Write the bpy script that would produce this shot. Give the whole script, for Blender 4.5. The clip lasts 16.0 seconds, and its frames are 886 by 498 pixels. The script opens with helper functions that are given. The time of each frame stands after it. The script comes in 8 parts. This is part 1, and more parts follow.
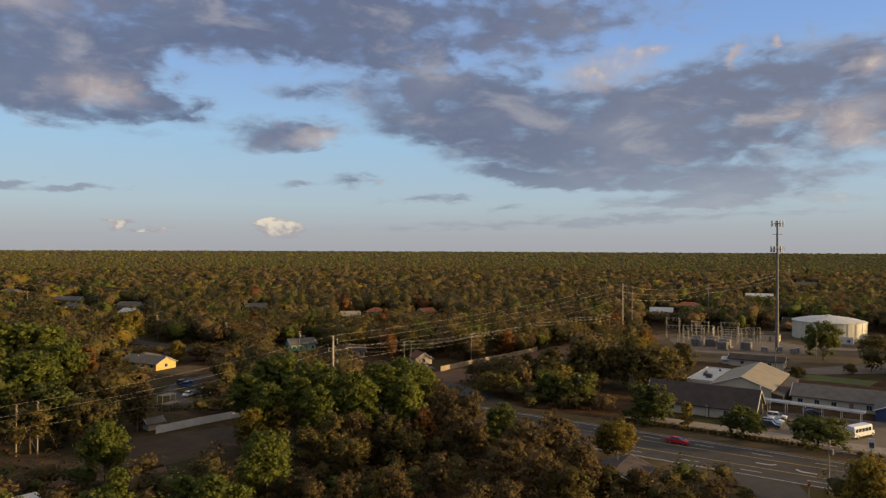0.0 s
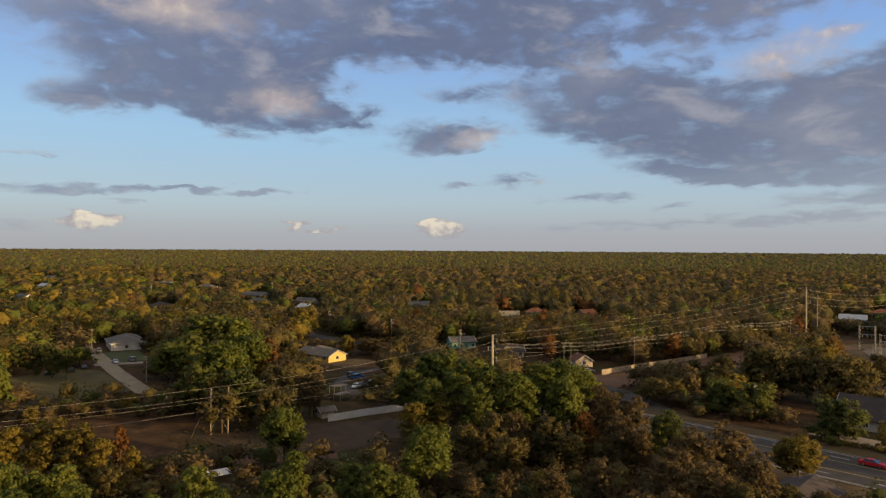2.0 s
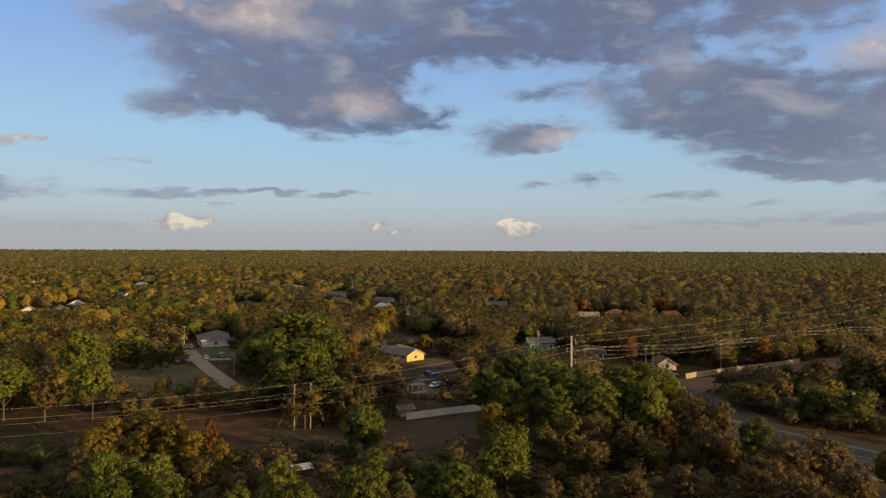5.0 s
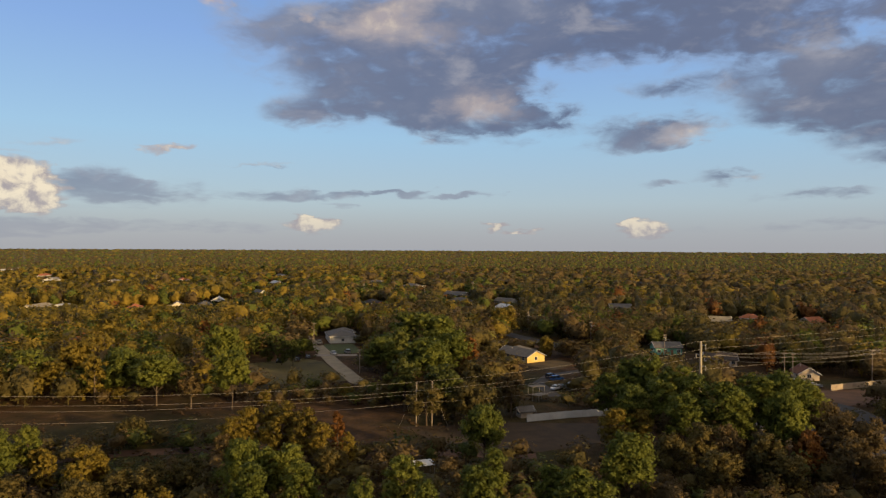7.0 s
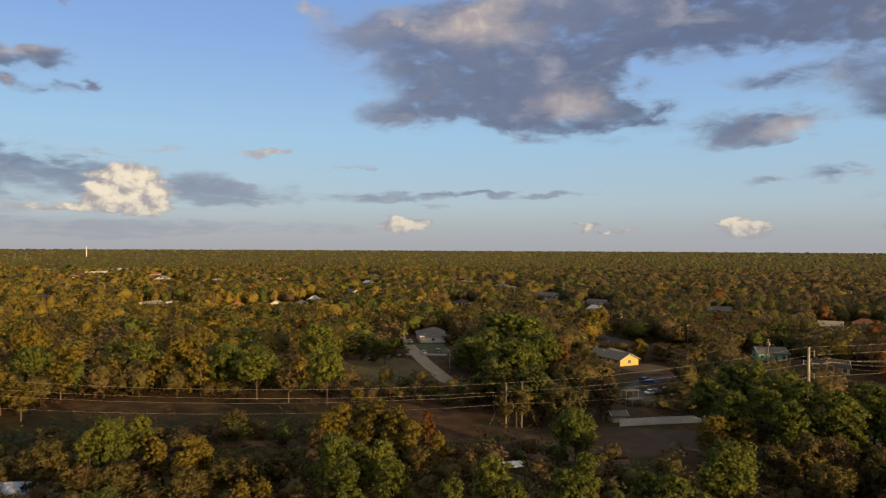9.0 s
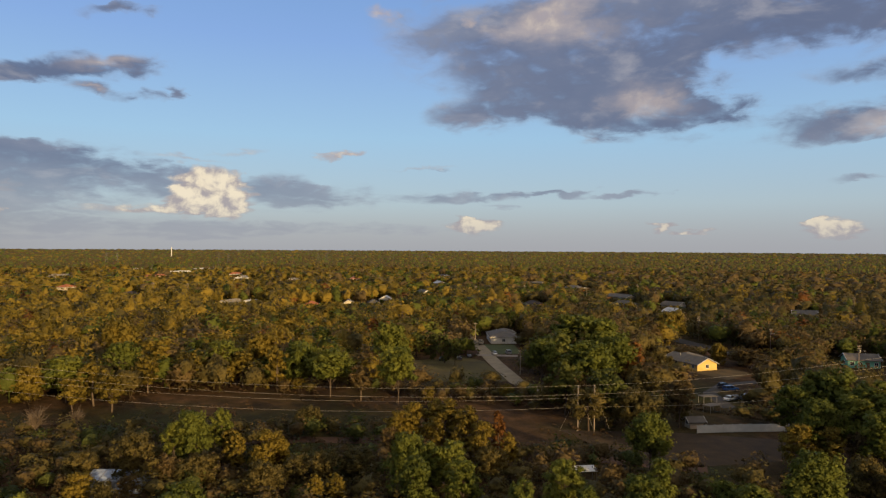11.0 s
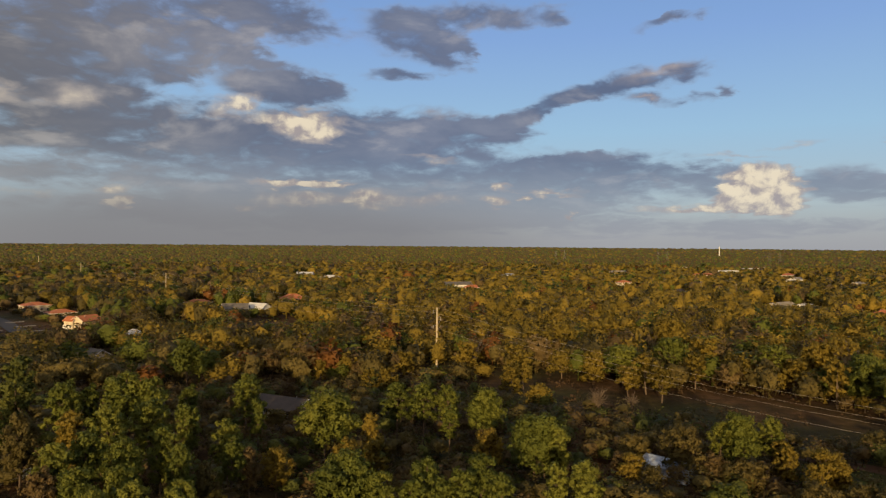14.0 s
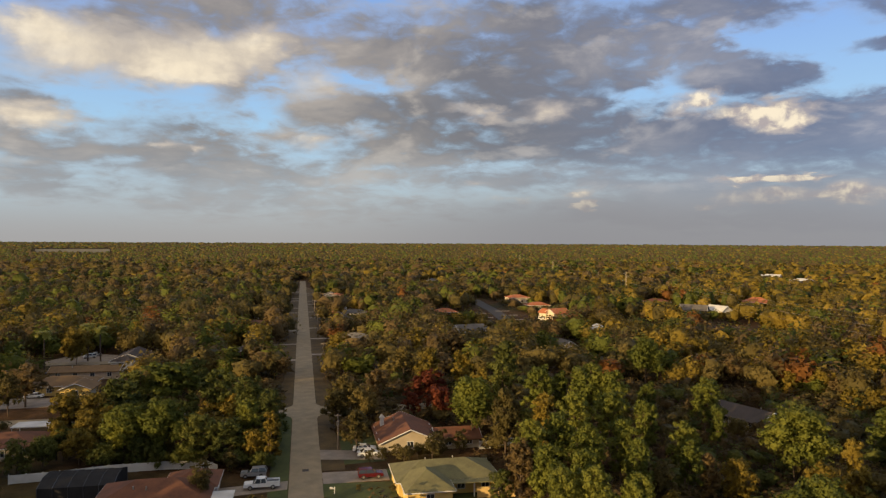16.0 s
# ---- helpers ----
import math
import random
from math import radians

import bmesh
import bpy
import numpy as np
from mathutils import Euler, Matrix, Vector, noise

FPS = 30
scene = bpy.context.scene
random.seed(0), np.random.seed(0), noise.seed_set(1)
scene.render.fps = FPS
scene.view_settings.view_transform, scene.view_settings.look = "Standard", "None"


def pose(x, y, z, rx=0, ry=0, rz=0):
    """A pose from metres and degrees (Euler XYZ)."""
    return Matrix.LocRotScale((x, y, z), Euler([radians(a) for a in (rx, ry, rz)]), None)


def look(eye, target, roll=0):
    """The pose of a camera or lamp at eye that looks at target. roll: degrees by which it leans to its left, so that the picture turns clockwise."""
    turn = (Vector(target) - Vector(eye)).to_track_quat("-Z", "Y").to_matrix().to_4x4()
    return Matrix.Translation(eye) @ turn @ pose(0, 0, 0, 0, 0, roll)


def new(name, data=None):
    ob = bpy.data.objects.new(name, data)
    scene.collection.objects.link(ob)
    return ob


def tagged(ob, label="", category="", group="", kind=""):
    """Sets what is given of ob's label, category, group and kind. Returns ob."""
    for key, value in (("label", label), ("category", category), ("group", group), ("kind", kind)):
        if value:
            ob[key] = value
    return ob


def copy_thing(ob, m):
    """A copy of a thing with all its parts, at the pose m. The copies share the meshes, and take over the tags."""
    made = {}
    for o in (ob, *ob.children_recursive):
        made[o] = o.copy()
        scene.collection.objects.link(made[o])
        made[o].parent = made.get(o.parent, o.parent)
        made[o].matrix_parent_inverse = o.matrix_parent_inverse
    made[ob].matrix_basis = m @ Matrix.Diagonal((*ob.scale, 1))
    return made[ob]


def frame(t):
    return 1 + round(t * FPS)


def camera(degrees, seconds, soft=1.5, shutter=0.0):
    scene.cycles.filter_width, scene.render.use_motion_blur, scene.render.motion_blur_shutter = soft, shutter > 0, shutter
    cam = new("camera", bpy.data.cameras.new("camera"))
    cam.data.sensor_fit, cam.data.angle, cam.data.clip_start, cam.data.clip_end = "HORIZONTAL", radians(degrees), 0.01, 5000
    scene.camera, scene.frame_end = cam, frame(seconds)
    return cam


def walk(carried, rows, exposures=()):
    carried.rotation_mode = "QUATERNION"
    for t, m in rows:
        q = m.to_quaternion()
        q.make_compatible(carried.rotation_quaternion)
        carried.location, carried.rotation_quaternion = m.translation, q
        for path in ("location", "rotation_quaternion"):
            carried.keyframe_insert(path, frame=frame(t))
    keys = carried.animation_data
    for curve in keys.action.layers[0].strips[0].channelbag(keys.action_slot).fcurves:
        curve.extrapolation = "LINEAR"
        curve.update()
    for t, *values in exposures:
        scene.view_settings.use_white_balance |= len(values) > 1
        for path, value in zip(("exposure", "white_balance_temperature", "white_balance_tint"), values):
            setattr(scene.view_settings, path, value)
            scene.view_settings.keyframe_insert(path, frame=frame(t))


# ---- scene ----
cam = camera(65.3, 16.0, soft=1.3)

# the camera hangs in one place over the trees and turns to its left
H = 44.0
ROWS = ((0, 0.00, 0.02, -0.24), (0.5, 2.93, 0.02, -0.25), (1, 6.69, 0.02, -0.27), (1.5, 9.98, -0.02, -0.32), (2, 13.15, -0.04, -0.35), (2.5, 15.74, -0.04, -0.40), (3, 16.71, -0.06, -0.33), (5.5, 21.65, -0.05, -0.25), (6, 24.47, -0.04, -0.28), (6.5, 26.92, -0.06, -0.27), (7, 29.50, -0.05, -0.31), (7.5, 31.82, -0.04, -0.34), (8, 34.25, -0.04, -0.32), (10.5, 40.15, -0.04, -0.31), (11, 42.76, -0.03, -0.34), (11.5, 46.97, -0.06, -0.37), (12, 53.17, -0.10, -0.49), (12.5, 60.57, -0.16, -0.38), (13, 69.44, -0.24, -0.45), (13.5, 77.99, -0.34, -0.56), (14, 85.99, -0.40, -0.47), (14.5, 94.61, -0.44, -0.41), (15, 103.59, -0.54, -0.42), (15.5, 113.32, -0.57, -0.48), (16, 122.67, -0.64, -0.29))
walk(cam, [(t, pose(0, 0, H, 90 + p, r, y)) for t, y, p, r in ROWS], ((0.0, 0.97), (3.0, 1.03), (6.5, 0.99), (11.5, 0.96), (13.3, 0.80), (14.5, 0.90), (15.4, 0.99), (16.0, 1.15)))

# ---------------------------------------------------------------- sun and sky
SUN_AZ, SUN_EL = 257.0, 9.0
SKY_STRENGTH, SKY_TOP = 0.050, 9.4
# degrees to the left of +y, degrees up
sun_way = Vector((-math.sin(radians(SUN_AZ)) * math.cos(radians(SUN_EL)), math.cos(radians(SUN_AZ)) * math.cos(radians(SUN_EL)), math.sin(radians(SUN_EL))))
sun_data = bpy.data.lights.new("sun", "SUN")
sun_data.energy, sun_data.angle, sun_data.color = 3.4, radians(0.6), (1.0, 0.72, 0.36)
sun = new("sun", sun_data)
sun.matrix_world = look(sun_way * 300, (0, 0, 0))

world = bpy.data.worlds.new("sky")
scene.world = world
world.use_nodes = True
WN, WL = world.node_tree.nodes, world.node_tree.links
WN.clear()


def wn(kind, **values):
    node = WN.new(kind)
    for key, value in values.items():
        setattr(node, key, value)
    return node


def plug(node, i, value):
    if hasattr(value, "is_output"):
        WL.new(value, node.inputs[i])
    elif value is not None:
        node.inputs[i].default_value = value


def wm(op, a, b=None, c=None, clamp=False):
    node = wn("ShaderNodeMath", operation=op, use_clamp=clamp)
    for i, v in enumerate((a, b, c)):
        plug(node, i, v)
    return node.outputs[0]


def wv(op, a, b=None, out=0):
    node = wn("ShaderNodeVectorMath", operation=op)
    plug(node, 0, a), plug(node, 1, b)
    return node.outputs[out]


def wmix(fac, a, b):
    node = wn("ShaderNodeMix", data_type="RGBA")
    plug(node, 0, fac), plug(node, 6, a), plug(node, 7, b)
    return node.outputs[2]


def wnoise(vector, scale, detail, rough, distort=0.0):
    node = wn("ShaderNodeTexNoise")
    plug(node, 0, vector)
    for key, v in (("Scale", scale), ("Detail", detail), ("Roughness", rough), ("Distortion", distort)):
        node.inputs[key].default_value = v
    return node


def wsmooth(value, lo, hi, a=0.0, b=1.0):
    node = wn("ShaderNodeMapRange", interpolation_type="SMOOTHSTEP")
    for i, v in enumerate((value, lo, hi, a, b)):
        plug(node, i, v)
    return node.outputs[0]


sky = wn("ShaderNodeTexSky", sky_type="NISHITA", sun_disc=False, sun_elevation=radians(SUN_EL), sun_rotation=radians(360 - SUN_AZ),
         altitude=40, air_density=1.0, dust_density=0.6, ozone_density=2.2)
way = wn("ShaderNodeTexCoord").outputs["Generated"]
sep = wn("ShaderNodeSeparateXYZ")
plug(sep, 0, way)
SX, SY, SZ = sep.outputs
azimuth = wm("MULTIPLY", wm("ARCTAN2", wm("MULTIPLY", SX, -1.0), SY), 180 / math.pi)
height = wm("MULTIPLY", wm("ARCSINE", SZ), 180 / math.pi)
comb = wn("ShaderNodeCombineXYZ")
plug(comb, 0, azimuth), plug(comb, 1, height)
# the layer of cloud seen in perspective: far parts are drawn out sideways
flat = wm("DIVIDE", 1.0, wm("ADD", wm("MAXIMUM", SZ, 0.0), 0.10))
layer = wn("ShaderNodeCombineXYZ")
plug(layer, 0, wm("MULTIPLY", azimuth, 0.72)), plug(layer, 1, wm("MULTIPLY", height, wm("ADD", wm("MULTIPLY", flat, 0.28), 1.3)))
puff = wnoise(layer.outputs[0], 0.16, 8.0, 0.53, 0.4)
fine = wnoise(layer.outputs[0], 0.55, 7.0, 0.55, 0.3)
# the same puffs a step nearer to the sun: the difference is their lit and shaded side
sunward = wn("ShaderNodeCombineXYZ")
plug(sunward, 0, wsmooth(azimuth, 40.0, 125.0, -1.7, 1.7))
sunward.inputs[1].default_value = 1.5
ahead = wnoise(wv("ADD", layer.outputs[0], sunward.outputs[0]), 0.16, 5.0, 0.60, 0.4)
drift = wv("MULTIPLY", wv("SUBTRACT", wnoise(layer.outputs[0], 0.14, 5.0, 0.6).outputs["Color"], (0.5, 0.5, 0.5)), (4.4, 2.0, 0.0))
drift = wv("SCALE", drift)
plug(drift.node, "Scale", wsmooth(height, 0.0, 11.0, 0.16, 1.0))
wisp = wv("MULTIPLY", wv("SUBTRACT", fine.outputs["Color"], (0.5, 0.5, 0.5)), (4.2, 1.7, 0.0))
bent = wv("ADD", wv("ADD", comb.outputs[0], drift), wisp)
GREY, LIT = "grey", "lit"
banks_made = 0
BANKS = {GREY: None, LIT: None}      # the sum of all banks of each kind so far


def cloud(kind, az, el, wide, high, tilt=0, weight=1.0):
    """One bank of cloud round a direction in the sky, its half width and half height in degrees."""
    global bent, banks_made
    banks_made += 1
    if banks_made % 20 == 0:            # a step of the shader must be worked out before the next begins
        bent = wv("ADD", bent, wv("MULTIPLY", BANKS[kind], (1e-7, 1e-7, 0.0)))
    m = wn("ShaderNodeMapping", vector_type="TEXTURE")
    plug(m, 0, bent)
    m.inputs[1].default_value, m.inputs[2].default_value, m.inputs[3].default_value = (az, el, 0), (0, 0, radians(-tilt)), (wide, high, 1)
    near = wm("SUBTRACT", 1.0, wv("LENGTH", m.outputs[0], out="Value"), clamp=True)
    BANKS[kind] = wm("MULTIPLY_ADD", near, weight * 1.5, BANKS[kind] or 0.0)


cloud(GREY, 34.2, 15.3, 14.4, 4.99, 0, 1)
cloud(GREY, 25.9, 17.9, 24.8, 3.54, 0, 1)
cloud(GREY, 33.0, 12.7, 11.2, 3.64, -8, 1)
cloud(GREY, 28.3, 10.9, 10.5, 2.44, -10, 1)
cloud(GREY, 22.4, 10.9, 6.0, 1.92, -12, 0.8)
cloud(GREY, -3.2, 18.0, 20.3, 3.69, 0, 1)
cloud(GREY, 6.0, 17.3, 12.5, 3.12, 0, 1)
cloud(GREY, 1.3, 12.7, 10.6, 3.42, 0, 1)
cloud(GREY, 11.6, 12.8, 5.0, 1.00, 0, 0.6)
cloud(GREY, 2.3, 10.2, 5.6, 1.74, 0, 1)
cloud(GREY, -9.9, 10.8, 15.6, 4.79, 0, 1)
cloud(GREY, -9.9, 8.2, 13.2, 3.47, -3, 1)
cloud(GREY, -20.0, 8.9, 13.9, 5.86, 0, 1)
cloud(GREY, -23.6, 12.1, 9.7, 4.31, 10, 1)
cloud(GREY, -11.2, 5.5, 10.1, 0.95, -2, 1)
cloud(GREY, -6.0, 6.0, 6.1, 0.67, -6, 0.9)
cloud(GREY, -22.9, 5.1, 8.1, 1.63, 0, 1)
cloud(GREY, 13.4, 9.3, 6.8, 1.74, 4, 1)
cloud(GREY, 7.4, 5.7, 2.5, 0.81, 0, 1)
cloud(GREY, 11.6, 5.4, 2.0, 0.37, 8, 0.6)
cloud(GREY, 1.8, 4.1, 5.9, 0.50, 2, 0.7)
cloud(GREY, -5.1, 3.3, 2.1, 0.43, 0, 0.8)
cloud(GREY, -16.6, 3.6, 7.5, 0.80, 2, 0.6)
cloud(GREY, -23.3, 3.8, 8.1, 0.76, 2, 0.6)
cloud(GREY, 35.2, 4.4, 7.1, 0.33, -1, 0.7)
cloud(GREY, 27.7, 4.3, 3.2, 0.35, 2, 0.6)
cloud(LIT, -13.3, 14.3, 6.0, 1.87, 10, 0.8)
cloud(LIT, -22.9, 14.6, 1.3, 1.02, 30, 1)
cloud(LIT, -16.5, 15.8, 3.2, 0.81, 0, 0.5)
cloud(LIT, -25.5, 15.4, 0.7, 0.59, 0, 0.9)
cloud(LIT, 25.4, 11.9, 5.3, 2.11, -8, 0.42)
cloud(LIT, 9.7, 9.3, 3.2, 1.29, 6, 0.55)
cloud(LIT, -25.7, 10.0, 3.0, 0.99, 0, 0.7)
cloud(LIT, 32.3, 17.2, 7.9, 1.58, 0, 0.45)
cloud(LIT, 5.5, 5.6, 1.6, 0.41, 0, 0.5)
cloud(LIT, 13.4, 1.6, 2.3, 0.87, 0, 1.9)
cloud(LIT, 14.1, 2.1, 0.9, 0.52, 0, 1.5)
cloud(LIT, 25.2, 1.8, 1.0, 0.56, 0, 1.7)
cloud(LIT, 23.0, 1.5, 1.6, 0.28, 0, 1.3)
cloud(GREY, -7.8, 2.2, 27.2, 0.48, 2, 0.45)
cloud(GREY, -14.1, 2.4, 17.5, 0.47, 2, 0.4)
cloud(GREY, -32.3, 10.7, 6.3, 6.85, 0, 1)
cloud(LIT, -30.3, 9.2, 4.0, 2.02, 15, 0.75)
cloud(LIT, -31.7, 13.1, 2.0, 1.49, 10, 0.8)
cloud(LIT, -31.7, 7.7, 3.0, 1.00, 0, 0.6)
cloud(LIT, -29.6, 3.8, 5.1, 0.61, 0, 0.5)
cloud(GREY, 16.0, 17.3, 22.5, 3.56, -2, 1)
cloud(GREY, 28.2, 13.7, 9.6, 3.23, -10, 1)
cloud(GREY, 31.2, 11.6, 9.4, 2.37, -5, 1)
cloud(GREY, 24.3, 11.0, 6.8, 1.97, 0, 0.9)
cloud(GREY, 41.0, 10.8, 4.7, 1.49, 0, 1)
cloud(LIT, 34.1, 18.6, 6.4, 1.46, 15, 0.7)
cloud(LIT, 26.6, 11.5, 4.4, 1.51, 0, 0.42)
cloud(LIT, 47.9, 18.6, 2.0, 0.68, 0, 0.7)
cloud(LIT, 40.4, 18.0, 1.0, 0.52, 0, 0.6)
cloud(LIT, 61.7, 5.2, 2.7, 1.35, 0, 2.2)
cloud(LIT, 60.2, 3.9, 2.5, 1.79, 0, 2.2)
cloud(LIT, 63.0, 3.6, 1.8, 1.54, 0, 2)
cloud(LIT, 61.7, 2.9, 4.2, 0.57, 0, 1.5)
cloud(GREY, 64.7, 4.6, 1.6, 0.97, 0, 0.8)
cloud(GREY, 55.7, 4.7, 4.1, 1.51, 0, 0.7)
cloud(GREY, 54.2, 3.8, 5.3, 0.65, 0, 0.6)
cloud(GREY, 42.8, 4.2, 8.0, 0.74, 0, 0.8)
cloud(GREY, 36.3, 4.3, 5.6, 0.44, 3, 0.7)
cloud(GREY, 32.6, 4.6, 3.4, 0.25, 3, 0.6)
cloud(GREY, 27.9, 4.3, 3.1, 0.31, 3, 0.6)
cloud(GREY, 38.2, 3.5, 1.9, 0.25, 0, 0.5)
cloud(GREY, 44.7, 6.6, 3.1, 0.18, 2, 0.5)
cloud(LIT, 51.3, 7.6, 2.5, 0.34, 3, 0.5)
cloud(LIT, 59.0, 7.6, 2.9, 0.32, 0, 0.4)
cloud(LIT, 63.8, 7.0, 4.6, 0.31, -3, 0.45)
cloud(LIT, 64.9, 2.7, 4.0, 0.35, 0, 0.8)
cloud(GREY, 63.5, 1.4, 10.9, 0.98, 0, 0.6)
cloud(GREY, 50.8, 1.6, 15.0, 0.60, 0, 0.4)
cloud(LIT, 40.0, 1.8, 2.6, 0.76, 0, 1.9)
cloud(LIT, 41.0, 2.3, 1.0, 0.41, 0, 1.3)
cloud(GREY, 96.9, 7.9, 18.3, 3.44, -3, 1)
cloud(GREY, 89.0, 9.5, 11.2, 2.12, -5, 1)
cloud(GREY, 83.0, 9.1, 6.4, 1.21, 4, 1)
cloud(GREY, 79.2, 10.4, 4.3, 0.92, 15, 1)
cloud(GREY, 76.2, 11.7, 4.3, 1.12, 18, 1)
cloud(GREY, 72.5, 12.7, 5.0, 1.25, 10, 1)
cloud(GREY, 67.6, 13.1, 4.4, 1.12, 5, 0.9)
cloud(LIT, 68.8, 13.4, 4.7, 0.82, 5, 0.55)
cloud(GREY, 66.2, 11.1, 2.8, 0.56, 5, 0.8)
cloud(GREY, 63.8, 11.7, 0.7, 0.50, 0, 0.9)
cloud(GREY, 69.5, 11.5, 2.5, 0.62, 0, 0.8)
cloud(LIT, 69.7, 11.5, 1.9, 0.35, 0, 0.5)
cloud(GREY, 99.1, 12.7, 6.0, 2.17, -8, 1)
cloud(GREY, 89.1, 16.8, 5.3, 2.35, -10, 1)
cloud(GREY, 86.1, 15.2, 3.0, 1.50, -20, 1)
cloud(GREY, 83.5, 18.5, 9.7, 1.45, 0, 1)
cloud(GREY, 98.0, 16.8, 5.5, 1.37, 0, 0.8)
cloud(GREY, 101.5, 15.1, 2.4, 1.59, 0, 0.7)
cloud(GREY, 89.3, 13.6, 3.8, 0.71, 0, 0.6)
cloud(GREY, 68.1, 17.3, 3.4, 0.62, 8, 0.7)
cloud(GREY, 77.0, 18.5, 1.5, 1.11, 0, 0.4)
cloud(GREY, 70.7, 19.4, 3.7, 0.50, 0, 0.5)
cloud(LIT, 96.9, 9.5, 3.6, 1.46, -5, 0.8)
cloud(LIT, 99.8, 9.9, 3.5, 0.66, 0, 0.6)
cloud(GREY, 95.0, 6.4, 11.3, 1.58, 0, 1)
cloud(LIT, 97.6, 4.8, 5.7, 0.41, 0, 0.9)
cloud(LIT, 96.8, 3.6, 3.1, 0.78, 0, 0.8)
cloud(LIT, 93.0, 3.5, 2.1, 0.80, 0, 0.7)
cloud(LIT, 100.1, 3.4, 2.5, 1.26, 0, 0.5)
cloud(GREY, 89.0, 4.1, 17.7, 2.35, 0, 0.8)
cloud(GREY, 77.1, 6.2, 16.1, 1.24, -2, 0.75)
cloud(LIT, 86.9, 7.2, 3.4, 0.39, -5, 0.6)
cloud(GREY, 85.2, 6.4, 4.5, 0.36, 0, 0.9)
cloud(LIT, 81.2, 4.7, 1.1, 0.57, 0, 1.1)
cloud(LIT, 81.6, 3.6, 1.4, 0.57, 0, 0.9)
cloud(LIT, 77.1, 4.3, 3.5, 0.35, 0, 0.8)
cloud(LIT, 87.7, 3.7, 3.9, 0.83, 0, 0.6)
cloud(LIT, 79.2, 3.7, 0.7, 0.23, 0, 1)
cloud(LIT, 75.7, 2.3, 0.5, 0.29, 0, 1)
cloud(LIT, 66.4, 3.0, 5.6, 0.35, 0, 0.8)
cloud(GREY, 91.0, 1.7, 23.2, 1.74, 0, 0.7)
cloud(GREY, 71.0, 1.6, 18.7, 1.50, 0, 0.5)
cloud(GREY, 73.4, 7.0, 8.1, 0.69, 2, 0.6)
cloud(GREY, 67.3, 5.8, 6.2, 1.12, 0, 0.5)
cloud(GREY, 89.0, 5.4, 24.7, 3.06, 0, 0.9)
cloud(GREY, 93.0, 2.6, 24.0, 2.06, 0, 0.9)
cloud(GREY, 73.4, 4.7, 15.6, 2.74, 0, 0.7)
cloud(GREY, 56.8, 4.2, 11.0, 1.58, 0, 0.5)
cloud(LIT, 51.1, 7.6, 2.2, 0.33, 5, 0.5)
cloud(LIT, 44.7, 6.7, 4.3, 0.21, 4, 0.5)
cloud(GREY, 115.1, 16.7, 14.4, 4.99, -5, 1)
cloud(GREY, 111.7, 12.8, 10.0, 3.00, -5, 1)
cloud(GREY, 122.0, 14.3, 13.6, 2.96, -8, 1)
cloud(GREY, 127.8, 14.9, 7.3, 1.81, 0, 0.7)
cloud(GREY, 101.2, 18.1, 7.9, 1.71, 0, 1)
cloud(GREY, 99.0, 12.3, 5.7, 1.51, 0, 1)
cloud(GREY, 88.7, 17.0, 5.7, 1.70, -10, 0.8)
cloud(GREY, 103.5, 15.7, 3.7, 3.07, 0, 0.6)
cloud(GREY, 108.0, 15.0, 5.0, 3.73, 0, 0.9)
cloud(GREY, 89.4, 13.6, 4.6, 0.63, 0, 0.4)
cloud(GREY, 126.4, 7.8, 14.6, 3.53, 5, 1)
cloud(GREY, 115.0, 9.2, 12.5, 3.12, 0, 1)
cloud(GREY, 105.7, 7.4, 15.5, 2.78, 0, 1)
cloud(GREY, 96.8, 8.5, 9.0, 2.39, 5, 1)
cloud(GREY, 132.9, 10.0, 3.5, 1.41, 0, 0.8)
cloud(GREY, 116.4, 5.0, 12.5, 1.37, 0, 0.9)
cloud(GREY, 129.5, 11.1, 7.8, 1.80, 0, 0.8)
cloud(GREY, 121.0, 10.9, 12.4, 1.86, 0, 0.9)
cloud(GREY, 143.3, 8.4, 8.7, 2.44, 0, 0.9)
cloud(GREY, 142.5, 6.0, 8.2, 2.07, 0, 0.9)
cloud(GREY, 136.9, 4.8, 11.4, 2.06, 0, 0.9)
cloud(GREY, 134.9, 2.7, 20.3, 1.86, 0, 0.8)
cloud(GREY, 140.8, 14.7, 11.1, 3.33, 0, 0.8)
cloud(GREY, 138.9, 11.4, 3.4, 1.97, 0, 0.6)
cloud(GREY, 98.9, 2.8, 24.2, 1.69, 0, 0.8)
cloud(GREY, 90.5, 4.9, 16.1, 2.53, 0, 0.8)
cloud(GREY, 103.4, 4.6, 9.8, 1.23, 0, 0.7)
cloud(LIT, 141.5, 14.2, 6.7, 2.58, 0, 1)
cloud(LIT, 143.3, 12.4, 4.6, 1.22, 0, 0.9)
cloud(LIT, 137.7, 15.5, 2.9, 2.03, 0, 0.7)
cloud(LIT, 133.3, 12.7, 3.0, 1.98, 0, 0.5)
cloud(LIT, 120.1, 10.4, 3.5, 0.81, -5, 0.8)
cloud(LIT, 114.5, 10.6, 2.9, 1.17, 0, 0.6)
cloud(LIT, 103.0, 10.7, 2.9, 1.04, 20, 1.1)
cloud(LIT, 96.8, 9.6, 3.9, 1.68, 5, 0.9)
cloud(LIT, 133.7, 7.8, 3.3, 1.10, -5, 0.7)
cloud(LIT, 129.5, 8.7, 3.4, 1.35, 0, 0.4)
cloud(LIT, 97.6, 4.8, 5.1, 0.45, 3, 1)
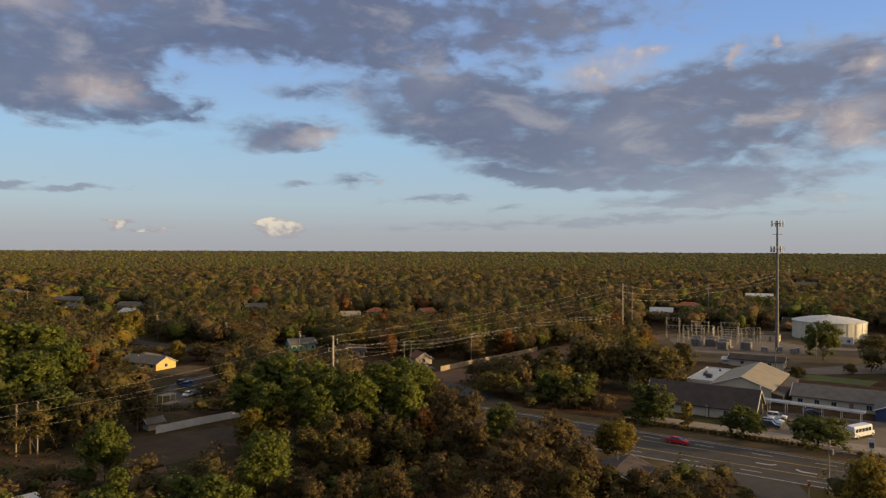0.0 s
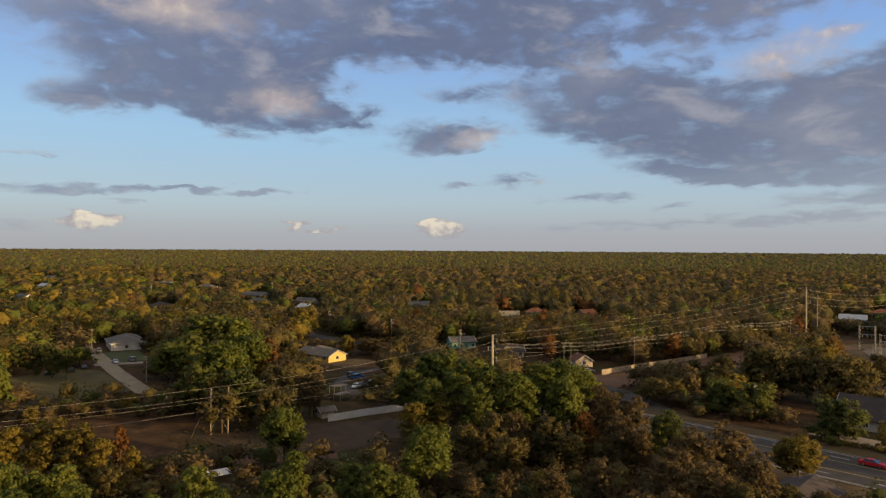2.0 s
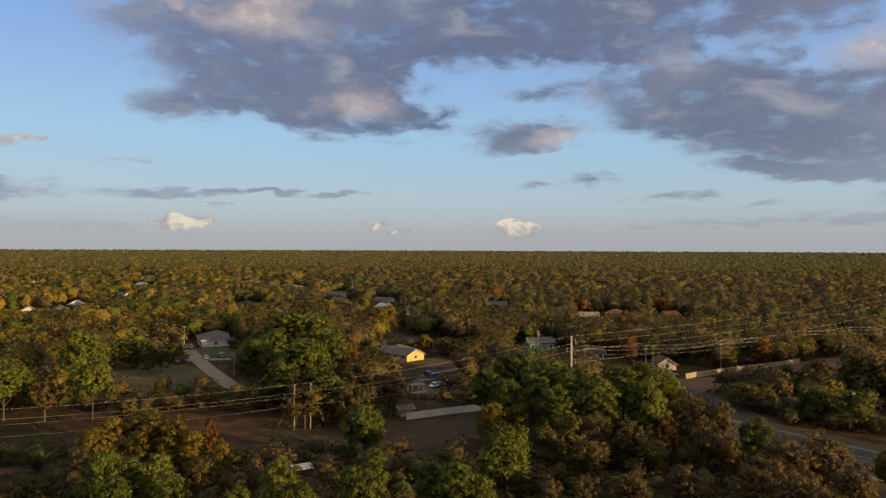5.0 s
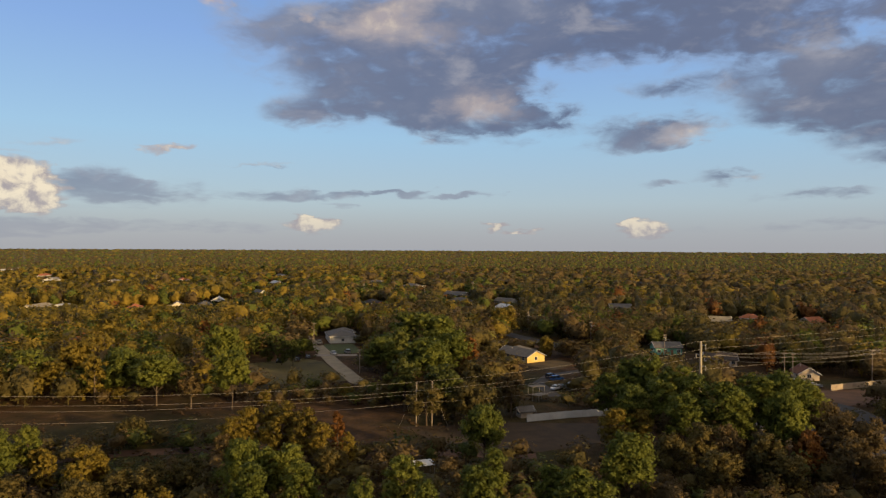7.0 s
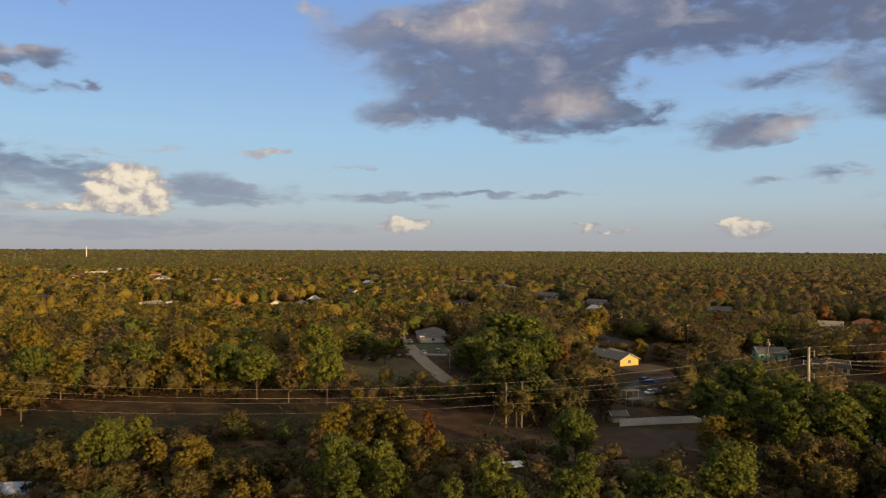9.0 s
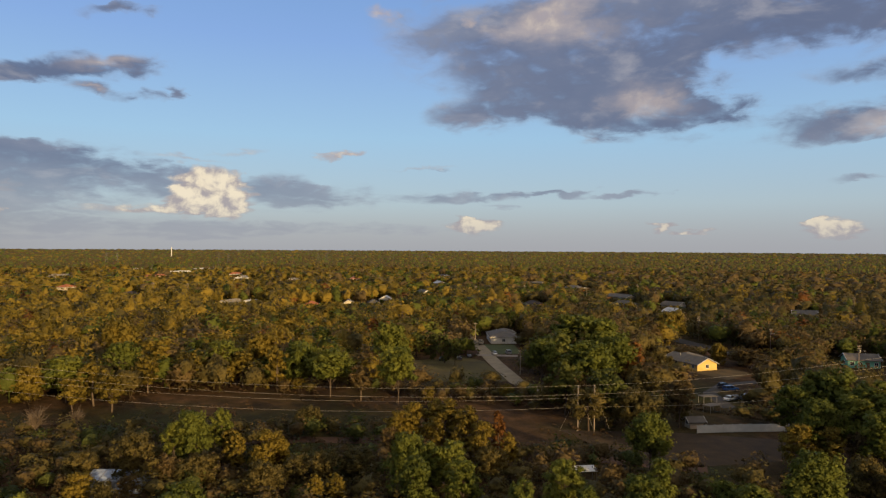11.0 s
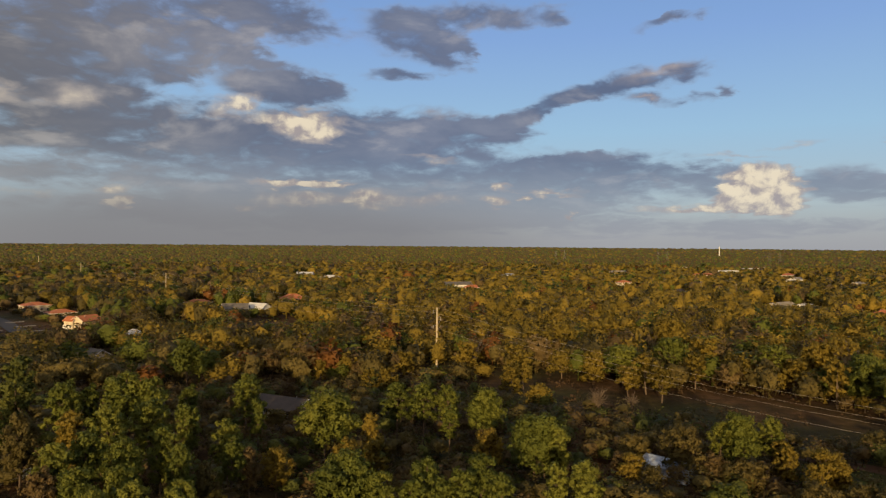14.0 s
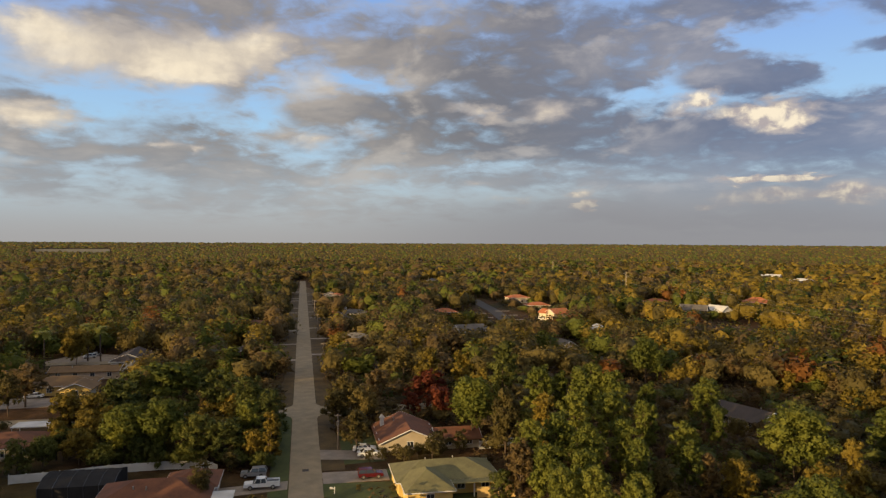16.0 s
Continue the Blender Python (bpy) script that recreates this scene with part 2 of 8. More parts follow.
cloud(LIT, 92.5, 3.6, 3.3, 0.98, 0, 0.7)
cloud(LIT, 111.2, 2.9, 0.8, 0.53, 0, 1.3)
cloud(LIT, 111.7, 3.9, 1.8, 0.47, 0, 0.7)
cloud(LIT, 102.0, 2.7, 1.1, 0.40, 0, 0.6)
cloud(LIT, 117.3, 3.6, 3.5, 0.47, 0, 0.4)
cloud(LIT, 120.5, 4.9, 1.7, 0.46, 0, 0.5)
cloud(LIT, 144.6, 7.3, 2.0, 0.40, 0, 0.6)
cloud(LIT, 142.4, 7.0, 0.8, 0.41, 0, 0.7)
cloud(LIT, 148.6, 14.9, 10.0, 2.90, 0, 0.5)
cloud(LIT, 143.9, 12.4, 6.0, 2.07, 0, 0.45)
cloud(LIT, 134.9, 16.2, 6.9, 1.72, 0, 0.35)
cloud(LIT, 152.2, 12.9, 6.6, 3.05, 0, 0.8)
cloud(LIT, 153.3, 8.7, 4.5, 1.26, 0, 1)
cloud(GREY, 152.6, 6.4, 8.1, 1.95, 0, 0.9)
cloud(GREY, 153.3, 4.0, 8.1, 1.61, 0, 0.9)
cloud(GREY, 154.0, 10.0, 5.3, 3.20, 0, 0.8)
cloud(LIT, 154.3, 14.9, 3.0, 1.49, 0, 0.7)
cloud(GREY, 140.0, 17.8, 18.0, 3.40, 0, 0.95)
cloud(GREY, 146.0, 14.6, 13.0, 4.00, 0, 0.75)
# the sky goes on behind and above in the same broken banks
for i, (az, el) in enumerate(((176, 14), (-170, 24), (-150, 12), (-120, 26), (-95, 12), (-68, 20), (-48, 30), (0, 38), (60, 42), (120, 36), (150, 48))):
    cloud(GREY, az, el, 16 + 3 * (i % 3), 5 + 2 * (i % 2), 5 - 5 * (i % 3), 0.9)
    cloud(LIT, az + 4, el - 1, 9, 3, 6, 0.8)

for az in (-150, -60, 30, 120):         # unseen broken cover overhead, added as soft fill light
    cloud(GREY, az, 56, 62, 26, 0, 1.1)
    cloud(LIT, az + 20, 62, 55, 22, 0, 0.75)


rough = wm("SUBTRACT", puff.outputs[0], 0.5)
grain = wm("SUBTRACT", fine.outputs[0], 0.5)
side = wm("SUBTRACT", puff.outputs[0], ahead.outputs[0])
ragged = wm("ADD", wm("MULTIPLY", rough, 2.3), wm("MULTIPLY", grain, 2.1))
grey_mass = wm("MINIMUM", BANKS[GREY], 1.3)
# no cloud where no bank lies near
grey_field = wm("ADD", grey_mass, wm("MULTIPLY", ragged, wsmooth(grey_mass, 0.0, 0.25)))
grey_cover = wsmooth(grey_field, -0.08, 1.35)
# heaped cloud: rounded puffs that are not drawn out, and the same a step nearer to the sun
heap = wnoise(comb.outputs[0], 0.75, 6.0, 0.58, 0.3)
heap_shift = wn("ShaderNodeCombineXYZ")
plug(heap_shift, 0, wsmooth(azimuth, 40.0, 125.0, -0.55, 0.55))
heap_shift.inputs[1].default_value = 0.5
heap_ahead = wnoise(wv("ADD", comb.outputs[0], heap_shift.outputs[0]), 0.75, 6.0, 0.58, 0.3)
heap_rough = wm("SUBTRACT", heap.outputs[0], 0.5)
heap_side = wm("SUBTRACT", heap.outputs[0], heap_ahead.outputs[0])
lit_mass = wm("MINIMUM", BANKS[LIT], 1.8)
# high towards the sun the lit cloud is smooth
heaped = wm("SUBTRACT", 1.0, wm("MULTIPLY", wsmooth(azimuth, 104.0, 122.0), wsmooth(height, 5.5, 9.0, 0.0, 0.85)))
lit_field = wm("ADD", lit_mass, wm("MULTIPLY", wm("ADD", wm("MULTIPLY", rough, 1.2), wm("MULTIPLY", heap_rough, wm("MULTIPLY", heaped, wsmooth(lit_mass, 0.7, 1.3, 0.5, 1.9)))), wsmooth(lit_mass, 0.0, 0.3)))
lit_cover = wsmooth(lit_field, 0.0, 1.35)

# clear air: the sky's own colour, paler towards the horizon
air_tone = wn("ShaderNodeValToRGB")
plug(air_tone, 0, wm("DIVIDE", height, 30.0, clamp=True))
for at, colour in ((0.0, (0.50, 0.52, 0.55)), (0.12, (0.51, 0.63, 0.73)), (0.30, (0.42, 0.67, 0.93)), (0.55, (0.30, 0.50, 0.93)), (1.0, (0.15, 0.33, 0.70))):
    e = air_tone.color_ramp.elements[0] if at == 0.0 else air_tone.color_ramp.elements[-1] if at == 1.0 else air_tone.color_ramp.elements.new(at)
    e.position, e.color = at, (*colour, 1)
tall = wv("SCALE", air_tone.outputs[0])
tall.node.inputs["Scale"].default_value = SKY_TOP
air = wmix(0.78, sky.outputs[0], tall)
# the under sides: blue-grey where thick, mauve and paler where thin or turned to the sun
broad = wm("SUBTRACT", wnoise(layer.outputs[0], 0.055, 3.0, 0.5).outputs[0], 0.5)
tone = wsmooth(wm("ADD", wm("MULTIPLY", broad, 2.0), wm("ADD", wm("MULTIPLY", rough, 1.1), wm("MULTIPLY", grain, 0.5))), -0.30, 0.60)
tone = wm("ADD", tone, wm("MULTIPLY", wsmooth(azimuth, 8.0, 34.0, -0.28, 0.26), wm("MULTIPLY", wsmooth(azimuth, 72.0, 52.0), wsmooth(azimuth, -16.0, -2.0))), clamp=True)
grey_tone = wmix(tone, (1.16, 1.48, 2.46, 1), (2.35, 2.60, 3.46, 1))
warmth = wsmooth(azimuth, 86.0, 130.0)
grey_tone = wmix(wm("MULTIPLY", warmth, 0.9), grey_tone, wmix(tone, (1.75, 1.60, 1.50, 1), (4.1, 3.55, 2.95, 1)))
grey_tone = wmix(wsmooth(side, 0.02, 0.24, 0.0, 0.48), grey_tone, wmix(warmth, (4.7, 4.5, 4.75, 1), (5.6, 4.95, 4.2, 1)))
grey_tone = wmix(wsmooth(side, -0.02, -0.22, 0.0, 0.55), grey_tone, wmix(warmth, (1.35, 1.65, 2.60, 1), (1.9, 1.85, 1.95, 1)))
grey_tone = wmix(wsmooth(grey_field, 0.25, 1.0, 0.55, 0.0), grey_tone, wmix(warmth, (3.9, 4.3, 5.1, 1), (4.8, 4.4, 4.1, 1)))
grey_tone = wmix(wsmooth(lit_mass, 0.0, 1.0, 0.0, 0.45), grey_tone, (4.6, 4.1, 4.0, 1))
# towards the sun the banks are warmer and brighter
sun_dot = wv("DOT_PRODUCT", way, tuple(sun_way), out="Value")
glow = wsmooth(sun_dot, -0.85, 0.65)
grey_tone = wmix(wm("MULTIPLY", glow, 0.22), grey_tone, (4.3, 3.9, 3.7, 1))
grey_tone = wmix(wsmooth(height, 1.0, 7.5, 0.60, 0.0), grey_tone, wmix(warmth, (3.5, 3.75, 4.35, 1), (3.7, 3.5, 3.5, 1)))
# overhead, out of view, the cover is brightened to lift the shade
grey_tone = wmix(wsmooth(height, 30.0, 46.0, 0.0, 0.8), grey_tone, (14.0, 12.6, 10.2, 1))
lit_tone = wmix(wsmooth(wm("ADD", wm("MULTIPLY", lit_mass, 0.42), wm("ADD", wm("MULTIPLY", wm("MULTIPLY", heap_rough, heaped), 1.6), wm("ADD", rough, wm("MULTIPLY", wm("MULTIPLY", heap_side, heaped), wsmooth(lit_mass, 0.6, 1.3, 0.6, 2.4))))), 0.05, 1.15), wmix(warmth, (4.1, 3.6, 3.65, 1), (5.0, 4.35, 3.7, 1)), (9.4, 8.1, 6.0, 1))
# the undersides away from the sun only blush
lit_tone = wmix(wm("MULTIPLY", wsmooth(azimuth, 88.0, 70.0), wsmooth(height, 5.5, 9.0, 0.0, 0.68)), lit_tone, (4.75, 4.05, 4.1, 1))
air = wmix(wsmooth(sun_dot, 0.45, 0.97, 0.0, 0.9), air, (13.0, 9.5, 5.6, 1))
with_grey = wmix(wm("MULTIPLY", grey_cover, wsmooth(height, 1.0, 9.0, 0.62, 0.95)), air, grey_tone)
with_lit = wmix(wm("MULTIPLY", lit_cover, 0.9), with_grey, lit_tone)
hazed = wmix(wsmooth(height, -0.5, 4.2, 0.62, 0.0), with_lit, wmix(warmth, (3.65, 3.75, 4.15, 1), (3.5, 3.35, 3.2, 1)))
# a grey veil of rain under the far banks
veil = wm("MULTIPLY", wm("MULTIPLY", wsmooth(azimuth, 70.0, 92.0), wsmooth(azimuth, 138.0, 112.0, 0.25, 1.0)), wsmooth(wm("ADD", height, wm("MULTIPLY", broad, 5.0)), 7.0, 1.0, 0.0, 0.8))
hazed = wmix(veil, hazed, (2.35, 2.32, 2.45, 1))
ground_glow = wmix(wsmooth(height, -3.0, -0.6), (0.25, 0.22, 0.13, 1), hazed)
background = wn("ShaderNodeBackground")
plug(background, 0, ground_glow)
background.inputs[1].default_value = SKY_STRENGTH
WL.new(background.outputs[0], wn("ShaderNodeOutputWorld").inputs[0])

# ---------------------------------------------------------------- materials
def material(name, build):
    mat = bpy.data.materials.new(name)
    mat.use_nodes = True
    nt = mat.node_tree
    nt.nodes.clear()
    out = nt.nodes.new("ShaderNodeOutputMaterial")
    nt.links.new(build(nt), out.inputs[0])
    return mat


def node(nt, kind, inputs=(), **values):
    n = nt.nodes.new(kind)
    for key, value in values.items():
        setattr(n, key, value)
    for key, value in dict(inputs).items():
        if hasattr(value, "is_output"):
            nt.links.new(value, n.inputs[key])
        else:
            n.inputs[key].default_value = value
    return n


def ramp(nt, fac, *stops):
    n = nt.nodes.new("ShaderNodeValToRGB")
    n.color_ramp.elements[0].position, n.color_ramp.elements[0].color = stops[0][0], (*stops[0][1], 1)
    n.color_ramp.elements[1].position, n.color_ramp.elements[1].color = stops[-1][0], (*stops[-1][1], 1)
    for at, colour in stops[1:-1]:
        n.color_ramp.elements.new(at).color = (*colour, 1)
    nt.links.new(fac, n.inputs[0])
    return n.outputs[0]


def mixed(nt, fac, a, b, blend="MIX"):
    n = nt.nodes.new("ShaderNodeMix")
    n.data_type, n.blend_type = "RGBA", blend
    for i, v in ((0, fac), (6, a), (7, b)):
        if hasattr(v, "is_output"):
            nt.links.new(v, n.inputs[i])
        else:
            n.inputs[i].default_value = v if i == 0 else (*v, 1)
    return n.outputs[2]


def place(nt):
    return nt.nodes.new("ShaderNodeNewGeometry").outputs["Position"]


def noisy(nt, vector, scale, detail=4.0, rough=0.55):
    return node(nt, "ShaderNodeTexNoise", {"Vector": vector, "Scale": scale, "Detail": detail, "Roughness": rough}).outputs[0]


def foliage(name, dark, mid, light, gloss=0.6, through_light=0.42, patch=0.13):
    """Leaves: each tree and each clump has its own tone."""
    def build(nt):
        where = place(nt)
        own = nt.nodes.new("ShaderNodeObjectInfo").outputs["Random"]
        island = nt.nodes.new("ShaderNodeNewGeometry").outputs["Random Per Island"]
        a = noisy(nt, where, patch, 2.0)
        b = noisy(nt, where, 1.1, 3.0)
        s = node(nt, "ShaderNodeMath", {0: own, 1: 0.34, 2: a}, operation="MULTIPLY_ADD").outputs[0]
        s = node(nt, "ShaderNodeMath", {0: island, 1: 0.07, 2: s}, operation="MULTIPLY_ADD").outputs[0]
        s = node(nt, "ShaderNodeMath", {0: b, 1: 0.20, 2: s}, operation="MULTIPLY_ADD").outputs[0]
        colour = ramp(nt, s, (0.5, dark), (0.78, mid), (1.0, light))
        relief = node(nt, "ShaderNodeBump", {"Height": noisy(nt, where, 0.8, 4.0, 0.65), "Strength": 0.75, "Distance": 1.0}).outputs[0]
        lit = node(nt, "ShaderNodeBsdfPrincipled", {"Base Color": colour, "Roughness": gloss, "Specular IOR Level": 0.10, "Normal": relief}).outputs[0]
        glow = node(nt, "ShaderNodeBsdfTranslucent", {"Color": colour, "Normal": relief}).outputs[0]
        return node(nt, "ShaderNodeMixShader", {0: through_light, 1: lit, 2: glow}).outputs[0]
    return material(name, build)


def plain(name, colour, other=None, scale=2.0, rough=0.8, metal=0.0, bump=0.0, fine_scale=14.0, spec=0.3, own=0.0):
    """A painted, built or laid surface: stains at a large scale, grain at a small one."""
    other = other or tuple(c * 0.72 for c in colour)
    def build(nt):
        where = place(nt)
        a, b = noisy(nt, where, scale, 5.0, 0.6), noisy(nt, where, fine_scale, 3.0)
        s = node(nt, "ShaderNodeMath", {0: b, 1: 0.35, 2: a}, operation="MULTIPLY_ADD").outputs[0]
        if own:
            r = nt.nodes.new("ShaderNodeObjectInfo").outputs["Random"]
            s = node(nt, "ShaderNodeMath", {0: r, 1: own, 2: s}, operation="MULTIPLY_ADD").outputs[0]
        c = ramp(nt, s, (0.45, other), (0.85 + own * 0.5, colour))
        p = node(nt, "ShaderNodeBsdfPrincipled", {"Base Color": c, "Roughness": rough, "Metallic": metal, "Specular IOR Level": spec})
        if bump:
            bm_ = node(nt, "ShaderNodeBump", {"Height": s, "Strength": bump, "Distance": 0.05})
            nt.links.new(bm_.outputs[0], p.inputs["Normal"])
        return p.outputs[0]
    return material(name, build)


LEAF = {
    "pine": foliage("pine_needles", (0.087, 0.098, 0.0190), (0.114, 0.125, 0.0224), (0.176, 0.176, 0.030)),
    "oak": foliage("oak_leaves", (0.0854, 0.0689, 0.0235), (0.1075, 0.0844, 0.0271), (0.1552, 0.1158, 0.0346)),
    "green": foliage("green_leaves", (0.0673, 0.0758, 0.0190), (0.0898, 0.0969, 0.0234), (0.1375, 0.1375, 0.0293)),
    # autumn gold, brightened for sun; lime paints sunlight into the far groves' leaves
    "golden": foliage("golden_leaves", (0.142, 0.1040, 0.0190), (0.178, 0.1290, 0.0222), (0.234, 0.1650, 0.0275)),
    "lime": foliage("sunlit_lime_leaves", (0.1900, 0.1360, 0.0225), (0.2350, 0.1640, 0.0260), (0.2900, 0.1980, 0.0320)),
    "rust": foliage("rust_leaves", (0.1464, 0.0645, 0.0193), (0.1803, 0.0776, 0.0217), (0.2246, 0.0992, 0.0268)),
    "red": foliage("red_leaves", (0.1100, 0.0295, 0.0148), (0.1409, 0.0376, 0.0174), (0.1812, 0.0537, 0.0215)),
    "brown": foliage("brown_leaves", (0.1063, 0.0730, 0.0304), (0.1296, 0.0886, 0.0358), (0.1686, 0.1132, 0.0450)),
    "palm": foliage("palm_fronds", (0.17, 0.18, 0.045), (0.23, 0.23, 0.055), (0.30, 0.28, 0.065)),
    "scrub": foliage("scrub_leaves", (0.0720, 0.0448, 0.0235), (0.0894, 0.0552, 0.0273), (0.1177, 0.0724, 0.0355)),
}
BARK = plain("bark", (0.085, 0.058, 0.036), (0.035, 0.024, 0.016), 1.2, 0.95, fine_scale=8.0, own=0.3)
PALE_BARK = plain("pale_bark", (0.13, 0.092, 0.060), (0.06, 0.042, 0.028), 1.2, 0.95, fine_scale=8.0)


def ground_build(nt):
    where = place(nt)
    a, b, c = noisy(nt, where, 0.018, 5.0), noisy(nt, where, 0.22, 5.0, 0.65), noisy(nt, where, 2.5, 4.0, 0.7)
    earth = ramp(nt, b, (0.35, (0.030, 0.016, 0.006)), (0.5, (0.052, 0.027, 0.010)), (0.68, (0.088, 0.045, 0.018)))
    grass = ramp(nt, b, (0.3, (0.018, 0.018, 0.005)), (0.7, (0.045, 0.040, 0.010)))
    s = node(nt, "ShaderNodeMath", {0: c, 1: 0.3, 2: a}, operation="MULTIPLY_ADD").outputs[0]
    f = ramp(nt, s, (0.62, (0, 0, 0)), (0.78, (1, 1, 1)))
    colour = mixed(nt, f, earth, grass)
    p = node(nt, "ShaderNodeBsdfPrincipled", {"Base Color": colour, "Roughness": 0.95, "Specular IOR Level": 0.1})
    bump = node(nt, "ShaderNodeBump", {"Height": c, "Strength": 0.6, "Distance": 0.3})
    nt.links.new(bump.outputs[0], p.inputs["Normal"])
    return p.outputs[0]


GROUND = material("forest_floor", ground_build)
ASPHALT = plain("asphalt", (0.050, 0.040, 0.030), (0.031, 0.025, 0.019), 0.35, 0.85, fine_scale=5.0)
STREET = plain("worn_street", (0.250, 0.188, 0.106), (0.158, 0.119, 0.068), 0.3, 0.85, fine_scale=4.0)
CONCRETE = plain("concrete", (0.25, 0.195, 0.14), (0.15, 0.117, 0.085), 0.4, 0.85, fine_scale=6.0)
LAWN = plain("lawn", (0.060, 0.068, 0.014), (0.030, 0.034, 0.008), 0.25, 0.95, fine_scale=4.0, bump=0.5)
DRY_GRASS = plain("dry_grass", (0.088, 0.054, 0.015), (0.036, 0.023, 0.007), 0.2, 0.95, fine_scale=3.0, bump=0.5)
DIM_GRASS = plain("dim_grass", (0.058, 0.032, 0.010), (0.026, 0.015, 0.005), 0.25, 0.95, fine_scale=2.5, bump=0.6)
SAND = plain("bare_earth", (0.098, 0.046, 0.020), (0.045, 0.023, 0.011), 0.25, 0.95, fine_scale=2.0, bump=0.4)

# ---------------------------------------------------------------- ground
def far_rise(r):
    """The land climbs a little towards the horizon."""
    s = min(max((r - 1500) / 3300, 0), 1)
    return 19.0 * s * s * (3 - 2 * s)


def mesh_of(name, verts, faces, mat=None, smooth=False):
    me = bpy.data.meshes.new(name)
    me.from_pydata([tuple(v) for v in verts], [], [tuple(f) for f in faces])
    if mat:
        me.materials.append(mat)
    if smooth:
        me.polygons.foreach_set("use_smooth", [True] * len(me.polygons))
    me.update()
    return me


def part(name, me, parent, label="", at=None, mat=None):
    """Links a mesh (or a bmesh) as one object under a thing or a part."""
    if isinstance(me, bmesh.types.BMesh):
        data = bpy.data.meshes.new(name)
        me.to_mesh(data)
        me.free()
        me = data
    if mat and not me.materials:
        me.materials.append(mat)
    ob = new(name, me)
    ob.parent = parent
    if at is not None:
        ob.matrix_basis = at
    return tagged(ob, label)


def thing(name, at, label, category, group=""):
    ob = new(name)
    ob.empty_display_size = 0.5
    ob.matrix_basis = at
    return tagged(ob, label, category, group)


SEGMENTS = 160
rings = [0.0] + [20 * 1.12 ** i for i in range(49)] + [4950.0]
rings = [r for r in rings if r <= 4950]
verts, faces = [(0, 0, 0)], []
for r in rings[1:]:
    for k in range(SEGMENTS):
        a = 2 * math.pi * k / SEGMENTS
        verts.append((r * math.cos(a), r * math.sin(a), far_rise(r) - (0 if r < 500 else 0.0)))
for i in range(len(rings) - 1):
    for k in range(SEGMENTS):
        q = (k + 1) % SEGMENTS
        if i == 0:
            faces.append((0, 1 + k, 1 + q))
        else:
            o, n = 1 + (i - 1) * SEGMENTS, 1 + i * SEGMENTS
            faces.append((o + k, n + k, n + q, o + q))
ground = new("ground", mesh_of("ground", verts, faces, GROUND, True))
tagged(ground, "dark earth and rough grass under the woods", "ground", kind="structure")

# open places where no trees stand: strips along lines, and rounds
OPEN_STRIPS, OPEN_ROUNDS = [], []


def open_strip(points, width):
    OPEN_STRIPS.append((np.array(points, float), width / 2))


def open_round(x, y, r):
    OPEN_ROUNDS.append((x, y, r))


def is_open(x, y, margin=0.0):
    for cx, cy, r in OPEN_ROUNDS:
        if (x - cx) ** 2 + (y - cy) ** 2 < (r + margin) ** 2:
            return True
    p = np.array((x, y))
    for pts, half in OPEN_STRIPS:
        d = pts[1:] - pts[:-1]
        s = np.clip(((p - pts[:-1]) * d).sum(1) / (d * d).sum(1), 0, 1)
        if (np.hypot(*(pts[:-1] + s[:, None] * d - p).T) < half + margin).any():
            return True
    return False


SIGHTS = []                            # places that the low trees in front leave in view


def in_view(x, y, wide, z=1.0):
    """Trees between the middle of the place and here stay low enough to look over."""
    r = math.hypot(x, y)
    SIGHTS.append((math.atan2(-x, y), wide / 2 / r, r, z))


def tallest(x, y):
    """How tall a tree may be here."""
    r, a = math.hypot(x, y), math.atan2(-x, y)
    limit = 30.0
    for b, half, far, z in SIGHTS:
        if r < far and abs(a - b) < half + (5.0 if r < 400 else 8.5) / r:
            limit = min(limit, H - (H - z) * r / far)
    return limit


def ribbon(points, width, top=0.05, bottom=-0.3, name="strip"):
    """A level strip of some thickness along a line."""
    pts = np.array(points, float)
    d = np.gradient(pts, axis=0)
    d /= np.hypot(d[:, 0], d[:, 1])[:, None]
    side = np.stack([-d[:, 1], d[:, 0]], 1) * width / 2
    v, f = [], []
    for p, s in zip(pts, side):
        v += [(*(p + s), top), (*(p - s), top), (*(p - s), bottom), (*(p + s), bottom)]
    for i in range(len(pts) - 1):
        a = 4 * i
        f += [(a, a + 1, a + 5, a + 4), (a + 1, a + 2, a + 6, a + 5), (a + 2, a + 3, a + 7, a + 6), (a + 3, a, a + 4, a + 7)]
    n = 4 * (len(pts) - 1)
    f += [(0, 3, 2, 1), (n, n + 1, n + 2, n + 3)]
    return v, f


def strip(name, points, width, mat, label, category, top=0.05):
    v, f = ribbon(points, width, top)
    ob = new(name, mesh_of(name, v, f, mat))
    return tagged(ob, label, category, kind="structure")


def patch(name, corners, mat, label, category, top=0.03):
    """A level piece of ground with straight edges and some thickness."""
    n = len(corners)
    v = [(x, y, top) for x, y in corners] + [(x, y, -0.3) for x, y in corners]
    area = sum(corners[i][0] * corners[(i + 1) % n][1] - corners[(i + 1) % n][0] * corners[i][1] for i in range(n))
    turn = list(range(n)) if area > 0 else list(range(n))[::-1]
    f = [tuple(turn)] + [(turn[i], turn[i] + n, turn[(i + 1) % n] + n, turn[(i + 1) % n]) for i in range(n)]
    ob = new(name, mesh_of(name, v, f, mat))
    return tagged(ob, label, category, kind="structure")

# ---------------------------------------------------------------- roads and open ground
UX, UY = -0.717, -0.697                # the way the straight street runs from the camera
STREET_AT = (-90.5, -86.9)


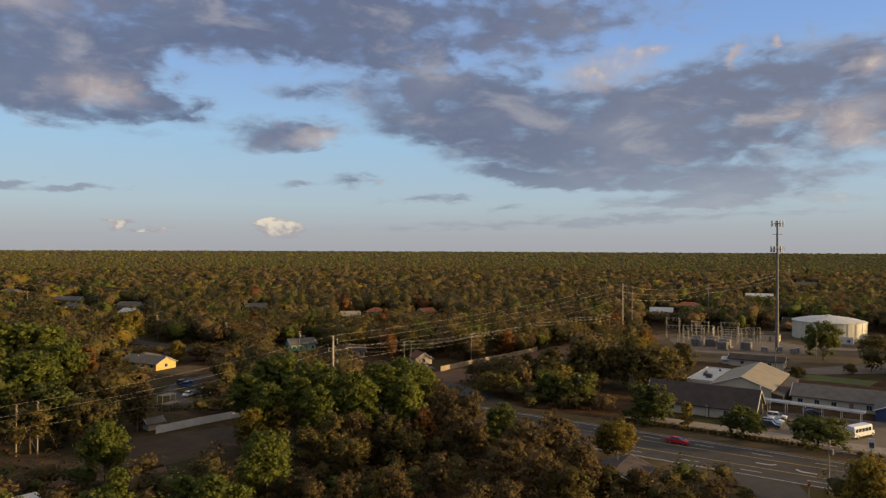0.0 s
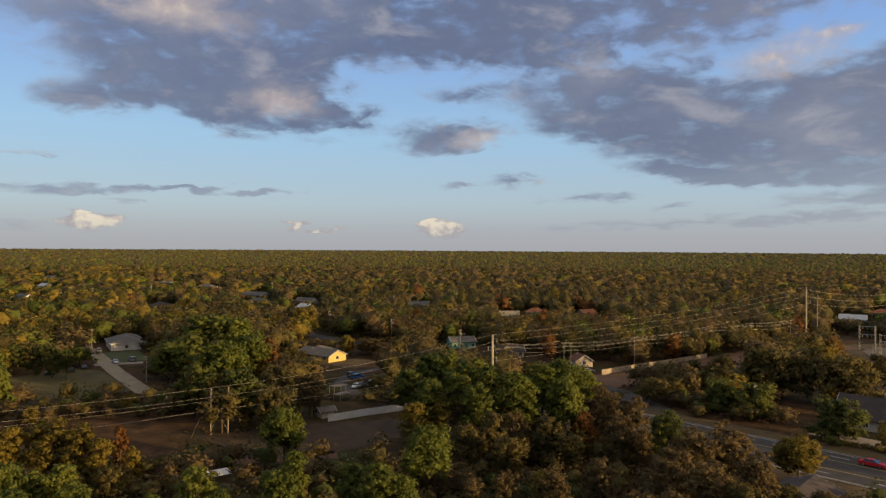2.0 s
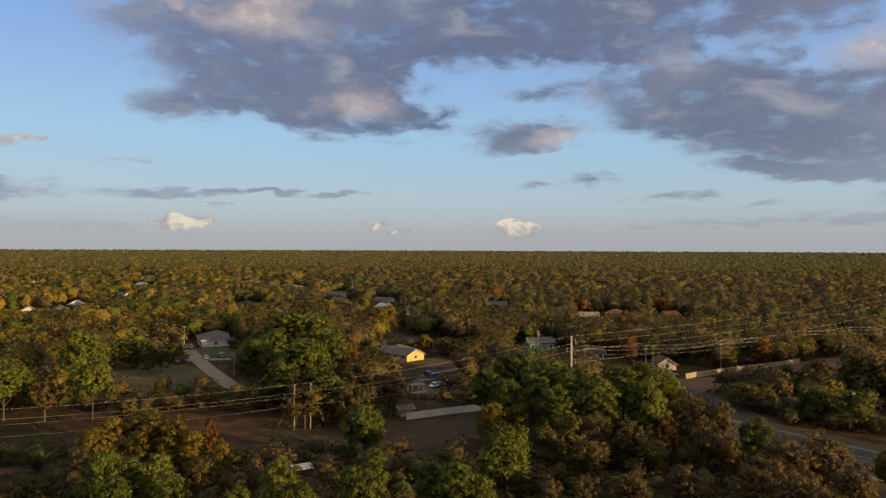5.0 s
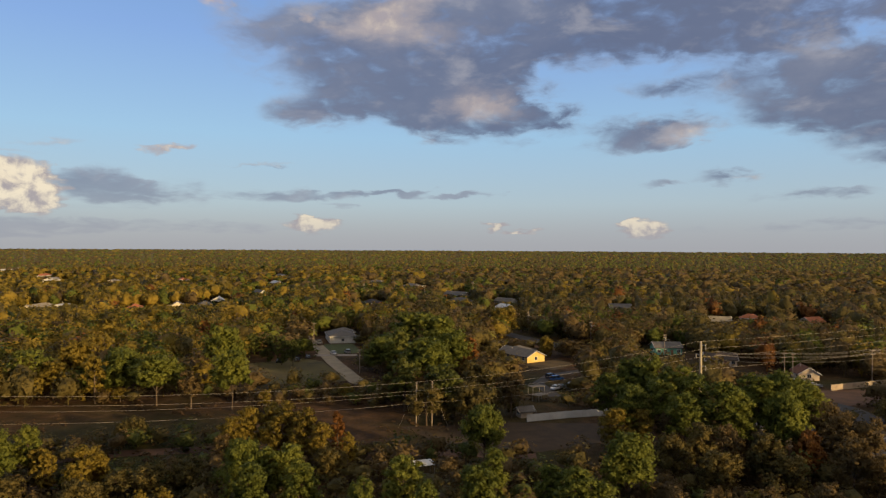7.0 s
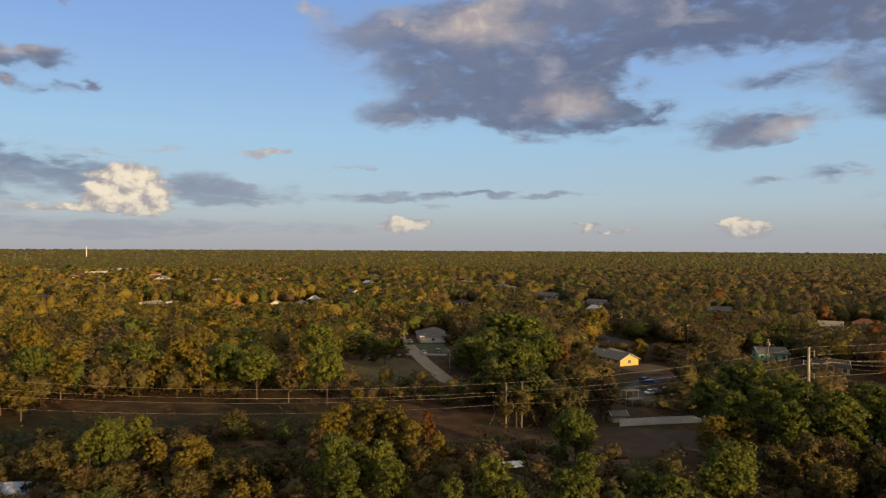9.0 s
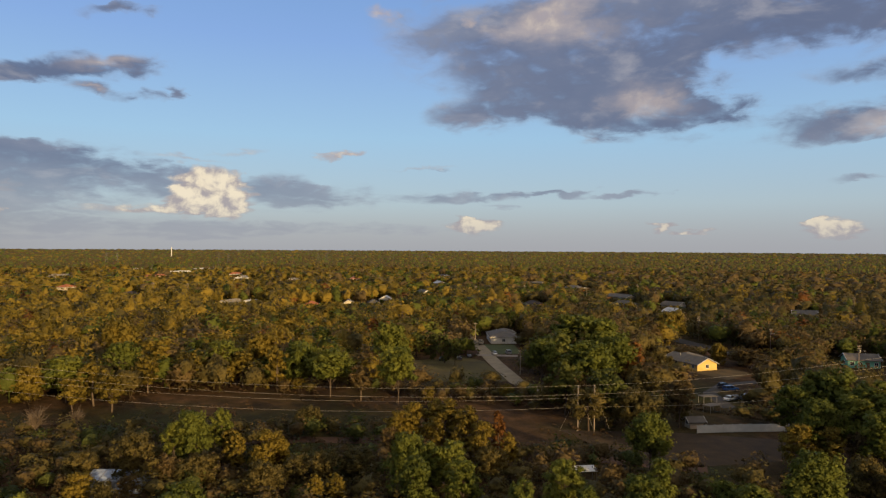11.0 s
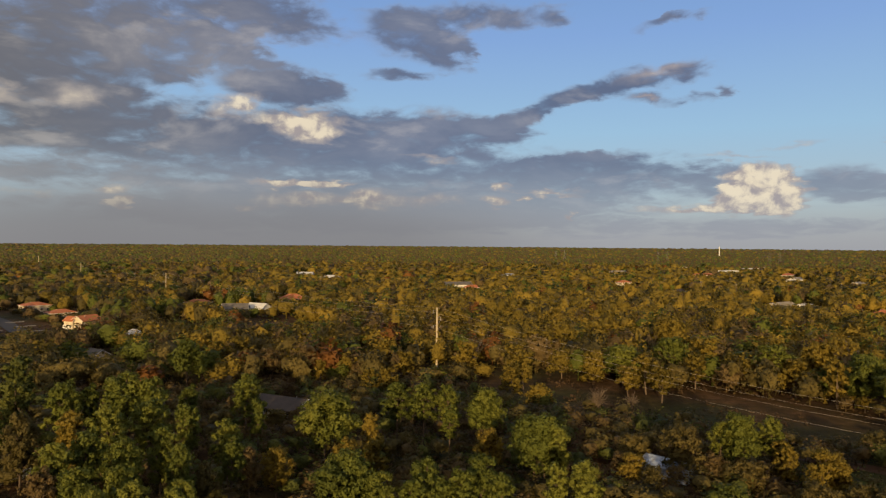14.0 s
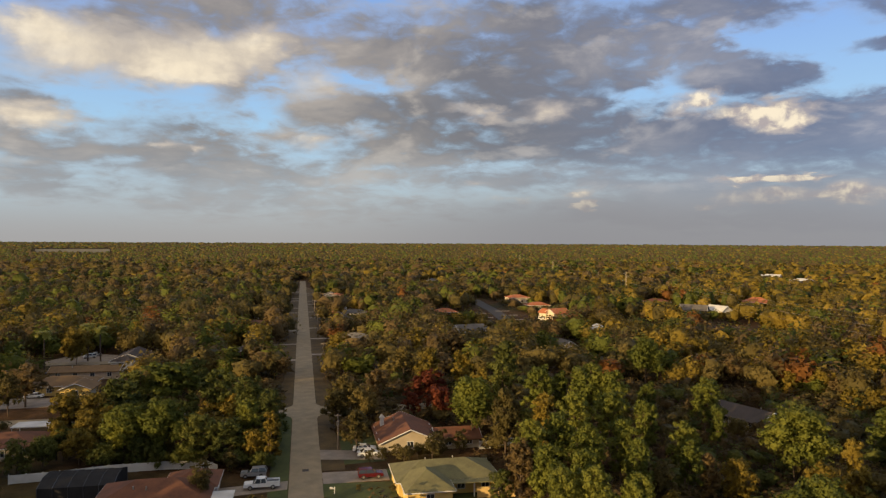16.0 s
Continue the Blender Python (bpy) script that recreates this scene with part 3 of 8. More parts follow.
def on_street(along, aside=0.0):
    """A place by metres along the straight street and to its right."""
    return (STREET_AT[0] + UX * along + UY * aside, STREET_AT[1] + UY * along - UX * aside)


AX, AY = 0.828, -0.560                 # the way the wide road runs, towards the right at the start
ROAD_AT = (52.0, 152.3)


def on_road(along, aside=0.0):
    """A place by metres along the wide road and across it, away from the camera."""
    return (ROAD_AT[0] + AX * along - AY * aside, ROAD_AT[1] + AY * along + AX * aside)


open_strip([on_street(-80), on_street(620)], 13)
open_strip([on_road(-75), on_road(150)], 30)

# ---------------------------------------------------------------- trees
rng = np.random.default_rng(7)
ICO_V, ICO_F = [], []
_bm = bmesh.new()
bmesh.ops.create_icosphere(_bm, subdivisions=1, radius=1.0)
_bm.verts.ensure_lookup_table()
ICO_V = np.array([v.co[:] for v in _bm.verts])
ICO_F = np.array([[v.index for v in f.verts] for f in _bm.faces])
_bm.free()
_bm = bmesh.new()
bmesh.ops.create_icosphere(_bm, subdivisions=2, radius=1.0)
_bm.verts.ensure_lookup_table()
BALL_V = np.array([v.co[:] for v in _bm.verts])
BALL_F = np.array([[v.index for v in f.verts] for f in _bm.faces])
_bm.free()
OCT_V = np.array(((1, 0, 0), (-1, 0, 0), (0, 1, 0), (0, -1, 0), (0, 0, 1), (0, 0, -1)), float)
OCT_F = np.array(((0, 2, 4), (2, 1, 4), (1, 3, 4), (3, 0, 4), (2, 0, 5), (1, 2, 5), (3, 1, 5), (0, 3, 5)))


def sphere_ways(n, up=0.0):
    d = rng.normal(size=(n, 3))
    d[:, 2] += up
    return d / np.linalg.norm(d, axis=1)[:, None]


def crown_arrays(centres, radii, leaves, leaf, core=0.58, squash=0.85, core_v=None, core_f=None):
    """Clumps of leaves: a rough dark heart and a coat of small leaf sprays standing off it."""
    core_v, core_f = (ICO_V, ICO_F) if core_v is None else (core_v, core_f)
    V, F, N, base = [], [], [], 0
    middle_ = centres.mean(0) - (0, 0, radii.mean())
    for c, r in zip(centres, radii):
        v = core_v * (r * core * rng.uniform(0.6, 1.25, (len(core_v), 1))) * (1, 1, squash) + c
        V.append(v), F.append(core_f + base)
        out = (c - middle_) / (np.linalg.norm(c - middle_) + 1e-9)
        N.append(core_v + out * 0.5)
        base += len(v)
        if leaves:
            d = sphere_ways(leaves, 0.25)
            p = c + d * (r * rng.uniform(0.42, 1.14, (leaves, 1))) * (1, 1, squash)
            n = d + rng.normal(size=d.shape) * 0.45
            u = np.cross(n, rng.normal(size=d.shape))
            u /= np.linalg.norm(u, axis=1)[:, None] + 1e-9
            w = np.cross(n / (np.linalg.norm(n, axis=1)[:, None] + 1e-9), u)
            s = leaf * rng.uniform(0.6, 1.3, (leaves, 1))
            tri = np.stack([p + u * s, p - u * s * 0.6 + w * s * 0.7, p - u * s * 0.5 - w * s * 0.7], 1).reshape(-1, 3)
            V.append(tri), F.append(np.arange(leaves * 3).reshape(-1, 3) + base)
            N.append(np.repeat(d + out * 0.55 + rng.normal(size=d.shape) * 0.22, 3, 0))
            base += len(tri)
    return np.concatenate(V), np.concatenate(F), np.concatenate(N)


def limb_arrays(lines, sides=5):
    """Tapered limbs; each line is a row of points with radii."""
    V, F, base = [], [], 0
    for pts, radii in lines:
        pts = np.array(pts, float)
        d = np.gradient(pts, axis=0)
        d /= np.linalg.norm(d, axis=1)[:, None] + 1e-9
        for p, t, r in zip(pts, d, radii):
            a = np.cross(t, (0.31, 0.95, 0.02) if abs(t[2]) > 0.7 else (0, 0, 1))
            a /= np.linalg.norm(a)
            b = np.cross(t, a)
            ang = np.arange(sides) * 2 * math.pi / sides
            V.append(p + r * (np.cos(ang)[:, None] * a + np.sin(ang)[:, None] * b))
        n = len(pts)
        for i in range(n - 1):
            for k in range(sides):
                q = (k + 1) % sides
                o = base + i * sides
                F += [(o + k, o + q, o + sides + q), (o + k, o + sides + q, o + sides + k)]
        base += n * sides
    return np.concatenate(V), np.array(F)


def tri_mesh(name, V, F, mat, N=None):
    """A mesh of triangles; sprays of leaves take the rounded normals of their clump."""
    me = bpy.data.meshes.new(name)
    me.vertices.add(len(V)), me.loops.add(len(F) * 3), me.polygons.add(len(F))
    me.vertices.foreach_set("co", np.ascontiguousarray(V, dtype=np.float32).ravel())
    me.loops.foreach_set("vertex_index", np.ascontiguousarray(F, dtype=np.int32).ravel())
    me.polygons.foreach_set("loop_start", np.arange(0, len(F) * 3, 3, dtype=np.int32))
    me.polygons.foreach_set("use_smooth", np.ones(len(F), dtype=bool))
    me.materials.append(mat)
    me.update(calc_edges=True)
    if N is not None:
        N = N / (np.linalg.norm(N, axis=1)[:, None] + 1e-9)
        me.normals_split_custom_set_from_vertices(np.ascontiguousarray(N, dtype=np.float32))
    return me


def crown_points(kind, height_, spread, heads, clumps):
    """Where the clumps of a crown hang, how large they are, and the heads that they gather in."""
    c, r, hubs = [], [], []
    for i in range(heads):
        a = 2.399963 * i + rng.uniform(-0.5, 0.5)
        if kind == "pine":                 # separate rounded heads on upturned limbs over a bare stem
            h = (i + rng.uniform(0.2, 0.8)) / heads
            prof = math.sqrt(max(0.03, 1 - (h * 0.98) ** 2)) if h > 0.12 else 0.85
            z, size, flat = 0.44 + 0.48 * h, rng.uniform(0.36, 0.48), 0.70
        elif kind == "cone":               # narrow, pointed
            h = (i + rng.uniform(0.2, 0.8)) / heads
            prof, z, size, flat = 0.95 - 0.80 * h, 0.20 + 0.72 * h, rng.uniform(0.30, 0.40) * (1.1 - 0.5 * h), 0.9
        elif kind == "column":             # dense from the ground up
            h = (i + rng.uniform(0.2, 0.8)) / heads
            prof, z, size, flat = 0.85 - 0.5 * h * h, 0.10 + 0.80 * h, rng.uniform(0.34, 0.46), 0.9
        else:                              # broad, domed
            h = (i + rng.uniform(0.0, 1.0)) / heads
            prof = math.sqrt(max(0.06, 1 - ((h - 0.36) / 0.66) ** 2))
            z, size, flat = 0.30 + 0.55 * h, rng.uniform(0.36, 0.46), 0.75
        out = (1.0 - size) * prof * math.sqrt(rng.uniform(0.2, 1.0))
        hub = np.array((spread * out * math.cos(a), spread * out * math.sin(a), height_ * z))
        hubs.append(hub)
        for k in range(clumps):
            d = sphere_ways(1, 0.45)[0] * rng.uniform(0.55, 1.0)
            p = hub + d * spread * size * (1, 1, flat)
            p[2] = min(p[2], height_ * 0.965)
            c.append(p)
            r.append(spread * size * (0.46 if clumps > 4 else 0.60) * rng.uniform(0.75, 1.2))
    return np.array(c), np.array(r), np.array(hubs)


def tree_parts(kind, height_, spread, heads, clumps, leaves, leaf, limbs):
    c, r, hubs = crown_points(kind, height_, spread, heads, clumps)
    bend = rng.normal(size=2) * height_ * 0.02
    top = 0.92 if kind != "broad" else 0.62
    girth = height_ * (0.0115 if kind == "pine" else 0.015)
    trunk = [([(0, 0, -0.3), (bend[0], bend[1], height_ * 0.3), (bend[0] * 0.4, bend[1], height_ * top)], (girth * 1.25, girth, girth * 0.35))]
    for i in range(min(limbs, len(hubs))):
        z0 = max(height_ * 0.25, hubs[i][2] - spread * 0.5)
        mid = (hubs[i][0] * 0.5, hubs[i][1] * 0.5, (z0 + hubs[i][2]) / 2 + 0.03 * height_)
        trunk.append(([(0, 0, z0), mid, tuple(hubs[i])], (girth * 0.5, girth * 0.32, girth * 0.14)))
        for j in range(0, clumps if limbs > 8 else 0, 3):
            trunk.append(([mid, tuple(c[i * clumps + j])], (girth * 0.2, girth * 0.07)))
    return limb_arrays(trunk), crown_arrays(c, r, leaves, leaf, 0.50, 0.8, OCT_V, OCT_F)


TREE_LABELS = {
    "pine": ("pine_tree", "tall green slash pine with rounded heads of needles", "pine tree"),
    "oak": ("oak_tree", "broad dark olive evergreen oak in the woods", "oak tree"),
    "green": ("laurel_oak", "dense green evergreen oak with full low crown", "oak tree"),
    "golden": ("golden_tree", "yellowing autumn tree with thin golden leaves", "tree"),
    "rust": ("rust_tree", "autumn tree with rusty orange leaves", "tree"),
    "red": ("red_tree", "dark red autumn maple beside the street", "tree"),
    "brown": ("brown_tree", "brownish half-bare autumn tree in the woods", "tree"),
}
SHAPES = {"pine": "pine", "oak": "broad", "green": "broad", "golden": "broad", "rust": "cone", "red": "broad", "brown": "broad", "lime": "broad"}
SIZES = {"pine": (14.0, 3.7), "oak": (10.5, 4.8), "green": (11.0, 4.5), "golden": (10.5, 3.8), "rust": (10.0, 3.0), "red": (9.0, 4.6), "brown": (10.5, 4.2), "lime": (10.5, 4.2)}
PROTO = {}


def build_of(species, tall, radius):
    """Spreading, usual or slender growth, nearest to the tree's own height and width."""
    h, s = SIZES[species]
    ratio = radius * h / (tall * s)
    return 1.65 if ratio > 1.35 else 0.66 if ratio < 0.76 else 1.0


def make_tree(species, detail, variant, growth):
    """One tree of its kind in the middle of nowhere, to be copied."""
    h, s = SIZES[species]
    s *= growth
    heads, clumps, leaves, leaf, limbs = {"near": (15, 7, 38, 0.25, 14), "further": (13, 5, 26, 0.36, 8), "mid": (9, 4, 18, 0.46, 5)}[detail]
    if growth > 1.0:
        heads, clumps, leaf = heads + 9, clumps + 1, leaf * 1.2
    if species == "brown" and detail == "near":
        leaves = 24
    (tv, tf), (cv, cf, cn) = tree_parts(SHAPES[species] if not (species in ("golden", "green") and variant == 1) else "column", h, s, heads, clumps, leaves, leaf, limbs)
    name, label, category = TREE_LABELS[species]
    return name, label, category, tri_mesh("trunk", tv, tf, PALE_BARK if species in ("golden", "brown") else BARK), tri_mesh("crown", cv, cf, LEAF[species], cn)


def plant(species, x, y, tall, radius, detail="near"):
    """A tree of some height and crown radius, in metres."""
    growth = build_of(species, tall, radius)
    key = (species, detail, int(rng.integers(0, 4 if detail == "near" else 3)), growth)
    if key not in PROTO:
        PROTO[key] = make_tree(*key)
    name, label, category, trunk, crown = PROTO[key]
    h, s = SIZES[species]
    s *= growth
    at = pose(x, y, 0, 0, 0, rng.uniform(0, 360)) @ Matrix.Diagonal((radius / s, radius / s, tall / h, 1))
    t = thing(name, at, label, category, "trees of the woods")
    part("trunk", trunk, t)
    part("crown", crown, t)
    return t


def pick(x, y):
    """The mix of trees drifts over the land, and holds painted sun and shade."""
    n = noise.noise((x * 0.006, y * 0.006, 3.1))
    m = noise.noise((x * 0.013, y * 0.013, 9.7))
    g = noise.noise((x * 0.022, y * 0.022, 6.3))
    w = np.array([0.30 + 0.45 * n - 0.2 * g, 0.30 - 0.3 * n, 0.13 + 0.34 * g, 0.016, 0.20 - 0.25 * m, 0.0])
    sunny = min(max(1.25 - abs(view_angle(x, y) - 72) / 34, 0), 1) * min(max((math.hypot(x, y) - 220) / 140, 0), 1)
    w += np.array([-0.10, -0.20, 0.35, 0.01, -0.12, 0.75]) * sunny      # lighter, yellowing leaves stand in for sunlight on the groves beyond the clearing
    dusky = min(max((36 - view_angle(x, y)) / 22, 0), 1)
    w += np.array([-0.20, 0.62, -0.10, 0.004, 0.26, 0.0]) * dusky         # evergreen oaks, picked as darker leaves for the shade round the wide road
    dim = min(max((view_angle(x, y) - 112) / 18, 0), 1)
    w += np.array([0.0, 0.40, -0.07, -0.01, 0.12, 0.0]) * dim           # shade beyond the side street, put in as more oak and brown leaves
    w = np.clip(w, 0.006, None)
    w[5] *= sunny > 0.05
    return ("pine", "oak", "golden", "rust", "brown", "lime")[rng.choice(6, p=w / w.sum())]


TAKEN = []                              # trees set by hand: nothing else grows into them


def set_tree(species, x, y, tall, radius, detail="near"):
    TAKEN.append((x, y))
    return plant(species, x, y, tall, radius * (1.30 if species == "pine" else 1.12), "further" if detail == "near" and math.hypot(x, y) > 165 else detail)


def view_angle(x, y):
    return math.degrees(math.atan2(-x, y))


def woods(r0, r1, step, a0=-40.0, a1=163.0):
    """Places for trees on a shaken grid between two distances, within an arc."""
    spots = []
    n = int(r1 / step) + 1
    for i in range(-n, n + 1):
        for j in range(-n, n + 1):
            x, y = (i + rng.uniform(-0.5, 0.5)) * step, (j + rng.uniform(-0.5, 0.5)) * step
            if r0 <= math.hypot(x, y) < r1 and a0 <= view_angle(x, y) <= a1:
                spots.append((x, y))
    return spots

strip("road_wide", [on_road(s) for s in range(-80, 161, 20)], 20.5, ASPHALT, "wide worn asphalt road with painted lanes", "road", 0.06)
strip("road_street", [on_street(s) for s in range(-80, 641, 40)], 6.0, STREET, "straight pale worn residential street", "street", 0.05)
strip("road_cross_street", [on_street(56, s) for s in range(-150, 121, 30)], 6.0, STREET, "pale worn side street crossing the straight street", "street", 0.054)
strip("road_far_cross_street", [on_street(140, s) for s in range(-160, -20, 20)], 6.0, STREET, "pale worn side street among houses", "street", 0.054)
flare = []
for sa, sb in ((1, 1), (-1, 1), (-1, -1), (1, -1)):        # rounded corners of the crossing
    arc = [on_street(56 + sa * (3 + 5 * (1 - math.sin(radians(q)))), sb * (3 + 5 * (1 - math.cos(radians(q))))) for q in (0, 22, 45, 68, 90)]
    flare += arc if sa * sb > 0 else arc[::-1]
patch("road_crossing", flare, STREET, "pale worn crossing with rounded corners", "street", 0.058)
for s in (-150, -110, -70, -45, 30):
    open_round(*on_street(56, s), 7)
open_strip([on_street(56, -160), on_street(56, -25)], 10)
open_strip([on_street(140, -150), on_street(140, -60)], 14)
CROSS_ROAD = [(-175, 350), (-140, 322), (-100, 293), (-60, 268), (-20, 243), (3, 222), (14, 200), (20, 180)]
strip("road_cross", CROSS_ROAD, 8.5, ASPHALT, "narrow asphalt road behind the pines", "road", 0.045)
open_strip(CROSS_ROAD, 11)
LANE = [(-238, 272), (-222, 259), (-210, 250), (-167, 210.5), (-136, 184), (-118, 176)]
strip("road_lane", LANE, 5.6, STREET, "pale dead-end lane beside a grass field", "lane", 0.045)
open_strip(LANE, 9)
YARD_LANE = [(-72, 196), (-84, 212), (-86, 228), (-70, 262)]
strip("road_yard_lane", YARD_LANE, 4.0, ASPHALT, "grey asphalt lane past a yellow house", "lane", 0.04)
open_strip(YARD_LANE, 12)
strip("road_close", [(-452, -262), (-424, -240), (-388, -210), (-352, -184), (-318, -158)], 8.0, ASPHALT, "asphalt road among the red-roofed houses", "road", 0.045)
open_strip([(-452, -262), (-424, -240), (-388, -210), (-352, -184), (-318, -158)], 20)
strip("road_wood_edge", [(-300, 215), (-285, 232), (-262, 258)], 5, STREET, "pale track behind the pines", "track", 0.04)
open_strip([(-300, 215), (-285, 232), (-262, 258)], 10)

FIELD = plain("rough_field_grass", (0.086, 0.064, 0.011), (0.042, 0.030, 0.007), 0.12, 0.95, fine_scale=2.0, bump=0.6)
# the wires' clearing, grass fields and bare ground
CLEARING = [(-205, 40), (-178, 88), (-148, 122), (-105, 138), (-66, 146), (-40, 156)]
open_strip(CLEARING[:3], 38)
open_strip(CLEARING[2:], 30)
strip("earth_track", [(-165, 55), (-150, 72), (-131, 95), (-108, 114), (-80, 126), (-55, 138)], 5, SAND, "bare reddish earth track under the wires", "track", 0.03)
BANK = plain("pale_bare_earth", (0.150, 0.072, 0.030), (0.070, 0.036, 0.016), 0.16, 0.95, fine_scale=2.0, bump=0.4)
strip("earth_bank", [(-14, 226), (6, 242), (25, 259), (54, 303), (88, 342), (110, 352)], 20, BANK, "bare reddish earth strip beside a board fence", "bare ground", 0.03)
open_strip([(-14, 226), (6, 242), (25, 259), (54, 303), (88, 342), (110, 352)], 17)
patch("grass_field", [(-166, 163), (-194, 189), (-184, 212), (-172, 210), (-140, 184), (-146, 172)], FIELD, "mown green grass field beside the lane", "field")
open_strip([(-160, 170), (-182, 198)], 26)
patch("grass_by_fence", [(-93, 143), (-71, 161), (-50, 172), (-38, 166), (-57, 138), (-78, 136)], DIM_GRASS, "dull grass strip below the white fence", "grass")
open_strip([(-80, 150), (-45, 164)], 20)
patch("red_field", [(-379, -80), (-393, -62), (-340, -44), (-325, -58)], SAND, "bare reddish field among trees", "field")
open_strip([(-385, -70), (-330, -50)], 26)

# the open ground across the wide road: verges, parking, lawns
patch("verge_far", [on_road(-75, 10.5), on_road(150, 10.5), on_road(150, 17), on_road(-75, 17)], DRY_GRASS, "dry grass verge along the wide road", "verge", 0.05)
patch("verge_near", [on_road(-75, -17), on_road(12, -17), on_road(12, -10.4), on_road(-75, -10.4)], DRY_GRASS, "dry grass verge along the wide road", "verge", 0.05)
strip("pavement_far", [on_road(s, 25) for s in (-20, 0, 20, 40)], 6, CONCRETE, "pale concrete drive in front of the church", "pavement", 0.05)
GRAVEL = plain("brownish_gravel", (0.150, 0.110, 0.074), (0.082, 0.061, 0.042), 0.12, 0.9, fine_scale=2.0)
patch("parking_lot", [(77, 160), (86, 192), (128, 170), (150, 140), (118, 128), (96, 143)], GRAVEL, "worn pale parking lot beside the church", "parking lot", 0.04)
patch("yard_dry_grass", [(96, 278), (106, 356), (168, 388), (214, 380), (236, 335), (205, 268), (150, 252), (118, 262)], DRY_GRASS, "dry golden grass round the substation and tank", "grass", 0.022)
patch("tank_drive", [(168, 316), (190, 312), (222, 322), (226, 316), (196, 302), (166, 308)], GRAVEL, "pale gravel drive past the water tank", "drive", 0.034)
patch("substation_gravel", [(106, 304), (112, 346), (140, 356), (160, 344), (168, 316), (160, 294), (136, 290), (116, 296)], GRAVEL, "pale gravel yard of the substation", "gravel yard", 0.03)
patch("lawn_strip", [(122, 237), (139, 225), (147, 233), (130, 246)], plain("bright_lawn", (0.075, 0.085, 0.014), (0.045, 0.052, 0.010), 0.3, 0.95), "bright green mown lawn strip", "lawn", 0.05)
patch("asphalt_yard", [(122, 254), (134, 246), (176, 250), (190, 262), (180, 272), (146, 262)], GRAVEL, "worn asphalt yard behind the school", "yard", 0.035)
for a, b, w in (((80, 165), (160, 125), 70), ((75, 200), (135, 185), 62), ((85, 240), (150, 225), 50), ((110, 285), (200, 290), 60), ((120, 345), (215, 345), 56), ((60, 176), (90, 160), 24), ((110, 300), (120, 380), 24), ((28, 180), (70, 175), 18)):
    open_strip([a, b], w)
strip("side_road", [(52, 112), (60, 122), on_road(17, -6)], 11, ASPHALT, "asphalt mouth of a side road", "road", 0.055)
open_strip([(45, 100), (62, 126)], 15)
open_round(34, 140, 9)

PAINT_WHITE = plain("road_paint", (0.42, 0.40, 0.35), (0.20, 0.19, 0.17), 0.9, 0.8)
PAINT_YELLOW = plain("yellow_paint", (0.36, 0.24, 0.07), (0.19, 0.13, 0.045), 0.9, 0.8)
road = bpy.data.objects["road_wide"]


def mark(points, width, mat, label):
    v, f = ribbon(points, width, 0.075, 0.058)
    part("lane_mark", mesh_of("lane_mark", v, f, mat), road, label)


for aside in (3.4, -3.4):
    mark([on_road(-75, aside), on_road(40, aside), on_road(150, aside)], 0.28, PAINT_YELLOW, "yellow line of the turning lane")
for aside in (9.4, -9.4):
    mark([on_road(-75, aside), on_road(40, aside), on_road(150, aside)], 0.25, PAINT_WHITE, "white edge line")
for k in range(15):
    for aside in (6.5, -6.5):
        mark([on_road(-70 + k * 12, aside), on_road(-66 + k * 12, aside)], 0.28, PAINT_WHITE, "white lane dash")
for along, aside, s in ((18, 0.3, 1), (25, -0.9, -1)):
    pts = [on_road(along - 2.2 * s, aside - 0.5), on_road(along + 0.6 * s, aside - 0.5), on_road(along + 1.6 * s, aside + 0.5)]
    mark(pts, 0.6, PAINT_WHITE, "white turning arrow")
for aside, name in ((10.3, "kerb_far"), (-10.3, "kerb_near")):
    strip(name, [on_road(s, aside) for s in ((-75, 30, 150) if aside > 0 else (-75, -30, 11))], 0.35, CONCRETE, "raised concrete kerb of the wide road", "kerb", 0.16)

# ---------------------------------------------------------------- building blocks
def boxes(*list_of_boxes):
    """Several boxes in one mesh: each is x0, x1, y0, y1, z0, z1."""
    v, f = [], []
    for x0, x1, y0, y1, z0, z1 in list_of_boxes:
        b = len(v)
        v += [(x0, y0, z0), (x1, y0, z0), (x1, y1, z0), (x0, y1, z0), (x0, y0, z1), (x1, y0, z1), (x1, y1, z1), (x0, y1, z1)]
        f += [tuple(b + i for i in q) for q in ((0, 3, 2, 1), (4, 5, 6, 7), (0, 1, 5, 4), (1, 2, 6, 5), (2, 3, 7, 6), (3, 0, 4, 7))]
    return v, f


def rod(p0, p1, r0, r1=None, n=8):
    """A tapered round bar from one point to another."""
    r1 = r0 if r1 is None else r1
    p0, p1 = Vector(p0), Vector(p1)
    q = (p1 - p0).to_track_quat("Z", "Y")
    v = []
    for p, r in ((p0, r0), (p1, r1)):
        v += [tuple(p + q @ Vector((r * math.cos(2 * math.pi * k / n), r * math.sin(2 * math.pi * k / n), 0))) for k in range(n)]
    f = [(k, (k + 1) % n, n + (k + 1) % n, n + k) for k in range(n)] + [tuple(range(n))[::-1], tuple(range(n, 2 * n))]
    return v, f


def beam(p0, p1, w):
    return rod(p0, p1, w * 0.7, None, 4)


def join(*shapes):
    v, f = [], []
    for a, b in shapes:
        f += [tuple(i + len(v) for i in q) for q in b]
        v += a
    return v, f


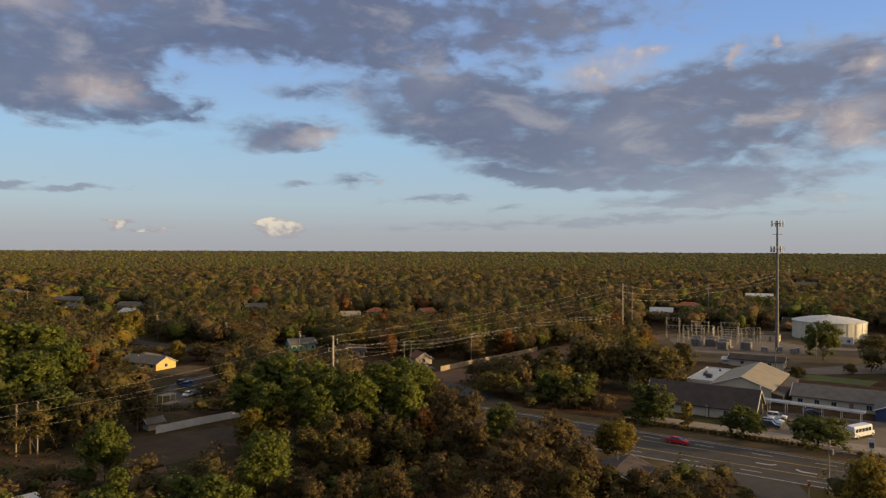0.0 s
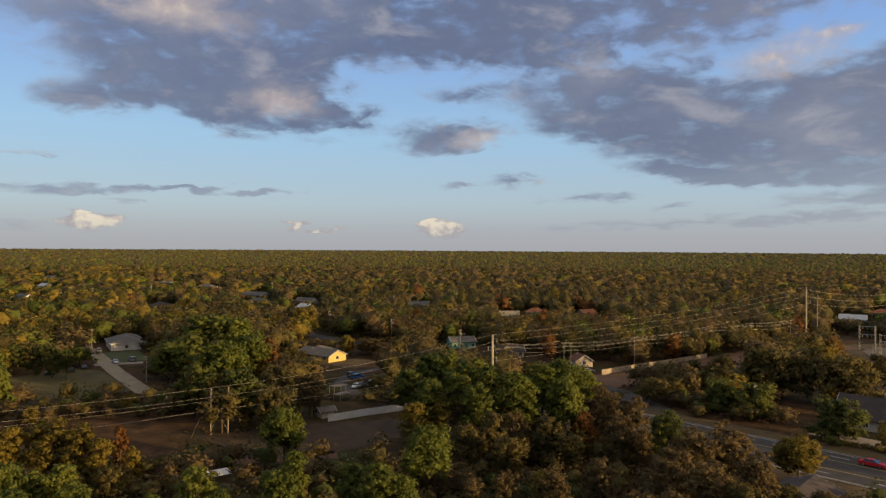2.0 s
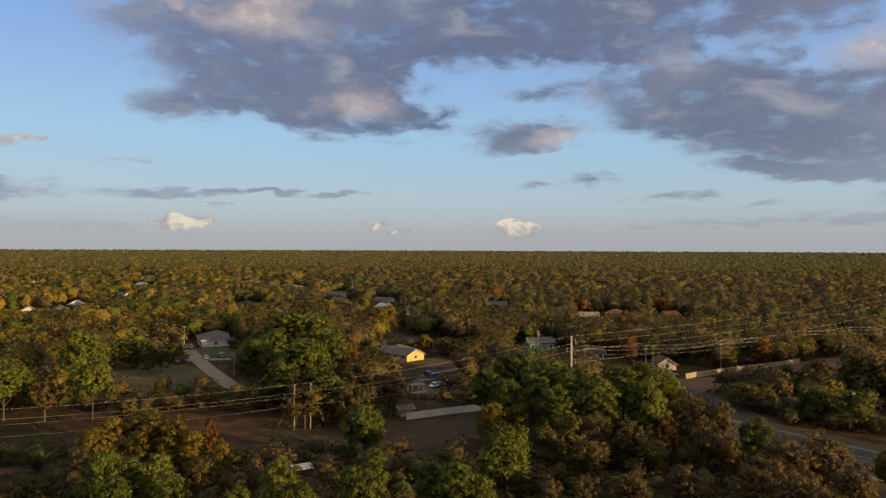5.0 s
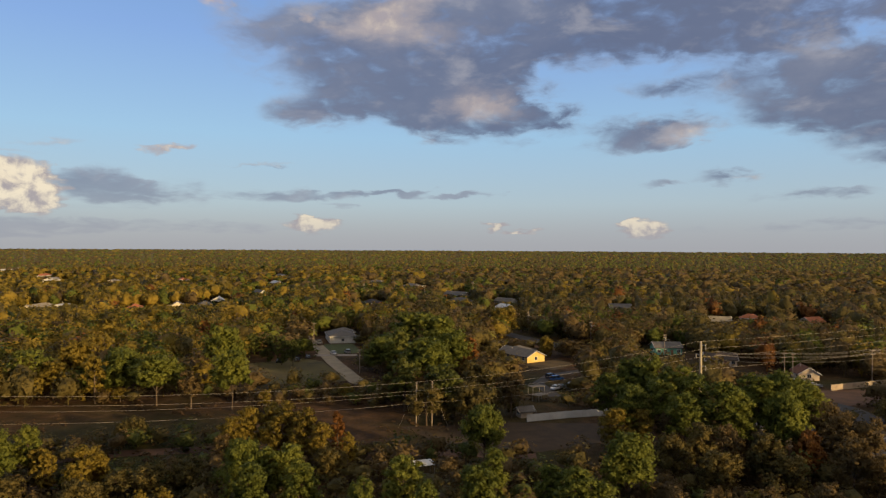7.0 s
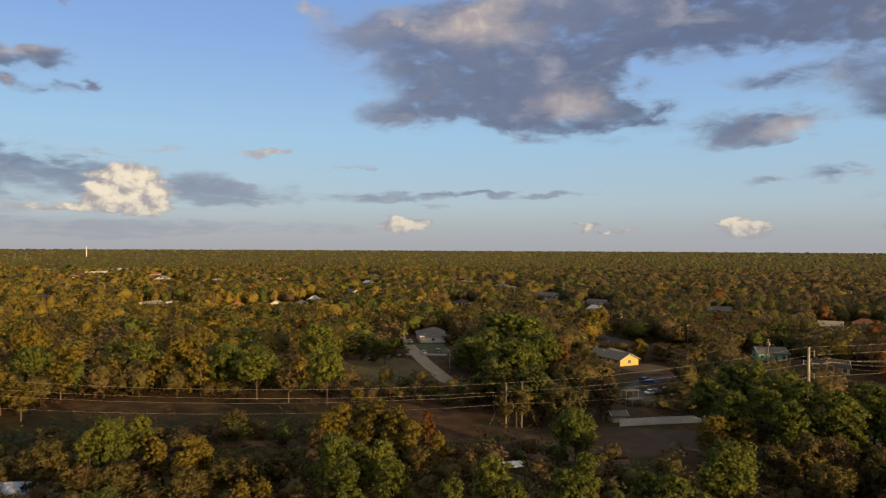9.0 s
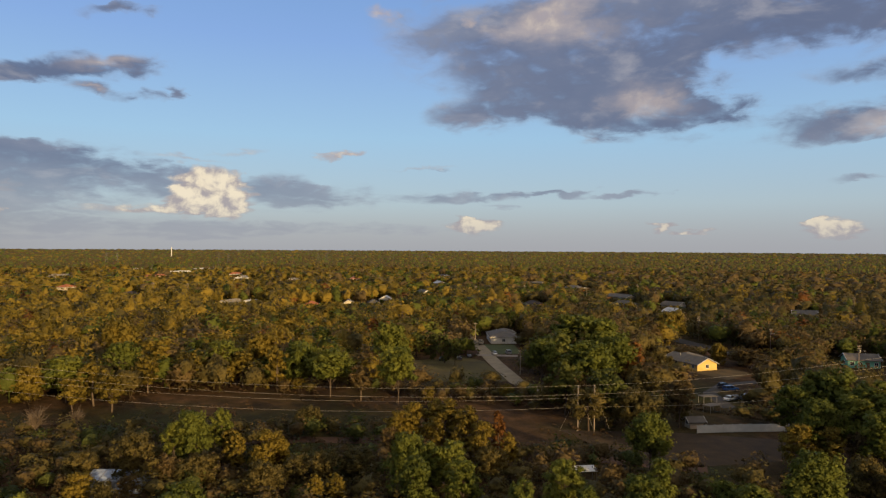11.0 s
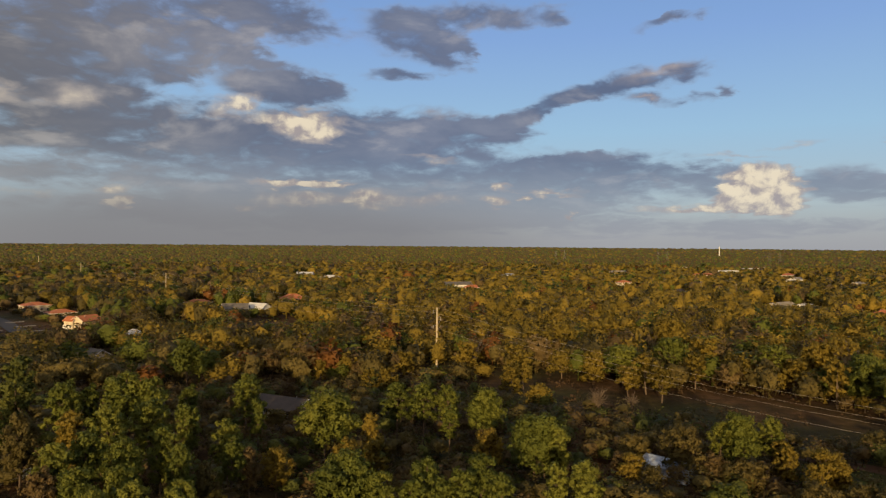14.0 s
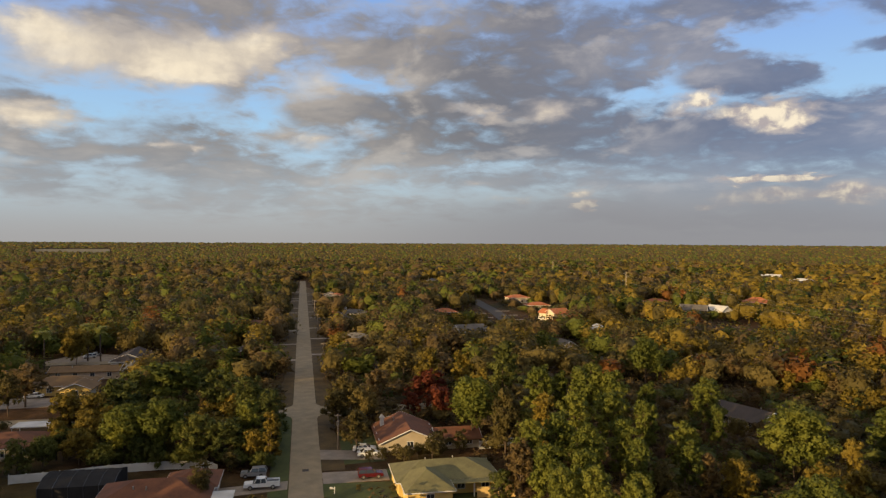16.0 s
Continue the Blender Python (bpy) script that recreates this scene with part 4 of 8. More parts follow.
def extruded(profile, x0, x1):
    """A profile of (y, z) drawn out along x."""
    n = len(profile)
    v = [(x0, y, z) for y, z in profile] + [(x1, y, z) for y, z in profile]
    f = [(i, i + n, (i + 1) % n + n, (i + 1) % n) for i in range(n)] + [tuple(range(n)), tuple(range(n, 2 * n))[::-1]]
    return v, f


def put(name, shape, parent, mat, label="", at=None):
    return part(name, mesh_of(name, *shape, mat), parent, label, at)


WHITE = plain("white_paint", (0.55, 0.52, 0.47), (0.42, 0.395, 0.355), 0.5, 0.6)
CREAM = plain("cream_wall", (0.50, 0.42, 0.29), (0.40, 0.33, 0.23), 0.4, 0.85)
BUFF = plain("buff_wall", (0.36, 0.29, 0.19), (0.27, 0.215, 0.14), 0.4, 0.85)
DULL_WHITE = plain("dull_white_vinyl", (0.52, 0.50, 0.45), (0.40, 0.38, 0.34), 0.5, 0.7)
YELLOW = plain("yellow_wall", (0.55, 0.38, 0.12), (0.44, 0.30, 0.09), 0.4, 0.85)
TAN = plain("tan_wall", (0.46, 0.36, 0.26), (0.34, 0.27, 0.19), 0.4, 0.85)
BRICK = plain("brick_wall", (0.34, 0.16, 0.10), (0.22, 0.10, 0.07), 0.8, 0.9)
GREEN_WALL = plain("green_wall", (0.16, 0.38, 0.26), (0.11, 0.27, 0.19), 0.5, 0.85)
BLUE_WALL = plain("blue_wall", (0.05, 0.07, 0.16), (0.035, 0.05, 0.11), 0.5, 0.8)
ROOF_GREY = plain("grey_shingles", (0.120, 0.102, 0.082), (0.072, 0.062, 0.051), 0.5, 0.9, fine_scale=3.0, bump=0.3)
ROOF_DARK = plain("dark_shingles", (0.058, 0.042, 0.032), (0.032, 0.024, 0.019), 0.4, 0.9, fine_scale=3.0, bump=0.3)
ROOF_BROWN = plain("brown_shingles", (0.140, 0.054, 0.024), (0.080, 0.033, 0.016), 0.4, 0.9, fine_scale=3.0, bump=0.3)
ROOF_RED = plain("red_tiles", (0.36, 0.115, 0.04), (0.24, 0.075, 0.028), 0.6, 0.85, fine_scale=3.0, bump=0.4)
ROOF_OLIVE = plain("olive_shingles", (0.135, 0.120, 0.052), (0.085, 0.076, 0.034), 0.5, 0.9, fine_scale=3.0, bump=0.3)
ROOF_TAN = plain("tan_metal_roof", (0.24, 0.190, 0.115), (0.17, 0.135, 0.085), 0.3, 0.6)
ROOF_OCHRE = plain("ochre_shingles", (0.150, 0.088, 0.036), (0.105, 0.062, 0.027), 0.4, 0.9, fine_scale=3.0, bump=0.3)
ROOF_BLUE = plain("blue_grey_metal_roof", (0.22, 0.23, 0.24), (0.16, 0.165, 0.17), 0.3, 0.55)
ROOF_WHITE = plain("white_flat_roof", (0.50, 0.47, 0.42), (0.36, 0.34, 0.30), 0.3, 0.8)
METAL = plain("galvanised_steel", (0.34, 0.31, 0.26), (0.23, 0.21, 0.18), 0.6, 0.45, 0.6)
DARK_METAL = plain("dark_steel", (0.10, 0.10, 0.10), (0.06, 0.06, 0.06), 0.6, 0.5, 0.5)
POLE_WOOD = plain("grey_pole_wood", (0.27, 0.21, 0.155), (0.16, 0.12, 0.085), 0.7, 0.9)
POLE_CONCRETE = plain("pale_pole_concrete", (0.40, 0.32, 0.21), (0.30, 0.24, 0.155), 0.4, 0.8)
YELLOW_BOARD = plain("yellow_board", (0.50, 0.34, 0.13), (0.38, 0.25, 0.09), 0.8, 0.85)
GLASS = plain("dark_glass", (0.030, 0.034, 0.040), (0.018, 0.020, 0.024), 0.6, 0.12, spec=0.6)
RUBBER = plain("tyre_rubber", (0.022, 0.022, 0.022), (0.014, 0.014, 0.014), 2.0, 0.85)
WIRE = plain("aluminium_wire", (0.50, 0.42, 0.31), (0.38, 0.32, 0.24), 0.5, 0.5, 0.4)
CERAMIC = plain("grey_porcelain", (0.24, 0.21, 0.17), (0.16, 0.14, 0.12), 2.0, 0.4)
SCREEN = plain("dark_screen_mesh", (0.030, 0.029, 0.028), (0.020, 0.019, 0.019), 0.7, 0.95, spec=0.03)
RED_PAINT = plain("red_car_paint", (0.075, 0.008, 0.010), (0.058, 0.006, 0.008), 1.0, 0.25, spec=0.6)
WHITE_PAINT = plain("white_car_paint", (0.62, 0.61, 0.58), (0.54, 0.53, 0.50), 1.0, 0.25, spec=0.6)
SILVER_PAINT = plain("silver_car_paint", (0.36, 0.36, 0.36), (0.30, 0.30, 0.30), 1.0, 0.3, 0.6, spec=0.6)
DARK_PAINT = plain("dark_car_paint", (0.040, 0.045, 0.055), (0.030, 0.034, 0.04), 1.0, 0.25, spec=0.6)
BLUE_PAINT = plain("blue_car_paint", (0.05, 0.13, 0.32), (0.04, 0.10, 0.26), 1.0, 0.25, spec=0.6)

WINDOW_MESH = mesh_of("window", *boxes((-0.62, 0.62, -0.05, 0.0, 0.9, 2.1)), GLASS)
FRAME_MESH = mesh_of("frame", *boxes((-0.74, -0.62, -0.09, 0.0, 0.78, 2.22), (0.62, 0.74, -0.09, 0.0, 0.78, 2.22), (-0.62, 0.62, -0.09, 0.0, 2.1, 2.22), (-0.62, 0.62, -0.09, 0.0, 0.78, 0.9), (-0.03, 0.03, -0.085, 0.0, 0.9, 2.1)), WHITE)
DOOR_MESH = mesh_of("door", *boxes((-0.5, 0.5, -0.06, 0.0, 0.05, 2.1)), plain("door_paint", (0.20, 0.12, 0.08), rough=0.6))
GARAGE_MESH = mesh_of("garage_door", *boxes(*[(-2.4, 2.4, -0.07, 0.0, 0.05 + 0.54 * k, 0.55 + 0.54 * k) for k in range(4)]), WHITE)


def roof_shape(kind, L, W, h, rise, over=0.55):
    if kind == "gable":
        k = rise / (W / 2)
        e = W / 2 + over
        return extruded([(-e, h - over * k), (0, h + rise), (e, h - over * k), (e, h - over * k - 0.25), (0, h + rise - 0.28), (-e, h - over * k - 0.25)], -L / 2 - over, L / 2 + over)
    if kind == "flat":
        return join(boxes((-L / 2, L / 2, -W / 2, W / 2, h, h + 0.25)), boxes((-L / 2, L / 2, -W / 2, -W / 2 + 0.25, h + 0.25, h + 0.55), (-L / 2, L / 2, W / 2 - 0.25, W / 2, h + 0.25, h + 0.55), (-L / 2, -L / 2 + 0.25, -W / 2 + 0.25, W / 2 - 0.25, h + 0.25, h + 0.55), (L / 2 - 0.25, L / 2, -W / 2 + 0.25, W / 2 - 0.25, h + 0.25, h + 0.55)))
    x, y, r = L / 2 + over, W / 2 + over, max(L / 2 - W / 2, 0.2)
    v = [(-x, -y, h), (x, -y, h), (x, y, h), (-x, y, h), (-r, 0, h + rise), (r, 0, h + rise), (-x, -y, h - 0.2), (x, -y, h - 0.2), (x, y, h - 0.2), (-x, y, h - 0.2)]
    f = [(0, 1, 5, 4), (1, 2, 5), (2, 3, 4, 5), (3, 0, 4), (6, 7, 1, 0), (7, 8, 2, 1), (8, 9, 3, 2), (9, 6, 0, 3), (9, 8, 7, 6)]
    return v, f


def block(parent, x, y, turn, L, W, h, rise, roof, wall_mat, roof_mat, windows=3, doors=False, garage=False, both=True, trim=True):
    """One wing of a house: walls, roof, trim and openings, as parts."""
    at = pose(x, y, 0, 0, 0, turn)
    base = boxes((-L / 2, L / 2, -W / 2, W / 2, -0.3, h))
    if roof == "gable":
        base = join(base, extruded([(-W / 2, h), (W / 2, h), (0, h + rise - 0.28)], -L / 2, L / 2))
    put("wall", base, parent, wall_mat, "", at)
    put("roof", roof_shape(roof, L, W, h, rise), parent, roof_mat, "", at)
    if trim and roof == "gable":
        k, e = rise / (W / 2), W / 2 + 0.55
        for sx in (-1, 1):
            xx = sx * (L / 2 + 0.58)
            put("verge_board", join(beam((xx, -e, h - 0.55 * k - 0.12), (xx, 0, h + rise - 0.1), 0.16), beam((xx, e, h - 0.55 * k - 0.12), (xx, 0, h + rise - 0.1), 0.16)), parent, WHITE, "white verge board", at)
    elif trim and roof == "hip":
        X, Y = L / 2 + 0.57, W / 2 + 0.57
        put("fascia", boxes((-X, X, -Y - 0.03, -Y + 0.04, h - 0.22, h - 0.02), (-X, X, Y - 0.04, Y + 0.03, h - 0.22, h - 0.02), (-X - 0.03, -X + 0.04, -Y + 0.05, Y - 0.05, h - 0.22, h - 0.02), (X - 0.04, X + 0.03, -Y + 0.05, Y - 0.05, h - 0.22, h - 0.02)), parent, WHITE, "white fascia", at)
    sides = [(1, L, W / 2)] + ([(-1, L, W / 2)] if both else [])
    for s, run, off in sides:
        for k in range(windows):
            u = (k + 0.5) / windows - 0.5
            m = at @ pose(u * run * s, -off * s, 0, 0, 0, 0 if s > 0 else 180)
            if doors and s > 0 and k == windows // 2:
                part("door", DOOR_MESH, parent, at=m)
            elif garage and s > 0 and k == 0:
                part("garage_door", GARAGE_MESH, parent, "white panelled garage door", at=m)
            else:
                w = part("window", WINDOW_MESH, parent, at=m)
                part("frame", FRAME_MESH, w)
    for s in (1, -1):
        w = part("window", WINDOW_MESH, parent, at=at @ pose(s * L / 2, 0, 0, 0, 0, 90 * s))
        part("frame", FRAME_MESH, w)


def vent(parent, x, y, z, mat=METAL):
    put("roof_vent", rod((x, y, z - 0.4), (x, y, z + 0.5), 0.14, 0.12, 8), parent, mat)


def house(x, y, turn, L, W, roof, wall_mat, roof_mat, label, h=2.7, rise=1.9, windows=4, wing=None, name="house", clear=11.0, seen=True, **more):
    t = thing(name, pose(x, y, 0, 0, 0, turn), label, "house" if name == "house" else name.replace("_", " "), "houses of the suburb" if name == "house" else "")
    block(t, 0, 0, 0, L, W, h, rise, roof, wall_mat, roof_mat, windows, True, **more)
    if wing:
        wx, wy, wt, wl, ww, wr = wing
        block(t, wx, wy, wt, wl, ww, h - 0.05, rise * 0.8, wr, wall_mat, roof_mat, 2, False, True)
    vent(t, L * 0.2, W * 0.15, h + rise * 0.75)
    r = math.hypot(x, y)
    open_round(x, y, clear)
    if seen:
        in_view(x, y, L * (0.7 if r < 330 else 0.6), h * (0.5 if r < 330 else 0.65))
    if r > 150:                        # the near side of a house in the woods is open
        for d in (9, 17) if r < 330 else (8,):
            open_round(x * (1 - d / r), y * (1 - d / r), clear * (0.75 if r < 330 else 0.55))
    return t


WHEEL = {}


def wheel(parent, x, y, r=0.34, w=0.24):
    if (r, w) not in WHEEL:
        WHEEL[r, w] = (mesh_of("tyre", *rod((0, -w / 2, 0), (0, w / 2, 0), r, r, 16), RUBBER), mesh_of("rim", *rod((0, -w / 2 - 0.02, 0), (0, w / 2 + 0.02, 0), r * 0.58, r * 0.58, 12), METAL))
    tyre, rim = WHEEL[r, w]
    o = part("wheel", tyre, parent, at=pose(x, y, r))
    part("rim", rim, o)


def vehicle(kind, x, y, turn, paint, label):
    """A parked car; its front points along +x before it is turned."""
    t = thing({"pickup": "pickup_truck", "suv": "suv", "sedan": "car"}[kind], pose(x, y, 0.06, 0, 0, turn), label, {"pickup": "pickup truck", "suv": "car", "sedan": "car"}[kind], "parked cars")
    if kind == "sedan":
        low = [(-2.45, 0.32), (-2.5, 0.72), (-2.35, 0.92), (-1.5, 0.98), (1.05, 0.98), (2.3, 0.80), (2.48, 0.62), (2.45, 0.30)]
        top, cab, wid, wx, r = [(-1.75, 0.98), (-1.05, 1.42), (0.35, 1.44), (1.2, 0.98)], (-1.0, 0.32, 1.42, 1.47), 0.9, 1.5, 0.33
    elif kind == "suv":
        low = [(-2.3, 0.4), (-2.35, 1.05), (0.95, 1.08), (2.15, 0.98), (2.3, 0.75), (2.28, 0.4)]
        top, cab, wid, wx, r = [(-2.3, 1.06), (-2.1, 1.72), (0.2, 1.74), (1.05, 1.06)], (-2.1, 0.2, 1.72, 1.78), 0.93, 1.4, 0.38
    else:
        low = [(-3.1, 0.55), (-3.12, 1.15), (1.45, 1.15), (2.95, 1.08), (3.12, 0.85), (3.1, 0.5)]
        top, cab, wid, wx, r = [(-0.75, 1.15), (-0.62, 1.86), (0.9, 1.88), (1.55, 1.15)], (-0.62, 0.92, 1.86, 1.93), 1.0, 1.95, 0.42

    def slab(profile, w0, w1):
        n = len(profile)
        v = [(a, -w0, b) if b < profile[0][1] + 0.1 else (a, -w1, b) for a, b in profile] + [(a, w0, b) if b < profile[0][1] + 0.1 else (a, w1, b) for a, b in profile]
        return v, [tuple(range(n)), tuple(range(n, 2 * n))[::-1]] + [(i, i + n, (i + 1) % n + n, (i + 1) % n) for i in range(n)]

    body = put("body", slab(low[::-1], wid, wid - 0.03), t, paint)
    put("cabin_glass", slab(top[::-1], wid - 0.04, wid - 0.2), t, GLASS, "dark glass all round the cabin")
    put("roof_panel", boxes((cab[0], cab[1], -wid + 0.2, wid - 0.2, cab[2], cab[3])), t, paint)
    for px in (top[1][0] - 0.02, (top[1][0] + top[2][0]) / 2, top[2][0] + 0.02):
        for s in (-1, 1):
            base = px - 0.35 if px == top[1][0] - 0.02 else (px + 0.4 if px == top[2][0] + 0.02 else px)
            put("pillar", beam((base, s * (wid - 0.05), low[2][1]), (px, s * (wid - 0.2), cab[2] + 0.02), 0.07), t, paint)
    if kind == "pickup":
        put("bed", boxes((-3.0, -0.85, -0.82, 0.82, 1.151, 1.17)), t, DARK_METAL, "dark open load bed")
        for s in (-1, 1):
            put("bed_side", boxes((-3.1, -0.8, min(s * 0.84, s * 0.99), max(s * 0.84, s * 0.99), 1.15, 1.42)), t, paint)
        put("tailgate", boxes((-3.12, -3.02, -0.84, 0.84, 1.15, 1.42)), t, paint)
    for s in (-1, 1):
        put("headlight", boxes((low[-2][0] - 0.10, low[-2][0] + 0.03, s * 0.62 - 0.17, s * 0.62 + 0.17, 0.62, 0.78)), t, CERAMIC)
        put("tail_light", boxes((low[1][0] - 0.03, low[1][0] + 0.08, s * 0.68 - 0.14, s * 0.68 + 0.14, 0.70, 0.90)), t, RED_PAINT)
        for a in (-wx, wx):
            wheel(t, a, s * (wid - 0.1), r)
    return t


def utility_pole(x, y, h, arms=((0.3, 2.4),), mat=None, girth=0.17, turn=0.0, can=False, lamp=False, label="grey wooden utility pole with cross-arms"):
    t = thing("utility_pole", pose(x, y, 0, 0, 0, turn), label, "utility pole", "poles of the power lines")
    put("pole", rod((0, 0, -0.5), (0, 0, h), girth, girth * 0.62, 10), t, mat or POLE_WOOD)
    for drop, wide in arms:
        z = h - drop
        put("cross_arm", boxes((-wide / 2, wide / 2, -0.08 - girth, 0.04 - girth, z - 0.07, z + 0.07)), t, POLE_WOOD)
        for u in (-0.46, -0.16, 0.16, 0.46):
            put("insulator", rod((u * wide, -girth, z + 0.07), (u * wide, -girth, z + 0.33), 0.07, 0.05, 8), t, CERAMIC)
    if can:
        put("transformer", rod((0, -0.48, h - 2.6), (0, -0.48, h - 1.6), 0.26, 0.26, 12), t, METAL, "grey pole transformer can")
    if lamp:
        put("lamp_arm", rod((0, 0, h - 2.4), (0, -2.1, h - 1.8), 0.05), t, METAL)
        put("lamp_head", boxes((-0.16, 0.16, -2.7, -2.0, h - 1.92, h - 1.74)), t, CERAMIC)
    return t


def wire(points, sag=1.2, r=0.024, label="sagging overhead power line in low sun"):
    """One conductor that hangs from point to point."""
    V, F, b = [], [], 0
    for i, (p0, p1) in enumerate(zip(points, points[1:])):
        p0, p1, low = Vector(p0), Vector(p1), sag if isinstance(sag, float) else sag[i]
        line = []
        for k in range(13):
            s = k / 12
            q = p0.lerp(p1, s)
            q.z -= 4 * low * s * (1 - s)
            line.append(tuple(q))
        v, f = limb_arrays([(line, [r] * 13)], 4)
        V.append(v), F.append(f + b)
        b += len(v)
    ob = new("power_line", tri_mesh("power_line", np.concatenate(V), np.concatenate(F), WIRE))
    return tagged(ob, label, "power line", "overhead wires")


def fence(points, h, step, mat, label, name="fence", thick=0.05, posts=0.09, cap=True):
    t = thing(name, pose(*points[0], 0), label, "fence")
    ox, oy = points[0]
    panel = {}
    for (ax, ay), (bx, by) in zip(points, points[1:]):
        d = math.hypot(bx - ax, by - ay)
        n = max(1, round(d / step))
        w, a = d / n, math.degrees(math.atan2(by - ay, bx - ax))
        key = round(w, 3)
        if key not in panel:
            slats = max(4, int(w / 0.3))
            front = [(w * (k + e) / slats, thick / 2 if k % 2 else thick) for k in range(slats) for e in (0.0, 1.0)]
            outline = front + [(a_, -b_) for a_, b_ in front[::-1]]
            n_ = len(outline)
            panel[key] = (mesh_of("panel", [(a_, b_, 0.05) for a_, b_ in outline] + [(a_, b_, h) for a_, b_ in outline], [tuple(range(n_)), tuple(range(2 * n_ - 1, n_ - 1, -1))] + [(i, n_ + i, n_ + (i + 1) % n_, (i + 1) % n_) for i in range(n_)], mat),
                          mesh_of("post", *boxes((-posts, posts, -posts, posts, -0.3, h + 0.12)), mat))
        for k in range(n):
            m = pose(ax - ox + (bx - ax) * k / n, ay - oy + (by - ay) * k / n, 0, 0, 0, a)
            part("panel", panel[key][0], t, at=m)
            part("post", panel[key][1], t, at=m)
    return t


SA = math.degrees(math.atan2(UY, UX))        # the straight street
SP = SA + 90                                 # across it
RA = math.degrees(math.atan2(AY, AX))        # the wide road
RP = RA + 90

# ---------------------------------------------------------------- the straight street and its houses
house_a = thing("house", pose(-123.0, -88.5, 0, 0, 0, SA), "cream house with brown shingle gable roof beside the street", "house", "houses of the suburb")
block(house_a, 0, 0, 0, 15, 12.5, 2.2, 2.6, "gable", BUFF, ROOF_BROWN, 3, True)
block(house_a, -3.5, -10.5, 90, 9.0, 7.0, 2.3, 1.5, "gable", BUFF, ROOF_BROWN, 2)
put("chimney", join(boxes((3.2, 4.2, 4.3, 5.1, 1.8, 4.5)), boxes((3.05, 4.35, 4.15, 5.25, 4.5, 4.7)), extruded([(4.2, 4.7), (5.2, 4.7), (4.7, 5.3)], 3.1, 4.3)), house_a, WHITE, "white boxed chimney with a pointed cap")
put("satellite_dish", join(rod((-9.0, -4.0, 2.2), (-9.0, -4.0, 3.4), 0.05), rod((-9.1, -4.1, 3.4), (-9.3, -4.3, 3.5), 0.5, 0.35, 14)), house_a, WHITE, "white satellite dish on a short pole")
vent(house_a, 1, 2.5, 4.8)
open_round(-121, -85, 14), open_round(-108, -80, 9), open_round(-104, -88, 9)

house_b = thing("house", pose(-105.0, -67.0, 0, 0, 0, SP), "yellow house with olive shingle hip roof and white trim", "house", "houses of the suburb")
block(house_b, 0, 0, 0, 17.5, 9.5, 2.7, 2.1, "hip", YELLOW, ROOF_OLIVE, 4, True)
block(house_b, 4.2, 5.4, 90, 9.0, 7.6, 2.7, 2.4, "hip", YELLOW, ROOF_OLIVE, 1)
for a in (-8.6, -4.2):
    put("carport_post", boxes((a, a + 0.2, 6.6, 6.8, 0, 2.5)), house_b, WHITE, "white carport post")
put("carport_roof", boxes((-9.0, -0.2, 4.9, 7.2, 2.5, 2.68)), house_b, ROOF_OLIVE, "low olive carport roof")
vent(house_b, -2, -1.5, 4.2), vent(house_b, 3, -2, 4.0)
open_round(-104, -66, 13), open_round(-98, -52, 8), open_round(-90, -54, 6), open_round(-96, -74, 9), open_round(-96, -62, 8)
fence([(-102.8, -58.6), (-106.8, -53.4)], 1.9, 2.4, YELLOW_BOARD, "yellow board fence beside the yellow house")
fence([(-127, -72), (-141, -62)], 1.7, 2.4, DULL_WHITE, "pale fence behind the cream house")

house_l = thing("house", pose(-69.5, -100.0, 0, 0, 0, SP), "low house with broad brown shingle hip roof", "house", "houses of the suburb")
block(house_l, 0, 0, 0, 17, 11, 2.7, 2.4, "hip", BUFF, ROOF_BROWN, 4, True)
block(house_l, -5, -5.5, 90, 8, 8, 2.7, 1.9, "hip", TAN, ROOF_BROWN, 2)
put("flat_porch_roof", boxes((-12.5, -8.2, 1.0, 6.0, 2.5, 2.7)), house_l, ROOF_WHITE, "white flat porch roof")
vent(house_l, 1, 2.5, 4.2), vent(house_l, 3, 2.2, 4.2)
cage = thing("pool_enclosure", pose(-67.5, -117.5, 0, 0, 0, SP), "dark screened pool enclosure with thin frame", "pool enclosure")
put("screen", extruded([(-4.6, 0), (-4.6, 2.4), (-1.6, 3.3), (1.6, 3.3), (4.6, 2.4), (4.6, 0)], -6, 6), cage, SCREEN)
for k in range(6):
    xx = -6 + 2.4 * k
    put("rib", join(beam((xx, -4.65, 0), (xx, -4.65, 2.45), 0.07), beam((xx, -4.65, 2.45), (xx, -1.6, 3.35), 0.07), beam((xx, -1.6, 3.35), (xx, 1.6, 3.35), 0.07), beam((xx, 1.6, 3.35), (xx, 4.65, 2.45), 0.07), beam((xx, 4.65, 2.45), (xx, 4.65, 0), 0.07)), cage, DARK_METAL)
fence([(-62, -132), (-68.3, -126.8), (-75.2, -122.6), (-82.3, -115.9), (-87.1, -109.7), (-86.6, -105.8)], 1.6, 2.4, DULL_WHITE, "white panel fence behind the brown-roofed house")
open_round(-69, -100, 14), open_round(-67, -117, 12), open_round(-80, -97, 10), open_round(-76, -112, 8), open_round(-60, -85, 10), open_round(-55, -100, 10)

patch("lawn_house_b", [(-88, -82), (-96, -58), (-110, -60), (-114, -76), (-106, -81), (-101, -76), (-93, -86)], LAWN, "green lawn in front of the yellow house", "lawn", 0.02)
